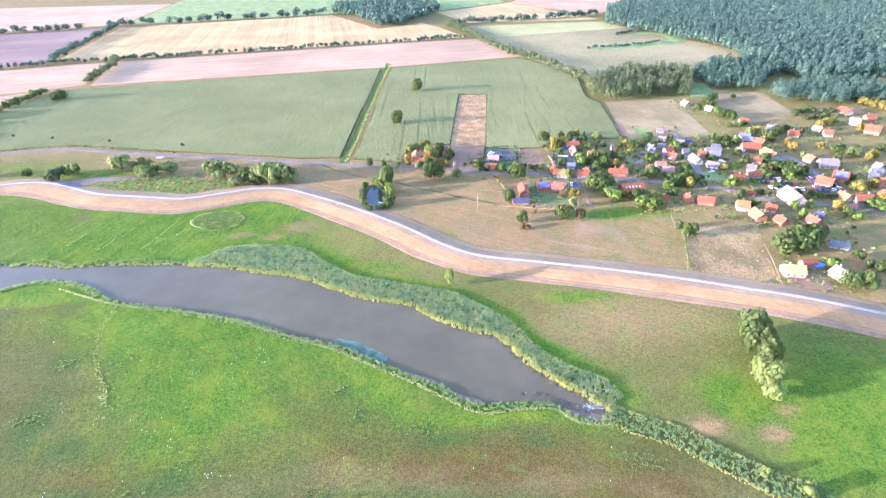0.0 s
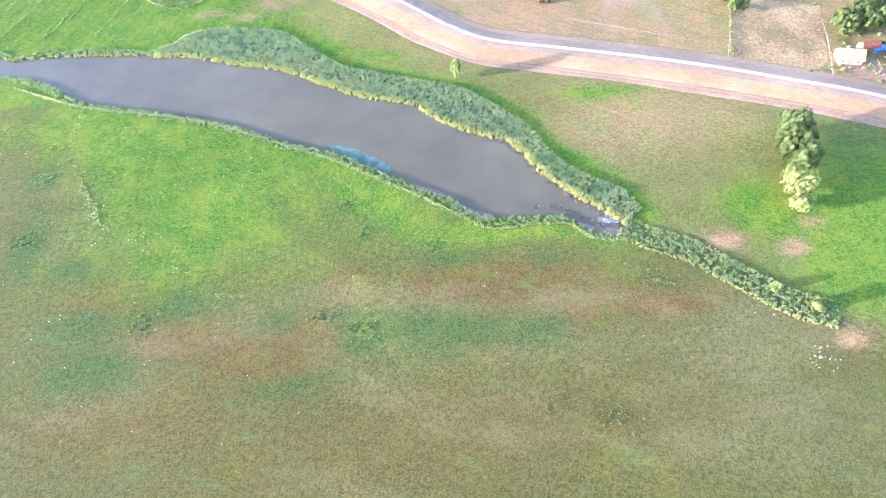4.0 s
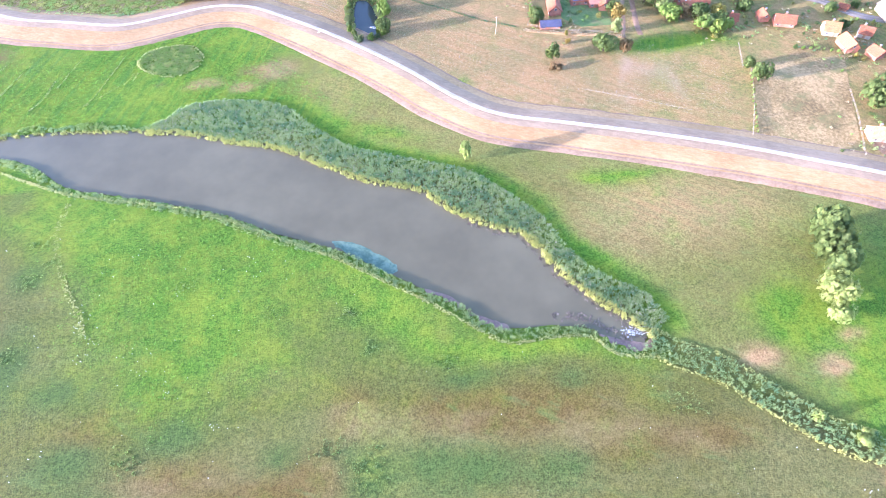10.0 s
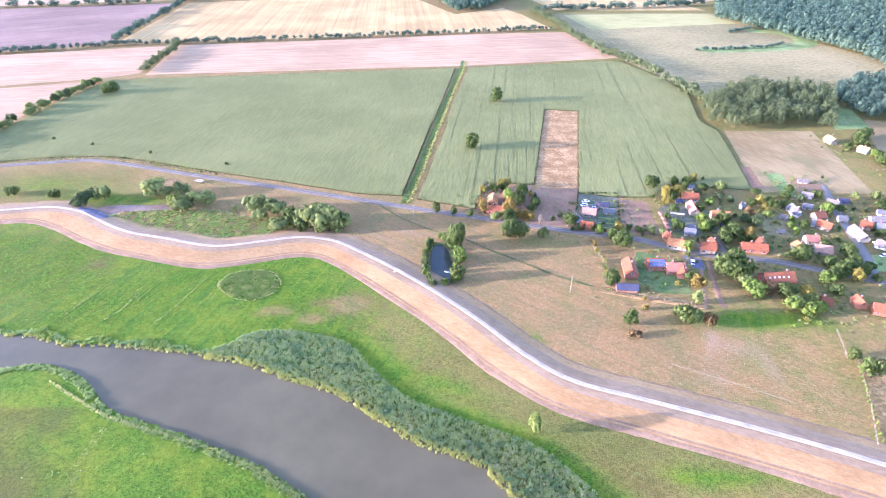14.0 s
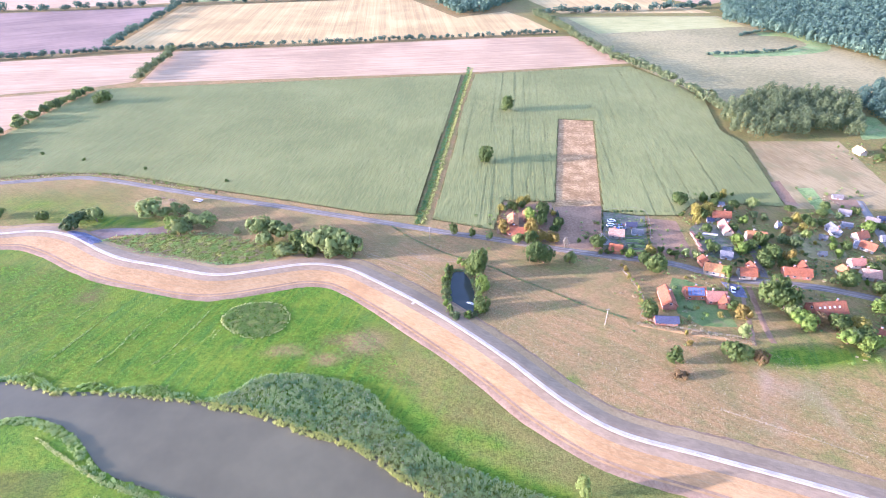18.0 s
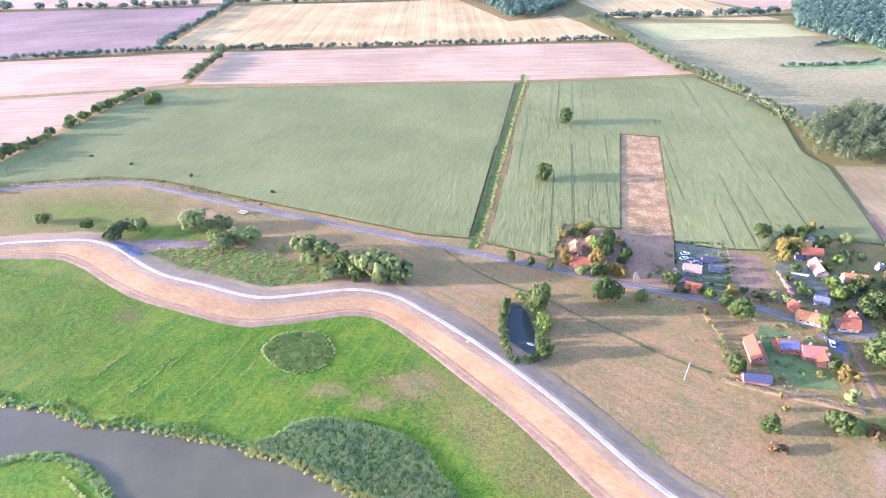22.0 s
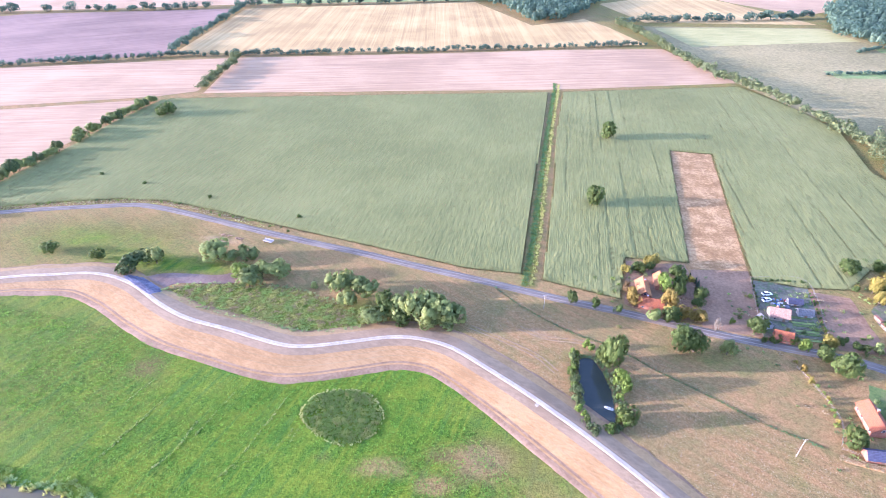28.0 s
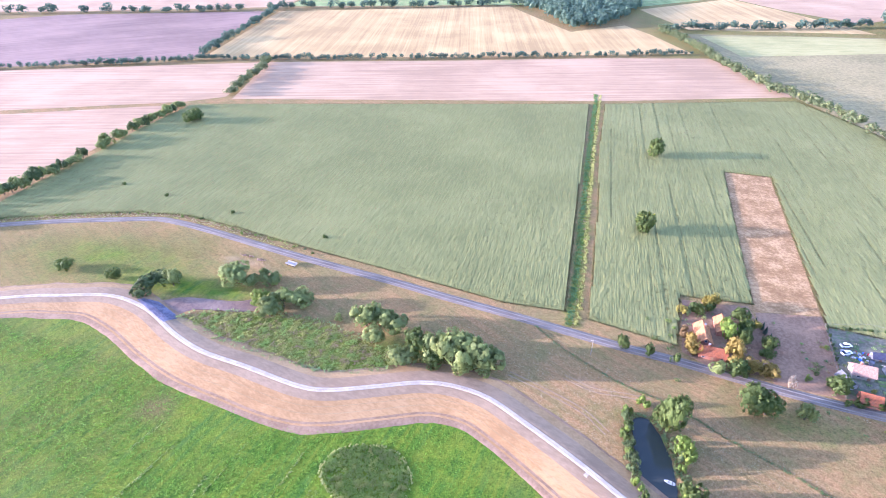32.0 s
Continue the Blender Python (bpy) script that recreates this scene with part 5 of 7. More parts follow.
tree("autumn", 353.5, 256.5, 8, 6)
tree("autumn", 377.7, 243.5, 9, 6)
tree("gold", 297.3, 150.8, 7, 5)
tree("oak", 298.2, 161.2, 8, 6)
tree("oak", 309.9, 154.4, 7, 5)
tree("lime", 237.3, 120.2, 9, 4)
tree("lime", 238.5, 129.0, 9, 4)
tree("oak", 256.6, 180.8, 8, 6)
tree("oak", 194.7, 170.2, 10, 7)
tree("oak", 190.1, 167.6, 9, 6)
tree("oak", 204.2, 178.0, 9, 6)
tree("oak", 205.5, 171.5, 8, 5)
tree("oak", 258.8, 236.5, 7, 5)
tree("straw", 185.8, 221.2, 8, 4.4)
tree("oak", 200.7, 211.9, 7, 5)
tree("oak", 214.1, 251.9, 7, 5)
tree("oak", 225.9, 245.8, 7, 5)
tree("lime", 164.3, 143.5, 8, 6)
tree("lime", 160.1, 146.5, 7, 6)
tree("lime", 168.5, 145.2, 7, 6)
tree("oak", 263.0, 119.0, 7, 5)
tree("autumn", 292.0, 131.3, 8, 6)
tree("oak", 372.7, 274.7, 8, 6)
tree("oak", 354.5, 285.9, 7, 6)
tree("oak", 373.7, 295.6, 7, 6)
tree("autumn", 443.2, 305.0, 9, 7)
tree("autumn", 440.7, 296.1, 9, 7)
tree("oak", 248.6, 158.2, 6, 5)
tree("oak", 234.7, 209.6, 5, 4)
tree("oak", 318.2, 193.6, 7, 5)
tree("autumn", 298.5, 251.8, 8, 6)
tree("oak", 337.3, 344.0, 6, 5)
tree("straw", 43.2, 84.0, 8, 3.4)
tree("oak", 147.2, 20.6, 12, 7.0)
tree("oak", 148.6, 26.0, 13.5, 7.0)
tree("oak", 149.6, 32.0, 15, 7.4)
tree("straw", 141.8, 10.8, 11.2, 6.2)
tree("straw", 139.6, 4.6, 7, 4)
tree("straw", 127.1, -28.8, 4, 3.6)
tree("straw", 119.3, -22.1, 3, 2)
tree("oak", 143.4, 243.2, 7, 5.5)
tree("oak", 155.5, 256.9, 5.5, 4.5)
tree("oak", 164.8, 254.2, 6, 5)
tree("oak", 134.4, 211.2, 6, 5.5)
tree("oak", 155.3, 203.1, 7, 6.5)
tree("oak", 161.0, 208.1, 7, 5.5)
tree("willow", 172.7, 217.6, 7, 6.5)
tree("oak", 167.8, 199.2, 5.5, 4)
tree("oak", 196.4, 239.6, 6, 4.5)
tree("oak", 202.3, 234.0, 6, 5.5)
tree("lime", 193.5, 212.3, 5.5, 4.5)
tree("lime", 185.0, 164.8, 8, 6.5)
tree("oak", 193.5, 177.9, 8, 7)
tree("silver", 147.0, 163.3, 7, 6.5)
tree("lime", 147.0, 154.8, 7, 6.5)
tree("oak", 300.2, 320.4, 10, 10)
tree("oak", 288.2, 315.6, 7, 6)
tree("lime", 298.2, 302.3, 8, 7)
tree("oak", 301.2, 289.2, 9, 10)
tree("oak", 299.7, 294.1, 8, 7)
tree("lime", 292.7, 265.6, 6, 6)
tree("oak", 299.4, 268.7, 6, 5.5)
tree("lime", 286.3, 266.6, 6, 6)
tree("oak", 254.8, 232.9, 6, 6.5)
tree("oak", 258.7, 228.7, 6, 6.5)
tree("oak", 267.7, 230.9, 6, 6)
tree("oak", 313.7, 248.7, 8, 9)
tree("oak", 324.2, 253.7, 6, 6.5)
tree("oak", 298.1, 232.1, 5.5, 5)
tree("oak", 356.1, 274.2, 6, 6.5)
tree("oak", 364.7, 275.9, 6, 6)
tree("autumn", 361.9, 258.8, 9, 8)
tree("lime", 371.5, 262.9, 7, 7)
tree("rust", 330.2, 246.1, 5.5, 5)
tree("autumn", 321.5, 214.4, 7, 7)
tree("oak", 327.3, 206.7, 7, 8)
tree("silver", 332.9, 198.3, 9, 9)
tree("autumn", 342.4, 191.6, 9, 8)
tree("oak", 358.9, 203.0, 7, 7)
tree("oak", 267.9, 197.8, 8, 8)
tree("oak", 265.9, 183.4, 9, 9)
tree("oak", 271.1, 182.6, 9, 9)
tree("oak", 273.3, 177.6, 10, 10)
tree("oak", 253.8, 174.2, 8, 9)
tree("oak", 210.8, 175.3, 5.5, 4.5)
tree("oak", 207.9, 166.3, 5.5, 4.5)
tree("oak", 200.4, 175.1, 9, 8)
tree("oak", 183.8, 157.0, 7, 6)
tree("autumn", 294.1, 148.5, 8, 8)
tree("autumn", 306.3, 150.8, 8, 8)
tree("lime", 283.8, 127.3, 7, 8)
tree("lime", 285.6, 123.6, 7, 7)
tree("lime", 264.9, 115.1, 6, 6)
tree("lime", 441.6, 322.4, 10, 10)
tree("autumn", 432.7, 305.7, 10, 9)
tree("autumn", 436.6, 298.0, 9, 9)
tree("gold", 435.6, 288.1, 10, 10)
tree("oak", 359.6, 292.3, 5.5, 6)
tree("oak", 367.5, 292.7, 5.5, 6)
tree("oak", 376.3, 292.9, 5.5, 6)
tree("oak", 383.3, 290.1, 5.5, 6)
tree("oak", 391.0, 288.8, 5.5, 6)
tree("oak", 229.6, 229.8, 6, 5)
tree("oak", 254.6, 195.8, 5.5, 5)
tree("oak", 258.2, 210.9, 6, 5)
tree("lime", 241.8, 188.0, 5.5, 4.5)
tree("oak", 260.5, 144.1, 5.5, 4.5)
tree("lime", 264.8, 141.9, 5.5, 4.5)
tree("oak", 270.0, 139.6, 5.5, 4.5)
tree("oak", 254.8, 146.5, 5.5, 4.5)
tree("oak", 234.0, 150.3, 5.5, 4)
tree("oak", 219.8, 136.8, 5.5, 4.5)
tree("oak", 184.7, 236.7, 6, 5)
tree("willow", 174.6, 240.6, 5.5, 4.5)
tree("willow", 170.7, 243.6, 5.5, 4.5)
tree_row(["silver", "willow", "silver", "silver"], [(-308, 470), (-313, 417), (-315.5, 374), (-319, 338), (-329, 300), (-340, 262)], 4.6, 8.0, 4.8, "hedge beside the maize", 1.5, 0.1, 4)
far_hedge("forest", [(-900, 455), (-555, 558), (-424.8, 594.5), (-373.5, 614.5), (-303, 625), (-119, 653), (48.3, 684), (148, 704)], 5.2, 6.5, 3.2, "long hedgerow between the stubble fields", 1.2, 0.12, 5)
far_hedge("copse", [(-283, 503), (-288, 560), (-294, 614)], 5, 8, 4.2, "short dense hedgerow in the stubble", 1.5, 0.03, 6)
far_hedge("forest", [(-379, 632), (-394, 770), (-412, 925)], 8, 9, 5.2, "hedgerow beside the ploughed field", 1.5, 0.05, 7)
far_hedge("copse", [(140, 822), (160, 735), (171, 648), (188, 570), (205, 537), (219, 478), (226, 440), (226, 412)], 4.4, 9, 4.6, "tall leafy hedgerow beside the far pasture", 1.5, 0.06, 8)
far_hedge("forest", [(-1000, 800), (-808, 834), (-691, 863), (-538, 884), (-407, 933), (-249, 955), (-60, 1003)], 15, 13, 7.5, "far hedgerow with tall trees", 3, 0.2, 9)
far_hedge("forest", [(369, 683), (395, 700), (421, 714)], 5, 5, 3, "dark hedge in the far pasture", 1, 0.0, 12)
far_hedge("forest", [(293, 592), (341, 599), (384, 608), (404, 625)], 5, 4, 2.4, "low dark hedge in the far pasture", 1, 0.0, 13)
far_hedge("forest", [(148, 835), (236, 847), (348, 868), (410, 885)], 11, 11, 6.8, "far hedgerow before the forest", 2, 0.1, 10)
tree_row(["spruce"], [(57, 251.5), (61, 250), (65, 246), (66, 240)], 2.6, 5.2, 1.9, "spruces behind the farm", 0.4, 0.0, 11)
wood("woodland", [(-59, 1010), (-7, 935), (26, 822), (64, 838), (109, 905), (150, 1030), (140, 1120), (-50, 1110)], 9.5, 17, "dark far copse between the fields", seed=2)
wood("woodland", [(212, 362), (218, 395), (232, 416), (284, 452), (345, 436), (316, 372), (300, 356), (256, 357), (228, 350)], 6.2, 15, "dense mixed wood at the edge of the village", "copse", seed=3)
wood("woodland", [(339, 430), (389, 470), (446, 470), (450, 420), (408, 400), (377, 361), (339, 371), (332, 384)], 6.2, 15, "dense mixed wood behind the village", seed=4)
wood("woodland", [(371, 346), (424, 370), (486, 360), (470, 304), (404, 306), (371, 323)], 6.2, 15, "dark wood behind the village", seed=5)
wood("forest", [(388, 772), (412, 700), (442, 618), (456, 556), (449, 505), (440, 405), (440, 378), (530, 388), (700, 470), (1100, 700), (1400, 1000), (1300, 1300), (735, 1150), (520, 995), (455, 935)], 7.2, 17, "wide dark forest in the distance", seed=6)


# ---------------------------------------------------------------- reeds and weeds
def belt(outer, inner):
    return np.vstack([outer, inner[::-1]])


REED_IN = curve([(-75, 118.5), (-61.4, 116.2), (-45.5, 109.2), (-23.6, 101.6), (-6.7, 89.8), (7.5, 80.4), (25.2, 73.5), (34.1, 64), (46.3, 54.5), (56.8, 49.2), (62, 41.2), (65.5, 32.8), (73.5, 22), (80.1, 15), (86, 8)], 3.0)
def fringe(line, width, per_m, side, seed):
    rs = np.random.RandomState(seed)
    d = np.gradient(line, axis=0)
    ln = np.linalg.norm(d, axis=1)
    n = int(ln.sum() * per_m * width)
    i = rs.choice(len(line), n, p=ln / ln.sum())
    right = np.c_[d[:, 1], -d[:, 0]] / ln[:, None]
    return line[i] + d[i] * rs.uniform(-0.5, 0.5, (n, 1)) + right[i] * side * rs.uniform(0, 1, (n, 1)) * width


NORTH = curve([(-420, 118), (-300, 128), (-220, 136), (-165, 130), (-150, 129), (-134, 124.5), (-113, 123.8), (-90, 121), (-72, 118.4)], 3.0)
SOUTH = curve([(86.2, 4.5), (81.5, 3), (75.5, 5.2), (71.4, 8.6), (67.3, 12.1), (55.8, 13.8), (45.7, 14.7), (37.8, 18.3), (33.6, 23.9), (25.6, 29.2), (13.9, 37.4), (-3.6, 50.2), (-22.3, 59), (-42.1, 70.7), (-62.4, 79.1), (-83.3, 86.4),
               (-101, 93), (-112, 102.4), (-120, 108), (-133, 112.4), (-145, 112), (-165, 105.5), (-220, 101.5), (-300, 95.5), (-420, 83.5)], 3.0)
bed = scatter(belt(REED_OUT, REED_IN), 2.6, 21)
mix = share(bed, 5, 14.0)
thicket("reed_bed", bed[mix < 0.72], -0.2, 1.25, 0.62, M["reed"], "tall grey-green reeds along the river bank", "reeds", 15, 0.05, 1)
thicket("reed_bed", bed[mix >= 0.72], -0.2, 1.0, 0.62, M["bank_reed"], "greener low reeds among the tall ones", "reeds", 17, 0.045, 2)
blades("reed_plumes", bed[::4], 0.7, 0.4, 0.05, M["reed_tip"], "brownish reed plumes above the reed bed", "reeds", 0.25, 3, 0.7)
edge = fringe(NORTH, 4.4, 1.3, -1, 1)
mix = share(edge, 9, 16.0)
depth = away(edge[:, 0], edge[:, 1], NORTH)
edge, mix = edge[depth < 1.4 + 3.4 * mix], mix[depth < 1.4 + 3.4 * mix]
thicket("bank_reeds", edge[mix < 0.6], -0.2, 0.85, 0.6, M["reed"], "low reeds fringing the river bank", "reeds", 17, 0.045, 3)
thicket("bank_reeds", edge[mix >= 0.6], -0.2, 0.9, 0.7, M["herb"], "dark green growth among the bank reeds", "reeds", 17, 0.055, 26)
thicket("bank_reeds", fringe(SOUTH, 3.0, 1.2, -1, 2), -0.2, 0.8, 0.75, M["bank_reed"], "green reeds fringing the meadow bank", "reeds", 24, 0.05, 4)
# brighter strips in front of and behind the reeds, painting their sunlit edge
thicket("bank_sedge", fringe(REED_IN + [0.3, 0.3], 2.6, 1.5, 1, 5), -0.3, 1.1, 0.7, M["sedge"], "yellow-green sedge at the foot of the reeds, toned to look sunlit", "sedge", 18, 0.075, 5)
thicket("bank_sedge", fringe(NORTH, 1.4, 0.8, 1, 6), -0.3, 0.9, 0.7, M["sedge"], "yellow-green sedge at the water's edge, toned to look sunlit", "sedge", 16, 0.07, 6)
BANK_LINE = curve([(-127.2, 103.9), (-112.4, 95.7), (-95.5, 87.7), (-62.8, 77.7), (-44.7, 70.1), (-25.7, 59), (-6.5, 48), (6.8, 38.4), (20.5, 28.3), (31, 19.5), (43, 10.5), (56, 10), (67, 8.5), (74, 2), (84, 0)], 2.0)
thicket("bank_sedge", fringe(BANK_LINE, 1.1, 6.0, -1, 4), -0.05, 0.5, 0.35, M["rim"], "thin yellow line of grass behind the bank reeds, toned to look sunlit", "sedge", 9, 0.05, 7)
tail = np.vstack([fringe(TAIL, 3.8, 1.3, 1, 7), fringe(TAIL, 4.4, 1.3, -1, 8)])
mix = share(tail, 8, 9.0)
thicket("ditch_reeds", tail[mix < 0.28], 0, 0.9, 0.6, M["reed"], "reeds filling the narrow ditch", "reeds", 16, 0.05, 8)
thicket("ditch_reeds", tail[mix >= 0.28], 0, 0.75, 0.6, M["bank_reed"], "greener reeds filling the narrow ditch", "reeds", 16, 0.05, 9)
thicket("ditch_sedge", np.vstack([fringe(TAIL - [1.6, 3.0], 1.2, 2.4, 1, 9), fringe(TAIL + [2.0, 3.4], 1.0, 2.0, -1, 10)]), -0.05, 0.6, 0.4, M["sedge"], "bright sedge beside the ditch", "sedge", 14, 0.06, 10)
herbs = scatter(ISLAND, 2.4, 11)
mix = share(herbs, 3, 5.0)
thicket("tall_herbs", herbs[mix < 0.78], 0, 0.5, 0.7, M["herb"], "unmown patch of tall dark herbs in the meadow", "herbs", 20, 0.07, 11)
thicket("tall_herbs", herbs[mix >= 0.78], 0, 0.45, 0.7, M["weeds"], "darker herbs inside the unmown patch", "herbs", 20, 0.07, 12)
thicket("herb_rim", fringe(np.vstack([ISLAND, ISLAND[:1]]), 0.8, 2.4, -1, 12), -0.05, 0.5, 0.4, M["rim"], "bright rim of tall grass round the herb patch", "grass", 14, 0.06, 13)
herbs = scatter(WET, 1.0, 13)
mix = share(herbs, 4, 8.0)
for lo, hi, tall, key, words in ((0, 0.30, 0.5, "herb", "rank green wetland herbs below the levee"), (0.30, 0.66, 0.45, "weeds", "olive wetland herbs below the levee"), (0.66, 0.88, 0.4, "withered", "withered brown herbs in the wetland"), (0.88, 1.1, 0.6, "sedge", "pale wetland sedge below the levee")):
    thicket("wetland_herbs", herbs[(mix >= lo) & (mix < hi)], 0, tall * 0.8, 0.9, M[key], words, "herbs", 18, 0.08, int(lo * 50) + 14)
thicket("wetland_rim", fringe(np.vstack([WET, WET[:1]]), 1.6, 0.5, -1, 18), 0, 0.9, 0.7, M["bank_reed"], "fresh green rim of the wetland", "herbs", 14, 0.07, 19)
# ditch strips carry the maize's shade and the lit verge in their colours
thicket("ditch_grass", fringe(DITCH + [0.4, 0], 2.6, 1.3, 1, 15), -0.1, 0.5, 0.8, M["rank"], "rank grass in the field ditch, tinted blue-green as in shade", "grass", 14, 0.1, 20)
thicket("ditch_bottom", fringe(DITCH + [0.3, 0], 1.4, 0.3, -1, 14), -0.1, 0.45, 0.7, M["withered"], "withered grey-brown growth along the ditch edge", "grass", 12, 0.1, 27)
thicket("ditch_verge", fringe(DITCH + [1.6, 0], 1.8, 0.7, -1, 17), 0, 0.6, 0.8, M["sedge"], "yellow grass beside the field ditch, toned to look sunlit", "grass", 12, 0.09, 21)
thicket("pond_reeds", fringe(np.vstack([POND, POND[:1]]), 1.8, 1.8, -1, 16), -0.1, 0.7, 0.6, M["bank_reed"], "reeds ringing the small pond", "reeds", 16, 0.07, 22)
# mown tracks and dark herb spots in the river meadow
TRACKS = ([(-87.9, 155.5), (-89.9, 150.2), (-103.7, 138.2)], [(-120.3, 155.2), (-121.9, 145.5), (-125.3, 139.1)], [(-131.4, 178.5), (-139.7, 152.1), (-143.6, 141.7)], [(-144, 171.8), (-147.9, 162.7)],
          [(-86.4, 154.9), (-89.1, 140.7), (-93.7, 134)], [(-94.3, 167), (-100.5, 145.1), (-103.7, 138.2)], [(-134.4, 167.2), (-142.5, 146)], [(-112, 172), (-118, 152)], [(-97.7, 84), (-97.8, 68.5), (-88.7, 47), (-83.9, 39.2), (-81, 32)])
tracks = [curve(t, 2.0) for t in TRACKS]
thicket("track_edge", np.vstack([fringe(t, 0.6, 3.0, 1, 60 + i) for i, t in enumerate(tracks[:-1])]), -0.05, 0.24, 0.3, M["herb"], "dark edge of old mowing tracks in the meadow", "grass", 10, 0.05, 23)
thicket("track_grass", np.vstack([fringe(t - [0.55, 0], 0.8 if i < len(tracks) - 1 else 2.0, 2.2, -1, 80 + i) for i, t in enumerate(tracks)]), -0.05, 0.22, 0.4, M["rim"], "bright grass standing beside the mowing tracks", "grass", 10, 0.05, 24)
dark = np.vstack([np.random.RandomState(90 + i).normal(p, (s, s * 0.7), (int(14 * s), 2)) for i, (p, s) in enumerate((((-102, 53), 2.2), ((-103, 68), 1.5), ((-97, 60), 1.2), ((-91, 71), 1.2), ((-1, 27), 1.6), ((4, 15), 1.8), ((-102, 27), 2.5), ((-52, 44), 2.2), ((-25, 30), 1.8), ((91, -1.4), 2.0), ((88, -13), 3.0), ((63, -51), 3.2), ((49, -45), 2.6), ((2, -17), 3.4), ((-8, -12), 2.4), ((-60, -8), 2.6), ((25, 8), 2.2), ((-110, 10), 3.0)))])
thicket("dark_herbs", dark, -0.05, 0.32, 0.5, M["herb"], "scattered darker herb spots in the meadow", "herbs", 12, 0.06, 25)


# ---------------------------------------------------------------- houses
def box_bm(x0, x1, y0, y1, z0, z1, bm=None):
    bm = bm or bmesh.new()
    v = [bm.verts.new((x, y, z)) for z in (z0, z1) for y in (y0, y1) for x in (x0, x1)]
    for q in ((0, 2, 3, 1), (4, 5, 7, 6), (0, 1, 5, 4), (2, 6, 7, 3), (0, 4, 6, 2), (1, 3, 7, 5)):
        bm.faces.new([v[i] for i in q])
    return bm


ROOF_WORDS = {"red": "red tiled", "orange": "orange tiled", "pink": "faded pink tiled", "tan": "tan tiled", "yellow": "yellow", "pale": "pale", "grey": "grey sheet", "slate": "dark blue slate"}
WALL_WORDS = {"brick": "brick", "cream": "cream rendered", "white": "white rendered", "grey": "grey"}


def slope_bm(l, w, eave, rise, side, over=0.45, thick=0.14, y0=0.0, y1=1.0, x0=None, x1=None, lift=0.0):
    """A slab on one roof slope; y0..y1 is the part of the slope from eave to ridge."""
    half = w / 2 + over
    drop = rise * over / (w / 2)
    bm = bmesh.new()
    pts = []
    nx, nz = rise / math.hypot(w / 2, rise), (w / 2) / math.hypot(w / 2, rise)
    for up in (0, 1):
        for x in (x0 if x0 is not None else -l / 2 - over, x1 if x1 is not None else l / 2 + over):
            for t in (y0, y1):
                y = half * (1 - t)
                z = eave - drop + (rise + drop) * t
                pts.append(bm.verts.new((x, side * (y + nx * (thick * up + lift)), z + nz * (thick * up + lift))))
    a = pts
    for q in ((0, 1, 3, 2), (4, 6, 7, 5), (0, 4, 5, 1), (2, 3, 7, 6), (0, 2, 6, 4), (1, 5, 7, 3)):
        bm.faces.new([a[i] for i in q])
    bmesh.ops.recalc_face_normals(bm, faces=bm.faces)
    return bm


house_count = 0


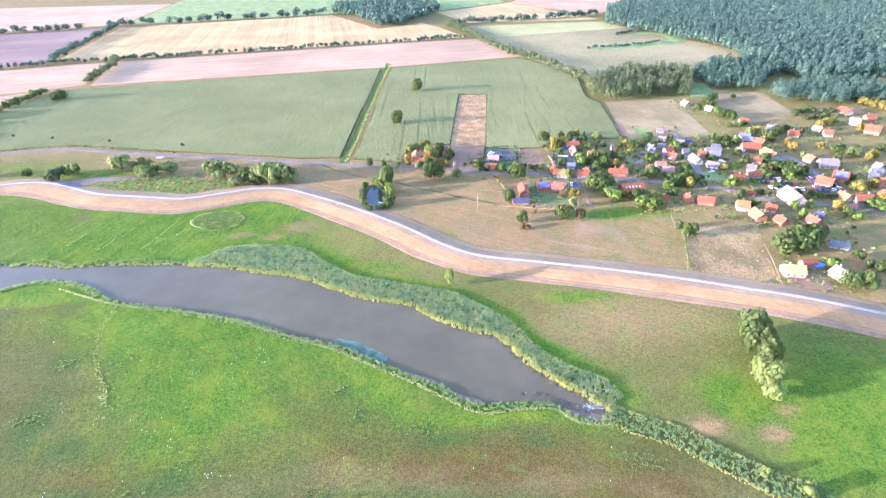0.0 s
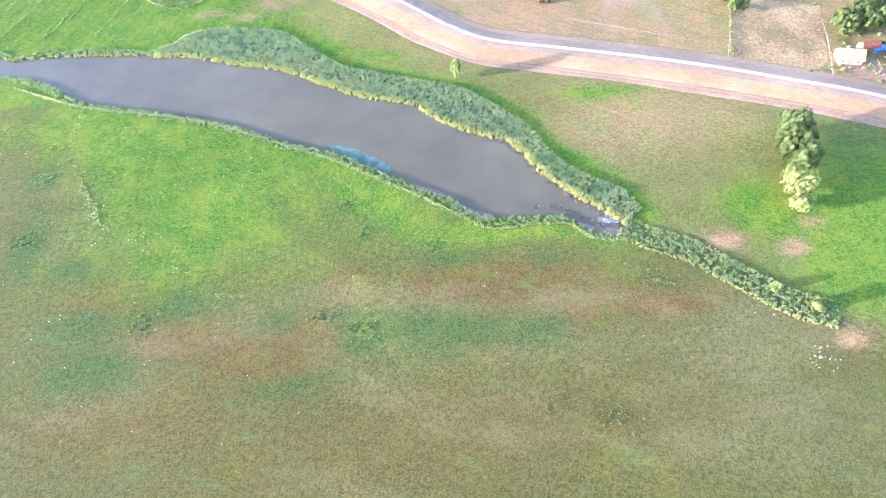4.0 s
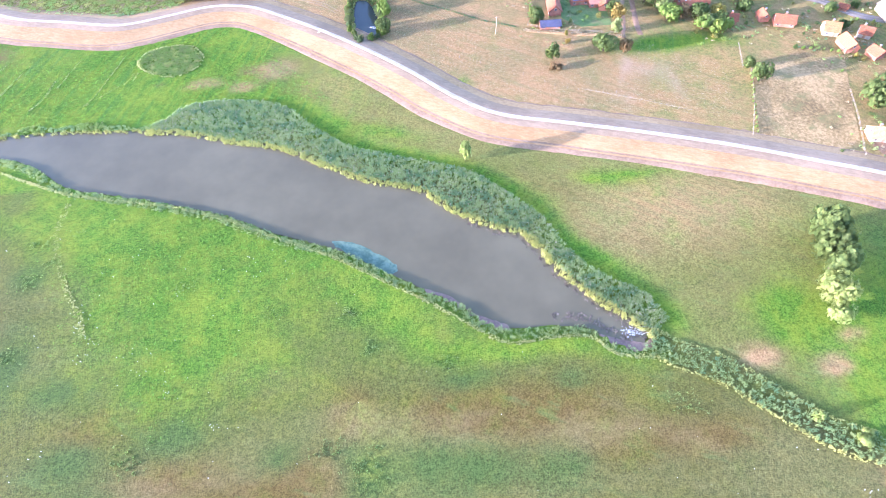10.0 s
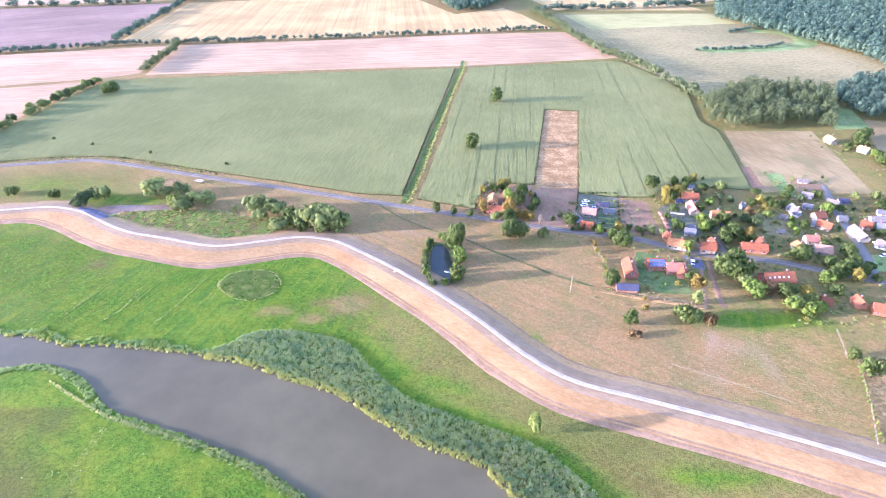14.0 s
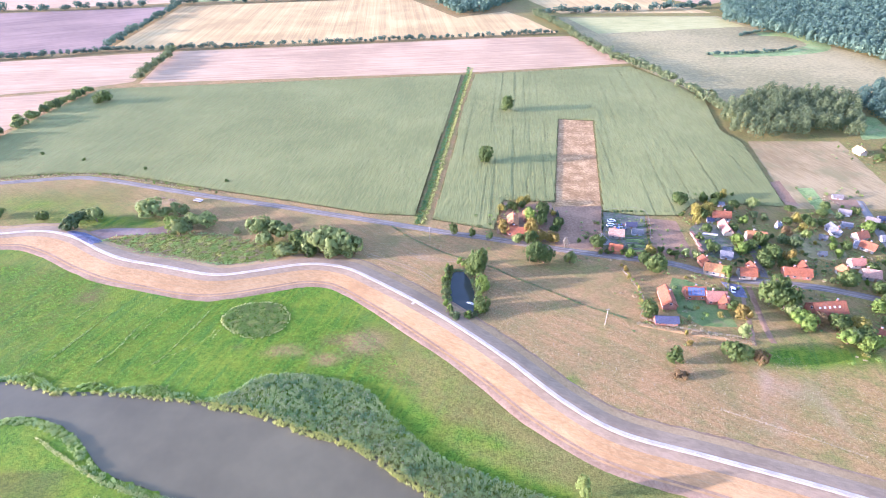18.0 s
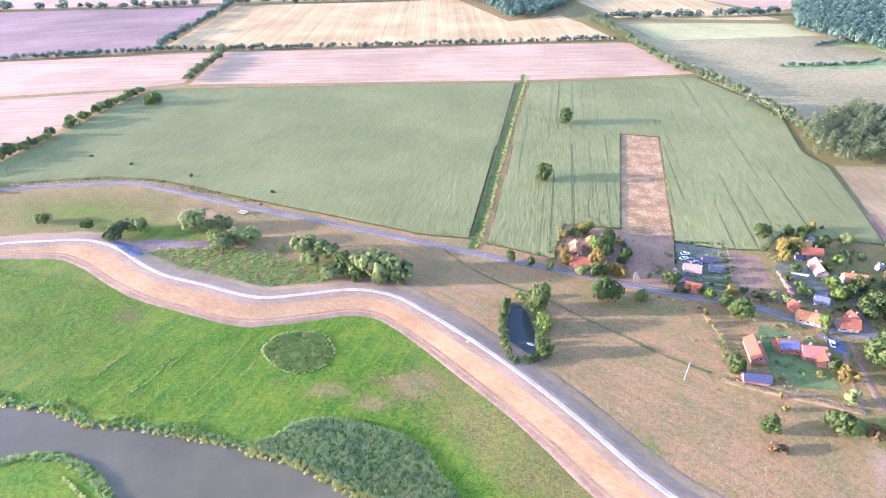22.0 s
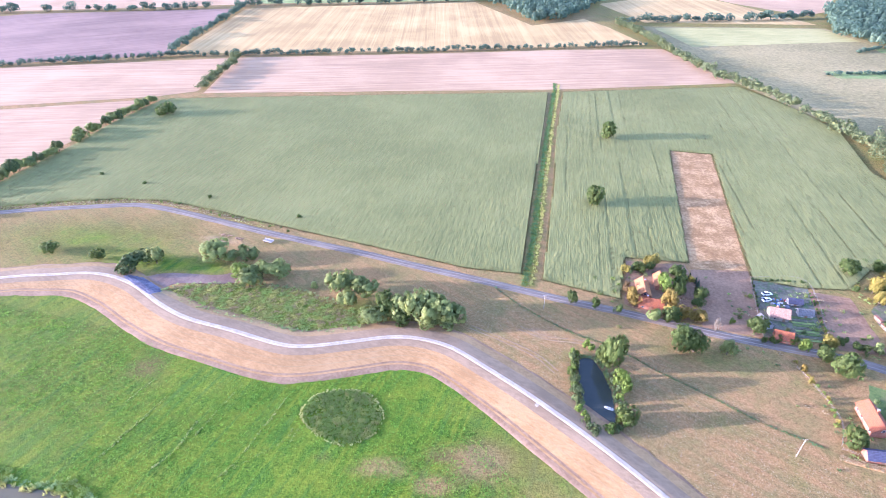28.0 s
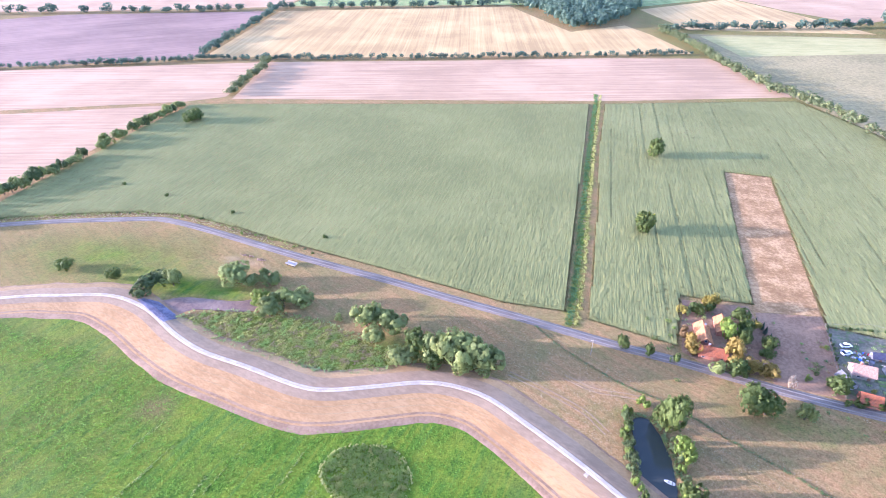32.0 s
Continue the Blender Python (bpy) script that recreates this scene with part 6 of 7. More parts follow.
def house(x, y, turn, l, w, eave, roof, wall, solar=False, skylights=False):
    """A gabled house: walls with gables, two roof slopes, ridge, chimney, windows and a door."""
    global house_count
    house_count += 1
    rs = random.Random(house_count)
    small = eave < 2.7
    # houses shrunk to fit the camera's view, the far ones most
    l, w, eave = (l * 0.78, w * 0.6, eave * 0.7) if x > 170 else (l * 0.9, w * 0.68, eave * 0.75)
    rise = w * 0.42
    kind = "shed" if small else "house"
    ob = tagged(new(kind), f"{WALL_WORDS[wall]} {kind} with a {ROOF_WORDS[roof]} gable roof" + (" and solar panels" if solar else ""), kind, "village houses")
    ob.matrix_world = pose(x, y, 0, 0, 0, turn)
    bm = bmesh.new()
    a, b = l / 2, w / 2
    ring = [(-b, -0.3), (b, -0.3), (b, eave), (0, eave + rise), (-b, eave)]
    ends = [[bm.verts.new((s * a, p, z)) for p, z in ring] for s in (-1, 1)]
    bm.faces.new(ends[0][::-1])
    bm.faces.new(ends[1])
    for i in range(5):
        bm.faces.new((ends[0][i - 1], ends[0][i], ends[1][i], ends[1][i - 1]))
    bmesh.ops.recalc_face_normals(bm, faces=bm.faces)
    part("shell", bm, M[wall], ob)
    rm = M[{"pale": "pale_roof", "grey": "grey_roof"}.get(roof, roof)]
    for s in (-1, 1):
        sl = part("roof_slope", slope_bm(l, w, eave, rise, s), rm, ob)
        if solar and s == (1 if math.cos(radians(turn)) < 0 else -1):
            for i in range(5):
                for j in range(3):
                    x0 = -a + 0.5 + i * (l - 1) / 5
                    part("solar_panel", slope_bm(l, w, eave, rise, s, thick=0.05, lift=0.2, y0=0.16 + j * 0.26, y1=0.40 + j * 0.26, x0=x0, x1=x0 + (l - 1) / 5 - 0.1), M["panel"], sl)
        if skylights and s == (1 if math.cos(radians(turn)) < 0 else -1):
            for i in range(5):
                x0 = -a + 1.4 + i * (l - 2.8) / 5
                part("skylight", slope_bm(l, w, eave, rise, s, thick=0.06, lift=0.16, y0=0.5, y1=0.66, x0=x0, x1=x0 + 0.9), M["trim"], sl)
    part("ridge", box_bm(-a - 0.45, a + 0.45, -0.16, 0.16, eave + rise + 0.06, eave + rise + 0.22), rm, ob)
    if not small:
        cx = rs.uniform(-0.3, 0.3) * l
        ch = part("chimney", box_bm(cx - 0.32, cx + 0.32, 0.25, 0.85, eave + rise - 0.7, eave + rise + 0.9), M["brick"], ob)
        part("chimney_cap", box_bm(cx - 0.4, cx + 0.4, 0.17, 0.93, eave + rise + 0.9, eave + rise + 1.0), M["grey"], ch)
    n = max(1, int(l / 2.6))
    for s in (-1, 1):
        for i in range(n):
            wx = (i + 0.5) * l / n - a
            if s == -1 and i == n // 2:
                d = part("door", box_bm(wx - 0.5, wx + 0.5, min(s * b, s * (b + 0.05)), max(s * b, s * (b + 0.05)), 0.05, min(2.0, eave - 0.1)), M["door"], ob)
                continue
            y0, y1 = sorted((s * (b - 0.02), s * (b + 0.04)))
            fr = part("window", box_bm(wx - 0.55, wx + 0.55, y0, y1, 0.75, min(1.75, eave - 0.15)), M["trim"], ob)
            y0, y1 = sorted((s * b, s * (b + 0.06)))
            part("pane", box_bm(wx - 0.45, wx + 0.45, y0, y1, 0.85, min(1.65, eave - 0.25)), M["glass"], fr)
    if not small:
        for s in (-1, 1):
            x0, x1 = sorted((s * (a - 0.02), s * (a + 0.05)))
            fr = part("window", box_bm(x0, x1, -0.5, 0.5, eave + 0.15, eave + 1.25), M["trim"], ob)
            x0, x1 = sorted((s * a, s * (a + 0.07)))
            part("pane", box_bm(x0, x1, -0.4, 0.4, eave + 0.25, eave + 1.15), M["glass"], fr)
    return ob


house(40.6, 237.6, -95.7, 11.5, 7.5, 3, "orange", "brick")
house(49.4, 243.6, -96.7, 9.5, 7, 3, "orange", "brick")
house(41.4, 227.9, -9.5, 10.5, 7, 3, "red", "brick")
house(91.7, 225.2, -11.7, 7.6, 8, 2.8, "tan", "cream")
house(87.7, 211.7, -16.5, 6.5, 7, 2.6, "red", "brick")
house(152.4, 242.8, -6.3, 10.2, 8, 3, "red", "cream")
house(149.6, 229.8, -96.1, 11.3, 7, 3, "pink", "cream")
house(160.9, 221.7, -10.1, 9.6, 8, 3.2, "orange", "cream")
house(126.3, 200.2, -82.2, 5.1, 6, 3, "red", "brick")
house(129.3, 193.4, -20.9, 12.1, 8, 3.2, "orange", "cream")
house(141.5, 190.4, -8.9, 7.6, 8, 3.4, "red", "cream")
house(145.8, 194.3, -84.0, 5.0, 6, 3.2, "red", "cream")
house(164.3, 190.7, -10.7, 12.5, 7.5, 3, "red", "brick")
house(169.7, 194.9, -101.1, 5.0, 6, 3, "red", "brick")
house(162.6, 165.4, 4.5, 14.9, 11, 3, "red", "brick", skylights=True)
house(99.1, 172.8, -96.9, 12.7, 8, 3.2, "red", "brick")
house(112.1, 176.6, -2.5, 9.0, 9, 3, "red", "brick", solar=True)
house(119.8, 173.4, -3.6, 8.7, 9, 3, "pink", "brick")
house(122.4, 170.2, -103.6, 7.0, 7, 3, "red", "brick")
house(93.9, 159.1, -3.8, 9.7, 5.5, 2.4, "slate", "brick")
house(186.2, 189.9, -94.3, 9.4, 8, 3.2, "orange", "cream")
house(196.5, 198.2, -5.0, 7.3, 8, 3.2, "pink", "cream")
house(204.3, 228.1, -87.9, 8.7, 8, 3, "grey", "white")
house(213.7, 221.9, 13.6, 7.7, 8, 3.2, "red", "cream")
house(208.3, 214.2, -29.9, 5.0, 7, 2.6, "grey", "white")
house(102.9, 226.9, -5.3, 5.5, 5, 2.4, "grey", "grey")
house(139.1, 205.8, -18.5, 5.3, 6, 2.4, "grey", "grey")
house(84.4, 220.1, -74.1, 6.7, 5, 2.2, "grey", "white")
house(211.1, 212.0, -47.2, 8.1, 8, 3, "red", "cream")
house(223.6, 203.5, -92.8, 14.0, 8, 3.2, "pale", "cream")
house(232.8, 212.3, -31.6, 5.7, 8, 3, "red", "cream")
house(240.3, 210.0, -18.3, 8.8, 8, 3, "grey", "grey")
house(272.4, 218.7, -14.9, 14.8, 11, 3.5, "red", "brick")
house(277.0, 204.8, -91.1, 16.2, 10, 3.2, "orange", "cream")
house(250.2, 184.2, -32.3, 6.4, 8, 3, "pale", "cream")
house(257.4, 180.6, -23.9, 7.3, 9, 3, "red", "cream")
house(233.1, 171.4, -5.0, 9.4, 8, 3, "red", "cream")
house(245.2, 174.2, 9.2, 12.0, 8, 3, "red", "cream")
house(189.1, 149.1, -93.7, 6.2, 7, 3, "red", "brick")
house(196.4, 144.2, -19.3, 10.7, 9, 3, "red", "brick")
house(212.8, 134.9, -23.3, 7.6, 10, 3.5, "orange", "cream")
house(214.3, 123.7, -93.1, 10.4, 9, 3.2, "orange", "brick")
house(226.2, 130.3, -34.9, 6.4, 8, 3, "red", "cream")
house(222.2, 116.2, -74.4, 6.6, 8, 3, "red", "brick")
house(246.0, 140.1, -96.9, 18.6, 15, 4, "pale", "cream")
house(301.4, 182.5, -14.5, 13.5, 12, 4, "pale", "cream")
house(282.1, 178.6, -85.3, 9.3, 9, 3.2, "tan", "cream")
house(297.1, 192.5, -77.3, 7.5, 9, 3.2, "orange", "cream")
house(278.5, 156.4, -49.1, 10.7, 12, 4, "red", "brick")
house(293.6, 162.2, -38.8, 9.6, 13, 4.2, "red", "brick", solar=True)
house(275.3, 137.0, -79.6, 8.1, 9, 3.2, "orange", "cream")
house(283.7, 133.3, -11.1, 11.1, 10, 3.2, "red", "cream")
house(238.9, 113.6, -78.8, 7.8, 8, 3, "red", "brick")
house(244.5, 117.4, -51.2, 5.2, 8, 3.2, "slate", "grey")
house(196.2, 71.5, -14.7, 11.0, 10, 3.2, "yellow", "cream")
house(207.6, 76.6, 0.8, 8.5, 7, 2.6, "red", "brick")
house(214.9, 65.9, -83.2, 8.6, 10, 3, "pale", "white")
house(233.5, 89.8, -29.5, 10.1, 7, 2.4, "grey", "grey")
house(302.2, 273.5, -16.6, 7.8, 10, 3, "red", "cream")
house(283.1, 327.8, -84.9, 9.5, 8, 3.2, "yellow", "cream")
house(295.3, 310.9, -60.3, 8.0, 7.5, 3, "yellow", "grey")
house(312.7, 255.1, -60.6, 5.9, 8, 2.6, "grey", "white")
house(319.9, 240.1, -21.7, 8.0, 10, 3.2, "red", "cream")
house(345.7, 237.7, -23.5, 7.1, 10, 3.2, "red", "cream")
house(398.9, 285.4, -96.2, 15.5, 10, 3.2, "red", "cream")
house(384.9, 258.2, -41.3, 9.3, 11, 3.2, "pale", "cream")
house(381.7, 237.7, -46.6, 12.0, 13, 4, "red", "brick")
house(329.6, 173.8, -75.6, 5.6, 9, 3, "grey", "grey")
house(315.1, 161.1, -24.6, 5.0, 8, 3, "grey", "white")
house(311.4, 151.7, -82.1, 5.0, 10, 3.2, "red", "brick")
house(174.5, 149.6, -18.7, 5.7, 7, 3, "red", "brick")
house(196.7, 189.0, -16.9, 8.9, 9, 3.2, "tan", "cream")
house(280.0, 233.7, -21.8, 7.5, 8, 3, "grey", "cream")
house(300.3, 136.5, -90.8, 5.2, 9, 3, "red", "brick")
house(203.8, 225.1, 125.5, 5.0, 6, 2.8, "grey", "white")
house(225.0, 219.4, -8.8, 5.1, 6, 2.6, "grey", "grey")
house(221.3, 246.2, -23.9, 6.5, 6, 2.4, "pale", "white")
house(322.9, 167.7, -20, 8, 7, 2.8, "grey", "white")
house(271.2, 126.9, 0, 7, 5, 2.4, "pink", "grey")
house(244.3, 218.3, -5, 13, 7, 2.6, "pale", "grey")
house(229.6, 193.3, -40, 9, 8, 2.6, "pale", "white")
house(405.7, 267.1, -10, 9, 9, 3.2, "red", "brick")
house(286.2, 229.2, -60, 8, 8, 3, "red", "brick")
house(345.5, 248.0, -60, 7, 7, 3, "yellow", "cream")
house(316.8, 259.5, -10, 7, 7, 2.6, "pale", "white")
house(283.7, 243.3, -20, 9, 7, 2.6, "grey", "white")


# ---------------------------------------------------------------- small things of the land
rv = np.random.RandomState(77)


def near_line(line, width, per_m, seed):
    return np.vstack([fringe(line, width, per_m, 1, seed), fringe(line, width, per_m, -1, seed + 50)])


# verges and wild strips
blades("road_verge", np.vstack([fringe(ROAD[:120] + [0, 0], 3.2, 0.9, -1, 31)]) + [0.8, 3.4], 0, 0.5, 0.14, M["dry_blades"], "pale dry grass on the road verge", "grass", 0.35, 3)
thicket("verge_weeds", fringe(ROAD[30:125] + [1.4, 5.6], 2.4, 0.5, -1, 36), 0, 0.6, 0.8, M["weeds"], "olive weeds on the verge beside the maize", "weeds", 14, 0.08, 36)
thicket("verge_grass", fringe(ROAD[30:125] + [0.6, 2.9], 1.0, 0.8, -1, 37), 0, 0.35, 0.5, M["sedge"], "yellow-green grass along the road edge", "grass", 10, 0.06, 37)
for line, name, width, key, words in (([(-32.8, 209.3), (-19.9, 202.7), (-7.9, 195.4), (-0.8, 187.3)], "tyre_track", 0.22, "shoulder", "faint tyre track in the dry pasture"), ([(-13.3, 210.3), (-3.0, 205.3), (7.3, 204.3), (15.3, 202.8)], "tyre_track", 0.22, "shoulder", "faint tyre track in the dry pasture"),
                                      ([(139.4, 183.2), (137.0, 173.1), (134.5, 162.4), (132.7, 153.7), (131.9, 146.7)], "dirt_lane", 1.3, "soil", "brown dirt lane beside the farm"), ([(136.3, 183.2), (131.5, 170.4), (127.7, 157.4), (123.5, 145.6)], "dirt_lane", 1.0, "toe", "pale dirt lane between the gardens")):
    for side in ((-0.9, 0.9) if name == "tyre_track" else (0,)):
        ribbon(name, curve(line, 1.5), [(side - width, -0.03), (side - width * 0.8, 0.035), (side, 0.05), (side + width * 0.8, 0.035), (side + width, -0.03)], M[key], words, "track", rough=0.06)
FENCE_DITCH = curve([(-22, 235), (-12.2, 224), (6.5, 209.3), (17.1, 204.3), (25.2, 199.4), (38.1, 188.9), (51.2, 179.8), (64, 170), (78.4, 162)], 3.0)
blades("dry_ditch", near_line(FENCE_DITCH, 0.45, 7, 32), 0, 0.3, 0.07, M["rank"], "narrow ditch overgrown with green grass", "grass", 0.35, 3)

wall_line = curve([(82.9, 158.3), (91.5, 155.7), (100.6, 152.9), (112.8, 149.9), (123.2, 147.2)], 2.0)
ribbon("dry_bank", wall_line, [(-1.1, -0.05), (-0.5, 0.4), (0.4, 0.45), (1.2, -0.05)], M["levee"], "low bank of bleached grass below the lawn", "bank")
thicket("bleached_bank", near_line(wall_line, 0.9, 2.4, 34), 0.2, 0.4, 0.5, M["dry_blades"], "bank of bleached grass below the lawn", "grass", 14, 0.07, 35)


def speckle(name, spots, size, material, label, category):
    """Small flat-topped blossom heads on short stems, joined as stuff."""
    V, F = [], []
    for x, y in spots:
        s = size * rv.uniform(0.5, 1.4)
        a = rv.uniform(0, 6.28, 5).cumsum() * 0.35
        c = len(V)
        V.append((x, y, 0.75))
        V.extend((x + s * math.cos(k * 1.2566 + a[0]) * rv.uniform(0.6, 1.2), y + s * math.sin(k * 1.2566 + a[0]) * rv.uniform(0.6, 1.2), 0.55) for k in range(5))
        V.append((x, y, 0.0))
        F.extend((c, c + 1 + k, c + 1 + (k + 1) % 5) for k in range(5))
        F.extend((c + 6, c + 1 + (k + 1) % 5, c + 1 + k) for k in range(5))
    tagged(new(name, from_arrays(name, V, F, material)), label, category, kind="stuff")


spots = [p for p in scatter([(-150, 100), (-60, 75), (60, 5), (140, -45), (100, -60), (-120, -40)], 0.005, 37)]
for cx, cy, n, r in ((-80, 35, 15, 2.5), (-77, 28, 10, 3), (-38, -2, 7, 0.9), (-53, 10, 8, 2), (-84, -2, 5, 1.5), (-30, 45, 14, 6), (121, -44, 26, 1.8), (-62, 22, 10, 4)):
    spots.extend(rv.normal((cx, cy), r, (n, 2)))
speckle("meadow_flowers", spots, 0.07, M["blossom"], "small heads of white blossom in the meadow", "flowers")

# river details
sheet("water_weed", [tuple(p) for p in curve([(-6.2, 54.2), (0.3, 53.4), (7.5, 48.4), (14, 42.4), (12.6, 39.2), (3.6, 45.2)], 1.5, True)], -0.31, surface("teal_weed", (0.045, 0.085, 0.06), (0.07, 0.115, 0.08), (0.105, 0.155, 0.11), 0.3, 1.6, relief=0.15), "floating blue-green water weed by the bank", "weed")
sheet("mud_bank", [tuple(p) for p in curve([(70.5, 9.5), (77, 6.6), (83, 5.2), (85.5, 7.5), (87.3, 4.4), (81.5, 2.2), (75.5, 4.2)], 1.2, True)], -0.30, M["mud"], "bare mud at the end of the backwater", "mud")
sheet("mud_bank", [tuple(p) for p in curve([(22, 32.5), (30.4, 27.6), (36.6, 21), (45, 16.6), (45.5, 14.4), (37, 17.5), (32, 23), (24, 29)], 1.2, True)], -0.31, M["mud"], "narrow muddy rim below the reeds", "mud")
pads = np.vstack([fringe(SOUTH[2:8] + [0, 2.6], 2.2, 2.2, 1, 41), fringe(REED_IN[-22:] - [1.0, 1.0], 2.4, 1.6, 1, 42)])
blades("drowned_weed", pads, -0.36, 0.12, 0.35, M["bark"], "dark drowned weed in the shallows", "weed", 2.5, 2)


# flat white pads: foam, with the glitter of the ripples painted in
rf = np.random.RandomState(12)
V, F = [], []
for k in range(200):
    x, y = rf.normal((81.2, 9.0), (2.1, 0.9))
    r, a = rf.uniform(0.06, 0.3), rf.uniform(0, 6.28)
    ring = [(x + r * rf.uniform(0.5, 1.2) * math.cos(a + i), y + 0.6 * r * math.sin(a + i), -0.335) for i in np.arange(6) * 1.0472]
    F.append([len(V) + i for i in range(6)])
    V.extend(ring)
me = bpy.data.meshes.new("foam")
me.from_pydata([tuple(map(float, p)) for p in V], [], F)
me.materials.append(M["foam"])
tagged(new("foam", me), "white pads for foam and glittering ripples in the shallows", "foam", kind="stuff")


# ---------------------------------------------------------------- posts, poles, fences
def bar_bm(a, b, r, bm=None, n=6):
    """A round bar from a to b, slightly tapering."""
    bm = bm or bmesh.new()
    a, b = Vector(a), Vector(b)
    up = (b - a).normalized()
    s = up.orthogonal().normalized()
    t = up.cross(s)
    rings = [[bm.verts.new(p + (s * math.cos(k * 2 * math.pi / n) + t * math.sin(k * 2 * math.pi / n)) * q) for k in range(n)] for p, q in ((a, r), (b, r * 0.8))]
    for k in range(n):
        bm.faces.new((rings[0][k - 1], rings[0][k], rings[1][k], rings[1][k - 1]))
    bm.faces.new(rings[1])
    bm.faces.new(rings[0][::-1])
    return bm


def pole(x, y, h, label):
    ob = tagged(new("utility_pole"), label, "pole", "utility poles")
    ob.matrix_world = pose(x, y, 0)
    part("post", bar_bm((0, 0, -0.3), (0, 0, h), 0.16), M["wood"], ob)
    part("crossarm", bar_bm((-0.7, 0, h - 0.5), (0.7, 0, h - 0.5), 0.07), M["wood"], ob)
    for s in (-0.6, 0.6):
        part("insulator", bar_bm((s, 0, h - 0.44), (s, 0, h - 0.2), 0.06), M["trim"], ob)


house(158.6, 256.5, -8, 3.5, 3.4, 2.2, "grey", "grey")
house(141.6, 210.6, -20, 3.6, 3.4, 2.2, "grey", "grey")
house(178, 232.6, 20, 2.8, 3.4, 3.4, "grey", "grey")
house(229, 264.5, -15, 6.2, 4.2, 2.2, "pale", "grey")
house(195, 221.5, -30, 3.9, 4.2, 2.2, "pale", "grey")
house(204.3, 229, -15, 4.7, 4.2, 2.3, "grey", "grey")
house(214.1, 233, -20, 5.5, 5.1, 2.4, "grey", "grey")
house(230.3, 237, -35, 7.0, 6.0, 2.6, "pale", "grey")
house(237.5, 239, -10, 6.2, 5.1, 2.5, "slate", "grey")
house(102.1, 234.2, -5, 5.5, 4.2, 2.2, "slate", "grey")
house(145.5, 239, -10, 3.1, 3.4, 2.1, "slate", "grey")
house(186, 207, -5, 3.9, 3.4, 2.1, "pale", "grey")
house(251, 226, -20, 6.2, 5.1, 2.4, "grey", "grey")
house(262, 214, -70, 7.0, 6.0, 2.6, "tan", "cream")
house(262, 196, -25, 6.2, 6.0, 2.8, "red", "cream")
house(238, 196, -80, 5.5, 5.1, 2.5, "grey", "grey")
house(228, 150, -40, 4.7, 4.2, 2.3, "red", "brick")


def woodpile(x, y, turn, n=7):
    """Split logs stacked in three layers under a strip of sheet."""
    ob = tagged(new("woodpile"), "stack of reddish split logs beside the lane", "woodpile", "woodpiles")
    ob.matrix_world = pose(x, y, 0.05, 0, 0, turn)
    for k in range(3):
        for i in range(n):
            part("log", bar_bm((-0.6, i * 0.5 - n * 0.25, 0.22 + k * 0.4), (0.6, i * 0.5 - n * 0.25, 0.22 + k * 0.4), 0.24), M[("tan", "wood", "door")[(i + k) % 3]], ob)
    part("cover", box_bm(-0.7, 0.7, -n * 0.25 - 0.3, n * 0.25 + 0.1, 1.3, 1.36), M["pink"], ob)


for x, y, turn in ((131.1, 226, 8), (130.8, 221, 8), (130.2, 216, 8), (129.4, 211.2, 10)):
    woodpile(x, y, turn)

wall = tagged(new("garden_wall"), "low whitewashed garden wall with a coping", "wall")
wall.matrix_world = pose(140.2, 226, 0, 0, 0, -13)
part("masonry", box_bm(-3.6, 3.6, -0.15, 0.15, -0.1, 1.1), M["white"], wall)
part("coping", box_bm(-3.7, 3.7, -0.22, 0.22, 1.1, 1.2), M["grey"], wall)

pole(69, 158, 8.5, "pale wooden utility pole in the dry pasture")
pole(-2.9, 222.7, 7.5, "pale wooden utility pole beside the road")

POST = bar_bm((0, 0, -0.2), (0, 0, 1.25), 0.07)
post_mesh = bpy.data.meshes.new("post")
POST.to_mesh(post_mesh)
POST.free()
post_mesh.materials.append(M["wood"])


def fence(line, label, step=3.0, rails=2):
    """Wooden posts with thin rails between them."""
    pts = curve(line, step)
    ob = tagged(new("fence"), label, "fence", "garden fences")
    ob.matrix_world = pose(pts[0][0], pts[0][1], 0)
    for i, p in enumerate(pts):
        o = new("post", post_mesh)
        o.parent, o.location = ob, (p[0] - pts[0][0], p[1] - pts[0][1], 0)
        if i and rails:
            for h in (0.55, 1.05)[:rails]:
                part("rail", bar_bm((*(pts[i - 1] - pts[0]), h), (*(p - pts[0]), h), 0.05, n=4), M["wood"], ob)


fence([(86.4, 196.3), (88.8, 184), (89.5, 172), (84.8, 163)], "weathered wooden garden fence along the pasture")
fence([(84.3, 161.6), (95, 156.5), (103, 154), (122.2, 149.2)], "weathered wooden fence below the lawn")
fence([(170.5, 133.1), (165.2, 117.8)], "short weathered paddock fence")
fence([(200, 97.3), (194.3, 82.3), (185.6, 63.4)], "weathered paddock fence at the orchard plot")
fence([(207, 69.3), (203, 57.4)], "short weathered fence at the farmyard")
fence([(151, 79.5), (160, 97), (168, 116)], "weathered fence along the orchard plot", 3.5)
fence([(91, 251.6), (114.2, 250), (105.8, 212.5)], "dark fence round the garden plot", 3.0)
fence([(91, 251.6), (85.5, 231), (80.8, 212)], "dark fence beside the garden plot", 3.0)
fence([(21.5, 164.8), (42, 149.2), (62.4, 136), (78.3, 125.6), (90.2, 116.5), (109, 111.1)], "line of low posts across the dry pasture", 4.5, 0)
fence([(97, 114.6), (117, 105), (134, 96)], "low paddock fence in the dry pasture", 4.0, 1)
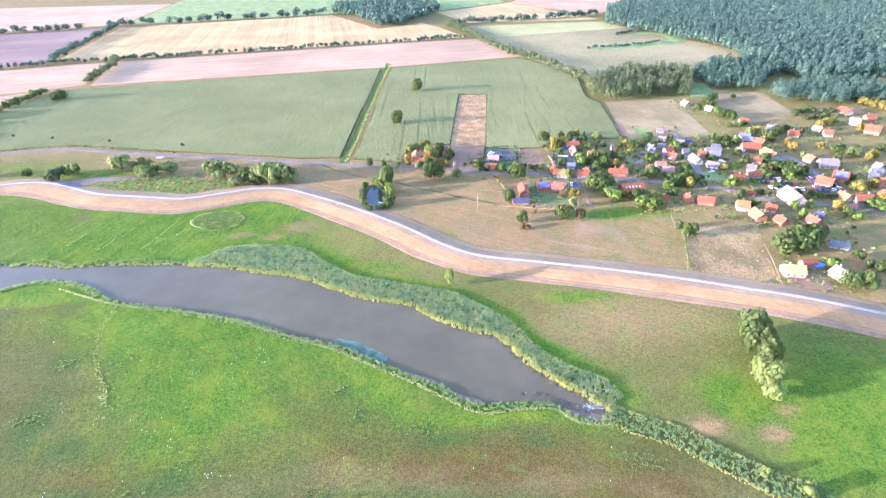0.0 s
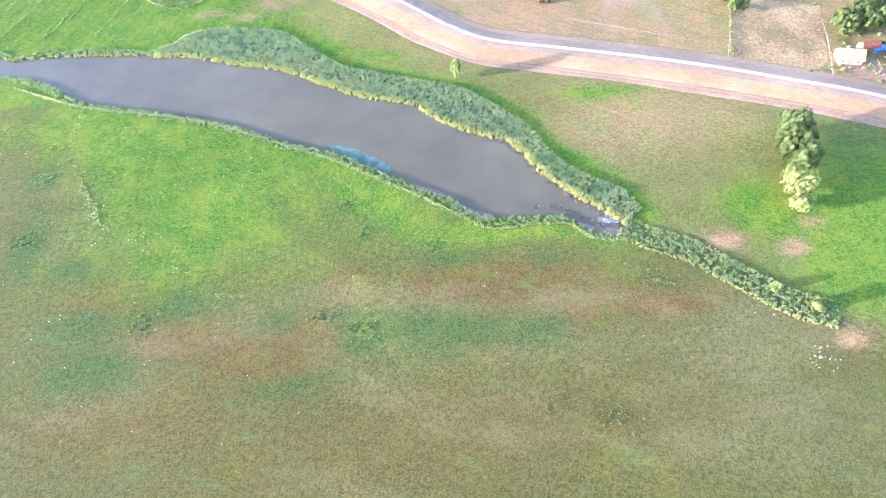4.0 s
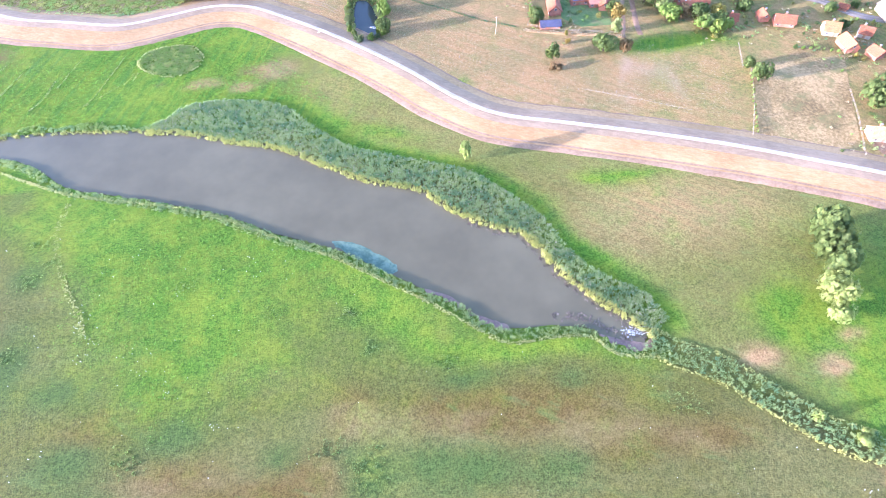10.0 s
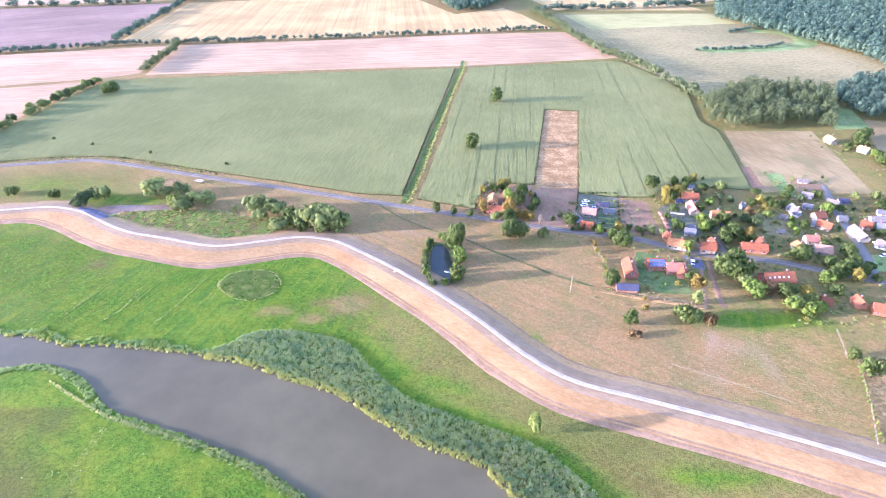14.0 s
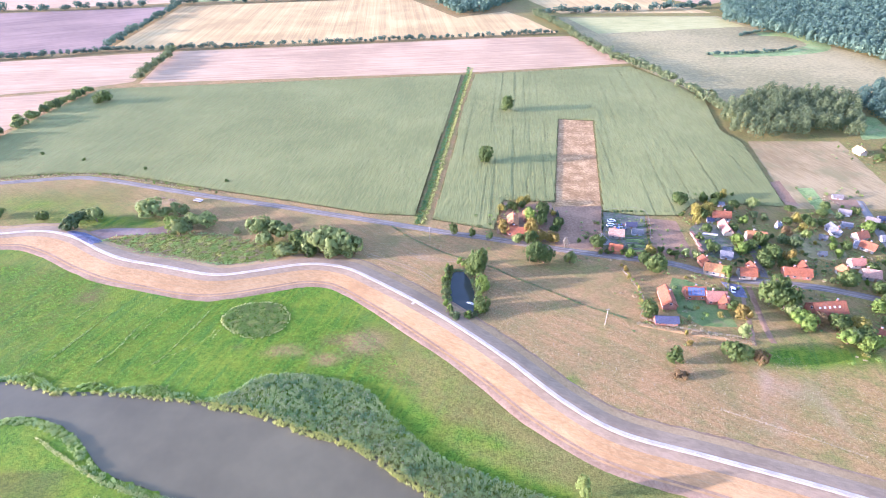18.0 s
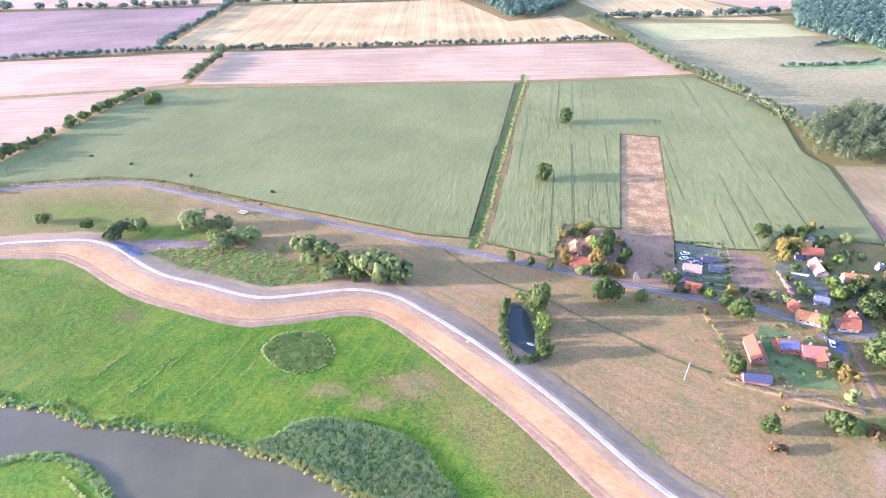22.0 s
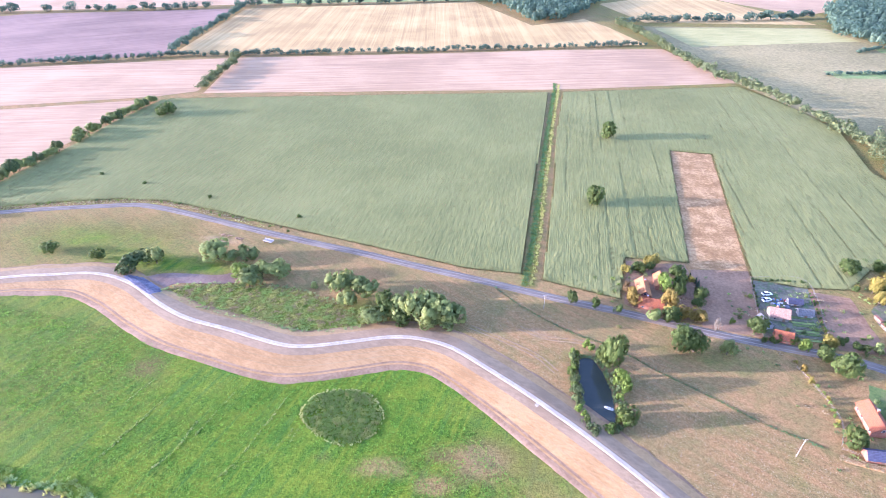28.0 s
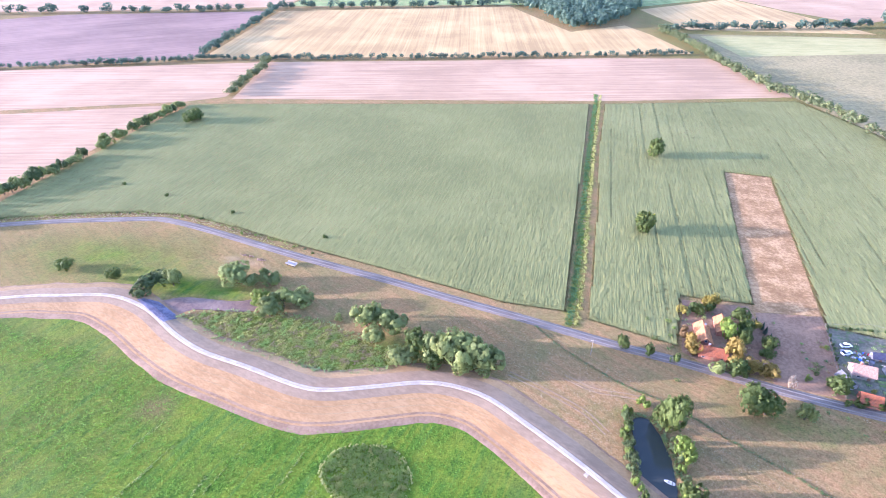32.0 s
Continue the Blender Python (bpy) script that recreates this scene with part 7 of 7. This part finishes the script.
tree_row(["lime", "oak"], [(192.6, 126.5), (204, 123), (215, 120)], 2.4, 3.0, 1.8, "clipped garden hedge", 0.3, 0.0, 21)
tree_row(["lime"], [(213.9, 72.3), (212.6, 67), (211.6, 62.7)], 2.0, 2.2, 1.3, "clipped yard hedge", 0.2, 0.0, 22)
tree_row(["straw", "lime"], [(166.5, 112.7), (160, 97), (153.6, 81)], 2.2, 1.8, 1.1, "bright hedge of the orchard plot", 0.2, 0.0, 23)
tree_row(["autumn", "lime"], [(87, 199), (88.5, 190), (90, 182), (88, 172)], 2.2, 2.0, 1.4, "yellowish hedge of the garden", 0.3, 0.1, 30)
tree_row(["oak", "lime"], [(80, 209.5), (86, 209.8), (93, 208.4), (100, 206.6)], 3.0, 3.4, 2.4, "roadside shrubs", 0.4, 0.0, 24)
# added bushes that stand in for dark flattened patches of maize
for x, y in ((-127.1, 288.6), (-184.3, 306), (-264.4, 330.5), (-231.2, 320)):
    tree("oak", x, y, 2.6, 1.6)

tree_row(["lime", "willow", "oak"], [(6.5, 196), (4.6, 188), (4.4, 178), (5.6, 168), (9, 161.5)], 2.3, 3.2, 2.3, "bushes ringing the pond", 0.5, 0.0, 25)
tree_row(["willow", "lime"], [(19, 186), (19.5, 176), (18.6, 166), (15, 160.5)], 2.6, 3.6, 2.5, "bushes ringing the pond", 0.5, 0.1, 26)
tree_row(["oak", "willow"], [(91.2, 250), (86.6, 232), (82.4, 215)], 2.6, 1.6, 1.1, "low garden hedge", 0.3, 0.05, 27)
tree_row(["oak", "lime"], [(113.4, 249), (109.8, 231), (106, 214)], 2.6, 1.6, 1.1, "low garden hedge", 0.3, 0.05, 28)
tree_row(["oak", "willow"], [(92, 250.4), (102, 249.6), (112, 249.4)], 2.2, 1.8, 1.2, "low garden hedge", 0.3, 0.0, 29)

verge = random.Random(17)
for k in range(26):
    p = ROAD[40 + (k * 11) % 90]
    tree(verge.choice(["willow", "lime", "autumn", "oak"]), round(p[0] + verge.uniform(-2, 2), 1), round(p[1] + verge.uniform(4.2, 7.5), 1), round(verge.uniform(0.9, 1.8), 1), round(verge.uniform(0.7, 1.3), 1), "verge shrubs")

# further plots of ground in the village

def plot(name, outline, material, label):
    if name in ("farmyard", "sandy_yard", "back_garden"):
        outline = [tuple(p) for p in curve(outline, 3, True)]
    sheet(name, outline, 0.07, M[material], label, "ground")


plot("vegetable_garden", [(91.5, 250.2), (113.6, 248.8), (105, 213.5), (81.5, 212.8)], "garden", "dark garden plot with junk and sheds")
plot("lawn", [(219.7, 187.6), (232.7, 184.7), (225.7, 172.2), (214.4, 173.9)], "meadow_green", "bright green mown lawn beside the street")
plot("car_park", [(278, 169.5), (289, 169.8), (281, 146.5), (268, 146.7)], "asphalt", "grey car park with rows of cars")
plot("green_plot", [(213.2, 277.3), (222.8, 278.1), (217, 246), (209.4, 251)], "meadow_green", "narrow green vegetable plot")
plot("bare_plot", [(199.5, 286), (208.3, 287.6), (203, 256), (196.5, 258)], "soil", "narrow dug plot at the maize")
plot("farmyard", [(192.4, 74), (206, 70.3), (206, 58.5), (193, 62.8)], "soil", "bare farmyard before the yellow barn")
plot("farm_garden", [(38.5, 261.5), (46.2, 260), (65, 260), (65.5, 248.7), (64.5, 233.8), (61, 221), (49.7, 219.5), (39, 222.5), (31.5, 228.5)], "soil", "brown farm garden under trees")
plot("driveway", [(154.5, 231.3), (157.5, 231), (156.5, 217), (156, 206), (151.5, 189), (148.5, 190), (152.5, 207), (152.8, 218)], "asphalt", "narrow paved lane between the gardens")
plot("driveway", [(128.5, 186.5), (136.5, 184), (135, 175), (130, 176)], "stone", "paved farm drive beside the brick house")
ribbon("green_field", curve([(296, 594), (345, 597), (395, 606), (432, 626), (441, 662), (428, 690), (396, 697)], 5.0), [(-13, -0.1), (-12, 0.07), (12, 0.07), (13, -0.1)], M["meadow_green"], "bright green strip curving round the far pasture", "ground")
plot("yellow_field", [(182, 800), (300, 812), (392, 808), (404, 742), (306, 722), (200, 701)], "yellow_pasture", "pale yellow-green strip of pasture")
plot("sandy_yard", [(227, 268), (240, 262), (236, 250), (225, 256)], "soil", "sandy yard with a heap behind the gardens")
plot("back_garden", [(132, 232), (147, 236), (146, 206), (132, 208)], "garden", "dark back garden with sheds")
plot("back_garden", [(182, 226), (200, 222), (196, 204), (178, 207)], "meadow_far", "grey-green yard behind the houses")


for k in range(9):
    x, y = 94.2 + k * 0.25, 211.5 + k * 1.7
    bm = bmesh.new()
    box_bm(-4.4, 4.4, -0.55, 0.55, 0, 0.22, bm)
    bed = tagged(part("vegetable_bed", bm, M[("meadow_green", "garden", "lawn")[k % 3]]), "narrow raised vegetable bed in the garden plot", "garden bed", "vegetable beds")
    bed.matrix_world = pose(x + 4.6, y, 0.03, 0, 0, -5)


# ---------------------------------------------------------------- cars, boat, sheds, clutter
def hull_bm(rows):
    """A lofted body: rows of (x, half width, low, high)."""
    bm = bmesh.new()
    rings = [[bm.verts.new((x, s * w * k, z)) for s, k, z in ((-1, 1, lo), (-1, 1, (lo + hi) / 2), (-1, 0.86, hi), (1, 0.86, hi), (1, 1, (lo + hi) / 2), (1, 1, lo))] for x, w, lo, hi in rows]
    for a, b in zip(rings[:-1], rings[1:]):
        for k in range(6):
            bm.faces.new((a[k - 1], a[k], b[k], b[k - 1]))
    bm.faces.new(rings[0][::-1])
    bm.faces.new(rings[-1])
    bmesh.ops.recalc_face_normals(bm, faces=bm.faces)
    return bm


def car(x, y, turn, paint, words):
    ob = tagged(new("car"), f"{words} car parked in the village", "car", "parked cars")
    ob.matrix_world = pose(x, y, 0.06, 0, 0, turn)
    part("body", hull_bm([(-2.15, 0.74, 0.35, 0.72), (-2.0, 0.85, 0.28, 0.92), (0.7, 0.87, 0.28, 0.95), (1.9, 0.84, 0.28, 0.82), (2.15, 0.72, 0.35, 0.66)]), M[paint], ob)
    cabin = part("cabin", hull_bm([(-1.85, 0.72, 0.9, 0.98), (-1.2, 0.72, 0.9, 1.42), (0.2, 0.72, 0.9, 1.45), (1.0, 0.74, 0.9, 0.97)]), M["glass"], ob)
    part("roof", hull_bm([(-1.2, 0.66, 1.4, 1.46), (0.2, 0.66, 1.42, 1.49)]), M[paint], cabin)
    for sx in (-1.3, 1.35):
        for sy in (-0.8, 0.8):
            part("wheel", bar_bm((sx, sy - 0.1, 0.26), (sx, sy + 0.1, 0.26), 0.31, n=10), M["tyre"], ob)
    return ob


first = {}
for i in range(34):
    paint, words = (("car_dark", "dark blue"), ("car_white", "white"), ("car_red", "red"), ("car_dark", "dark grey"))[(i * 7 + i // 5) % 4]
    row, k = divmod(i, 9)
    m = pose(270.8 + row * 4.1 + k * 0.85, 149.2 + k * 2.2, 0.12, 0, 0, 4 + (i * 13) % 5)
    if words in first:
        copy_thing(first[words], m)
    else:
        first[words] = car(0, 0, 0, paint, words)
        first[words].matrix_world = m
for x, y, a, words in ((93.4, 239.8, 10, "white"), (98, 231, 60, "dark grey"), (252, 170, 80, "dark blue"), (255, 169, 80, "red"), (258, 168.5, 80, "white"), (131, 180, 70, "white"), (247, 141, 40, "red"), (225, 186, 20, "white"), (159, 214, 80, "dark blue"), (228, 196, 85, "white"), (91.7, 235.6, 20, "white"), (248, 216, 30, "dark blue"), (246, 205, 70, "red"), (270, 190, 10, "white"), (236, 180, 60, "dark grey")):
    copy_thing(first[words], pose(x, y, 0.1, 0, 0, a))

for i in range(14):
    words = ("dark blue", "white", "dark grey", "red", "white")[(i * 3) % 5]
    copy_thing(first[words], pose(246 + (i % 7) * 2.7, 166 - (i // 7) * 7.5 - (i % 7) * 0.9, 0.1, 0, 0, 70 + (i * 17) % 9))

boat = tagged(new("rowing_boat"), "small white rowing boat moored on the pond", "boat")
boat.matrix_world = pose(15.2, 172.4, -0.5, 0, 0, 160)
part("hull", hull_bm([(-1.5, 0.45, 0.1, 0.42), (-0.6, 0.66, 0.0, 0.45), (0.6, 0.6, 0.0, 0.45), (1.6, 0.08, 0.2, 0.55)]), M["trim"], boat)
for k in (-0.7, 0.3):
    part("thwart", box_bm(k - 0.15, k + 0.15, -0.5, 0.5, 0.46, 0.5), M["wood"], boat)

trailer = tagged(new("trailer"), "flat grey farm trailer parked on the dry grass", "trailer")
trailer.matrix_world = pose(-135.3, 264, 0, 0, 0, -18)
part("bed", box_bm(-2.6, 2.6, -1.1, 1.1, 0.8, 1.0), M["grey"], trailer)
for k in (-1.1, 1.1):
    part("side_board", box_bm(-2.6, 2.6, k - 0.04, k + 0.04, 1.0, 1.5), M["grey"], trailer)
for sx in (-1.5, 1.5):
    for sy in (-0.95, 0.95):
        part("wheel", bar_bm((sx, sy - 0.12, 0.42), (sx, sy + 0.12, 0.42), 0.42, n=10), M["tyre"], trailer)


def stone_bm(r, seed):
    rs = random.Random(seed)
    bm = bmesh.new()
    bmesh.ops.create_icosphere(bm, subdivisions=1, radius=r)
    for v in bm.verts:
        v.co *= rs.uniform(0.7, 1.2)
        v.co.z *= 0.65
    return bm


heap = tagged(new("rubble_heap"), "reddish heap of rubble and earth", "heap")
heap.matrix_world = pose(-156, 267.5, 0)
for i in range(26):
    x = rv.uniform(-7, 7)
    part("lump", stone_bm(rv.uniform(0.25, 0.6), i), M["tan"], heap).location = (x, -0.25 * x + rv.normal(0, 0.8), 0.2)

pile = tagged(new("junk_pile"), "scattered scrap and timber in the garden plot", "junk")
pile.matrix_world = pose(97, 235, 0)
for i in range(40):
    x, y, s = rv.uniform(-6.5, 8), rv.uniform(-2.5, 2.5), rv.uniform(0.25, 0.8)
    o = part("scrap", box_bm(-s, s, -s * 0.6, s * 0.6, 0, s * rv.uniform(0.5, 1.2)), M[("trim", "grey", "wood", "car_red", "blue", "grey", "trim")[i % 7]], pile)
    o.location, o.rotation_euler = (x, y, 0.02), (0, 0, rv.uniform(0, 3))

tarp = tagged(new("tarpaulin"), "bright blue tarpaulin over a stack beside the barn", "tarpaulin")
tarp.matrix_world = pose(211, 75, 0, 0, 0, 8)
part("stack", box_bm(-2.6, 2.6, -1.6, 1.6, 0, 1.6), M["wood"], tarp)
part("sheet", hull_bm([(-2.8, 1.8, 1.0, 1.66), (-1.2, 1.85, 1.0, 1.8), (1.2, 1.85, 1.0, 1.72), (2.8, 1.8, 1.0, 1.66)]), M["blue"], tarp)

# garden shrubs and beds round the houses
shrub = random.Random(91)
homes = [o.matrix_world.translation.xy for o in scene.objects if o.name.startswith(("house", "shed"))]
made = 0
while made < 85:
    h = homes[shrub.randrange(len(homes))]
    x, y = h.x + shrub.uniform(-16, 16), h.y + shrub.uniform(-12, 12)
    near_home = min(math.hypot(x - q.x, y - q.y) for q in homes)
    if near_home < 6.5 or float(away(np.array(x), np.array(y), ROAD)) < 4.5 or float(away(np.array(x), np.array(y), STREET_N)) < 4 or float(away(np.array(x), np.array(y), STREET_E)) < 4:
        continue
    tree(shrub.choice(["oak", "lime", "silver", "autumn", "oak", "willow"]), round(x, 1), round(y, 1), round(shrub.uniform(1.6, 4.0), 1), round(shrub.uniform(1.2, 2.4), 1), "garden shrubs")
    made += 1

low_spots = []
while len(low_spots) < 320:
    h = homes[shrub.randrange(len(homes))]
    x, y = h.x + shrub.uniform(-20, 20), h.y + shrub.uniform(-15, 15)
    spot = np.array(x), np.array(y)
    if min(math.hypot(x - q.x, y - q.y) for q in homes) > 5.5 and min(float(away(*spot, s)) for s in (ROAD, STREET_N, STREET_E)) > 3.6:
        low_spots.append((x, y))
for i, (kind, words) in enumerate((("oak", "dark green"), ("lime", "fresh green"), ("silver", "grey-green"), ("autumn", "yellowish"))):
    small_shrubs("garden_shrubs", low_spots[i::4], kind, f"small {words} shrubs in the village gardens", 60 + i)

# rough growth between the houses
around = np.random.RandomState(55)
spots = np.vstack([around.normal((q.x, q.y), (9, 7), (26, 2)) for q in homes])
near = np.min([np.hypot(spots[:, 0] - q.x, spots[:, 1] - q.y) for q in homes], 0)
paved = np.min([away(spots[:, 0], spots[:, 1], s) for s in (ROAD, STREET_N, STREET_E)], 0)
spots = spots[(near > 4.6) & (paved > 3.2)]
sort = share(spots, 6, 12.0)
# garden trees and bushes between the houses, clear of walls and streets
taken = [(o.location.x, o.location.y, 6.5 if o.name.startswith(("house", "shed", "barn")) else 4.2) for o in bpy.data.objects if o.parent is None and o.name.startswith(("house", "shed", "barn", "tree", "bush", "car"))]
rv, lanes = random.Random(77), [ROAD, STREET_N, STREET_E]
for tries in range(900):
    x, y = rv.uniform(130, 300), rv.uniform(120, 262)
    if y > 262 - 0.12 * (x - 130) or y < 232 - 0.78 * (x - 112) or y < 122 or (212 < x < 234 and 170 < y < 190) or (266 < x < 291 and 144 < y < 172):
        continue
    if min(away(np.array([x]), np.array([y]), q)[0] for q in lanes) < 4.5 or any(math.hypot(x - a, y - b) < c for a, b, c in taken):
        continue
    size = rv.choice((1.0, 1.2, 1.5, 0.6, 0.6))
    tree(rv.choice(("oak", "lime", "lime", "willow", "autumn", "silver")), round(x, 1), round(y, 1), 6.2 * size, 4.5 * size, "garden trees of the village")
    taken.append((x, y, 11.0))
for lo, hi, key, words in ((0, 0.3, "herb", "fresh green garden growth between the houses"), (0.3, 0.55, "weeds", "olive weeds between the houses"), (0.55, 0.8, "rank", "dark green garden growth between the houses"), (0.8, 1.1, "dry_blades", "bleached grass between the houses")):
    thicket("garden_growth", spots[(sort >= lo) & (sort < hi)], 0.03, 0.6, 0.9, M[key], words, "plants", 12, 0.12, 40 + int(lo * 10))

spread = scatter([(-250, 212), (-170, 196), (-100, 174), (-55, 183), (-30, 160), (-5, 125), (-62, 134), (-75, 122), (-110, 126), (-150, 132), (-250, 138)], 1.1, 35)
spread = spread[~inside(spread[:, 0], spread[:, 1], RIVER)]
blades("meadow_grass", spread, 0, 0.24, 0.08, M["green_blades"], "thick green grass tufts in the river meadow", "grass", 1.4, 3, 0.4)
spread = scatter([(-108, 92), (-40, 72), (10, 42), (10, -4), (-110, -4)], 1.0, 36)
rim = np.array([(-101.5, 84.5), (-96.3, 60.9), (-83.8, 39.1), (-79.7, 28.4), (-64.3, 16.8), (-60.8, 5.8), (-46.6, 3.8), (-42.9, 11.8), (-32.2, 17.5), (-26.3, 30.3), (-10.7, 36.4), (-10.6, 47.7), (-33.9, 68.6), (-62.6, 81.1), (-101.5, 84.5)])
deep = away(spread[:, 0], spread[:, 1], rim) * np.where(inside(spread[:, 0], spread[:, 1], rim), 1, -1)
spread = spread[(np.random.RandomState(38).uniform(0, 1, len(spread)) < 1 / (1 + np.exp(-(deep - 3) / 4))) & ~inside(spread[:, 0], spread[:, 1], RIVER)]
blades("meadow_grass", spread, 0, 0.22, 0.07, M["green_blades"], "loose green grass tufts in the near meadow", "grass", 1.2, 3, 0.4)
spread = scatter([(-60, 206), (5, 172), (62, 114), (150, 90), (160, 120), (120, 150), (86, 152), (40, 195), (-15, 230), (-60, 240)], 1.0, 34)
spread = spread[~inside(spread[:, 0], spread[:, 1], POND * 1.0) & (away(spread[:, 0], spread[:, 1], np.vstack([POND, POND[:1]])) > 1)]
blades("dry_pasture_grass", spread, -0.04, 0.17, 0.045, M["dry_blades"], "bleached grass tufts on the dry pasture", "grass", 1.4, 3, 0.4)
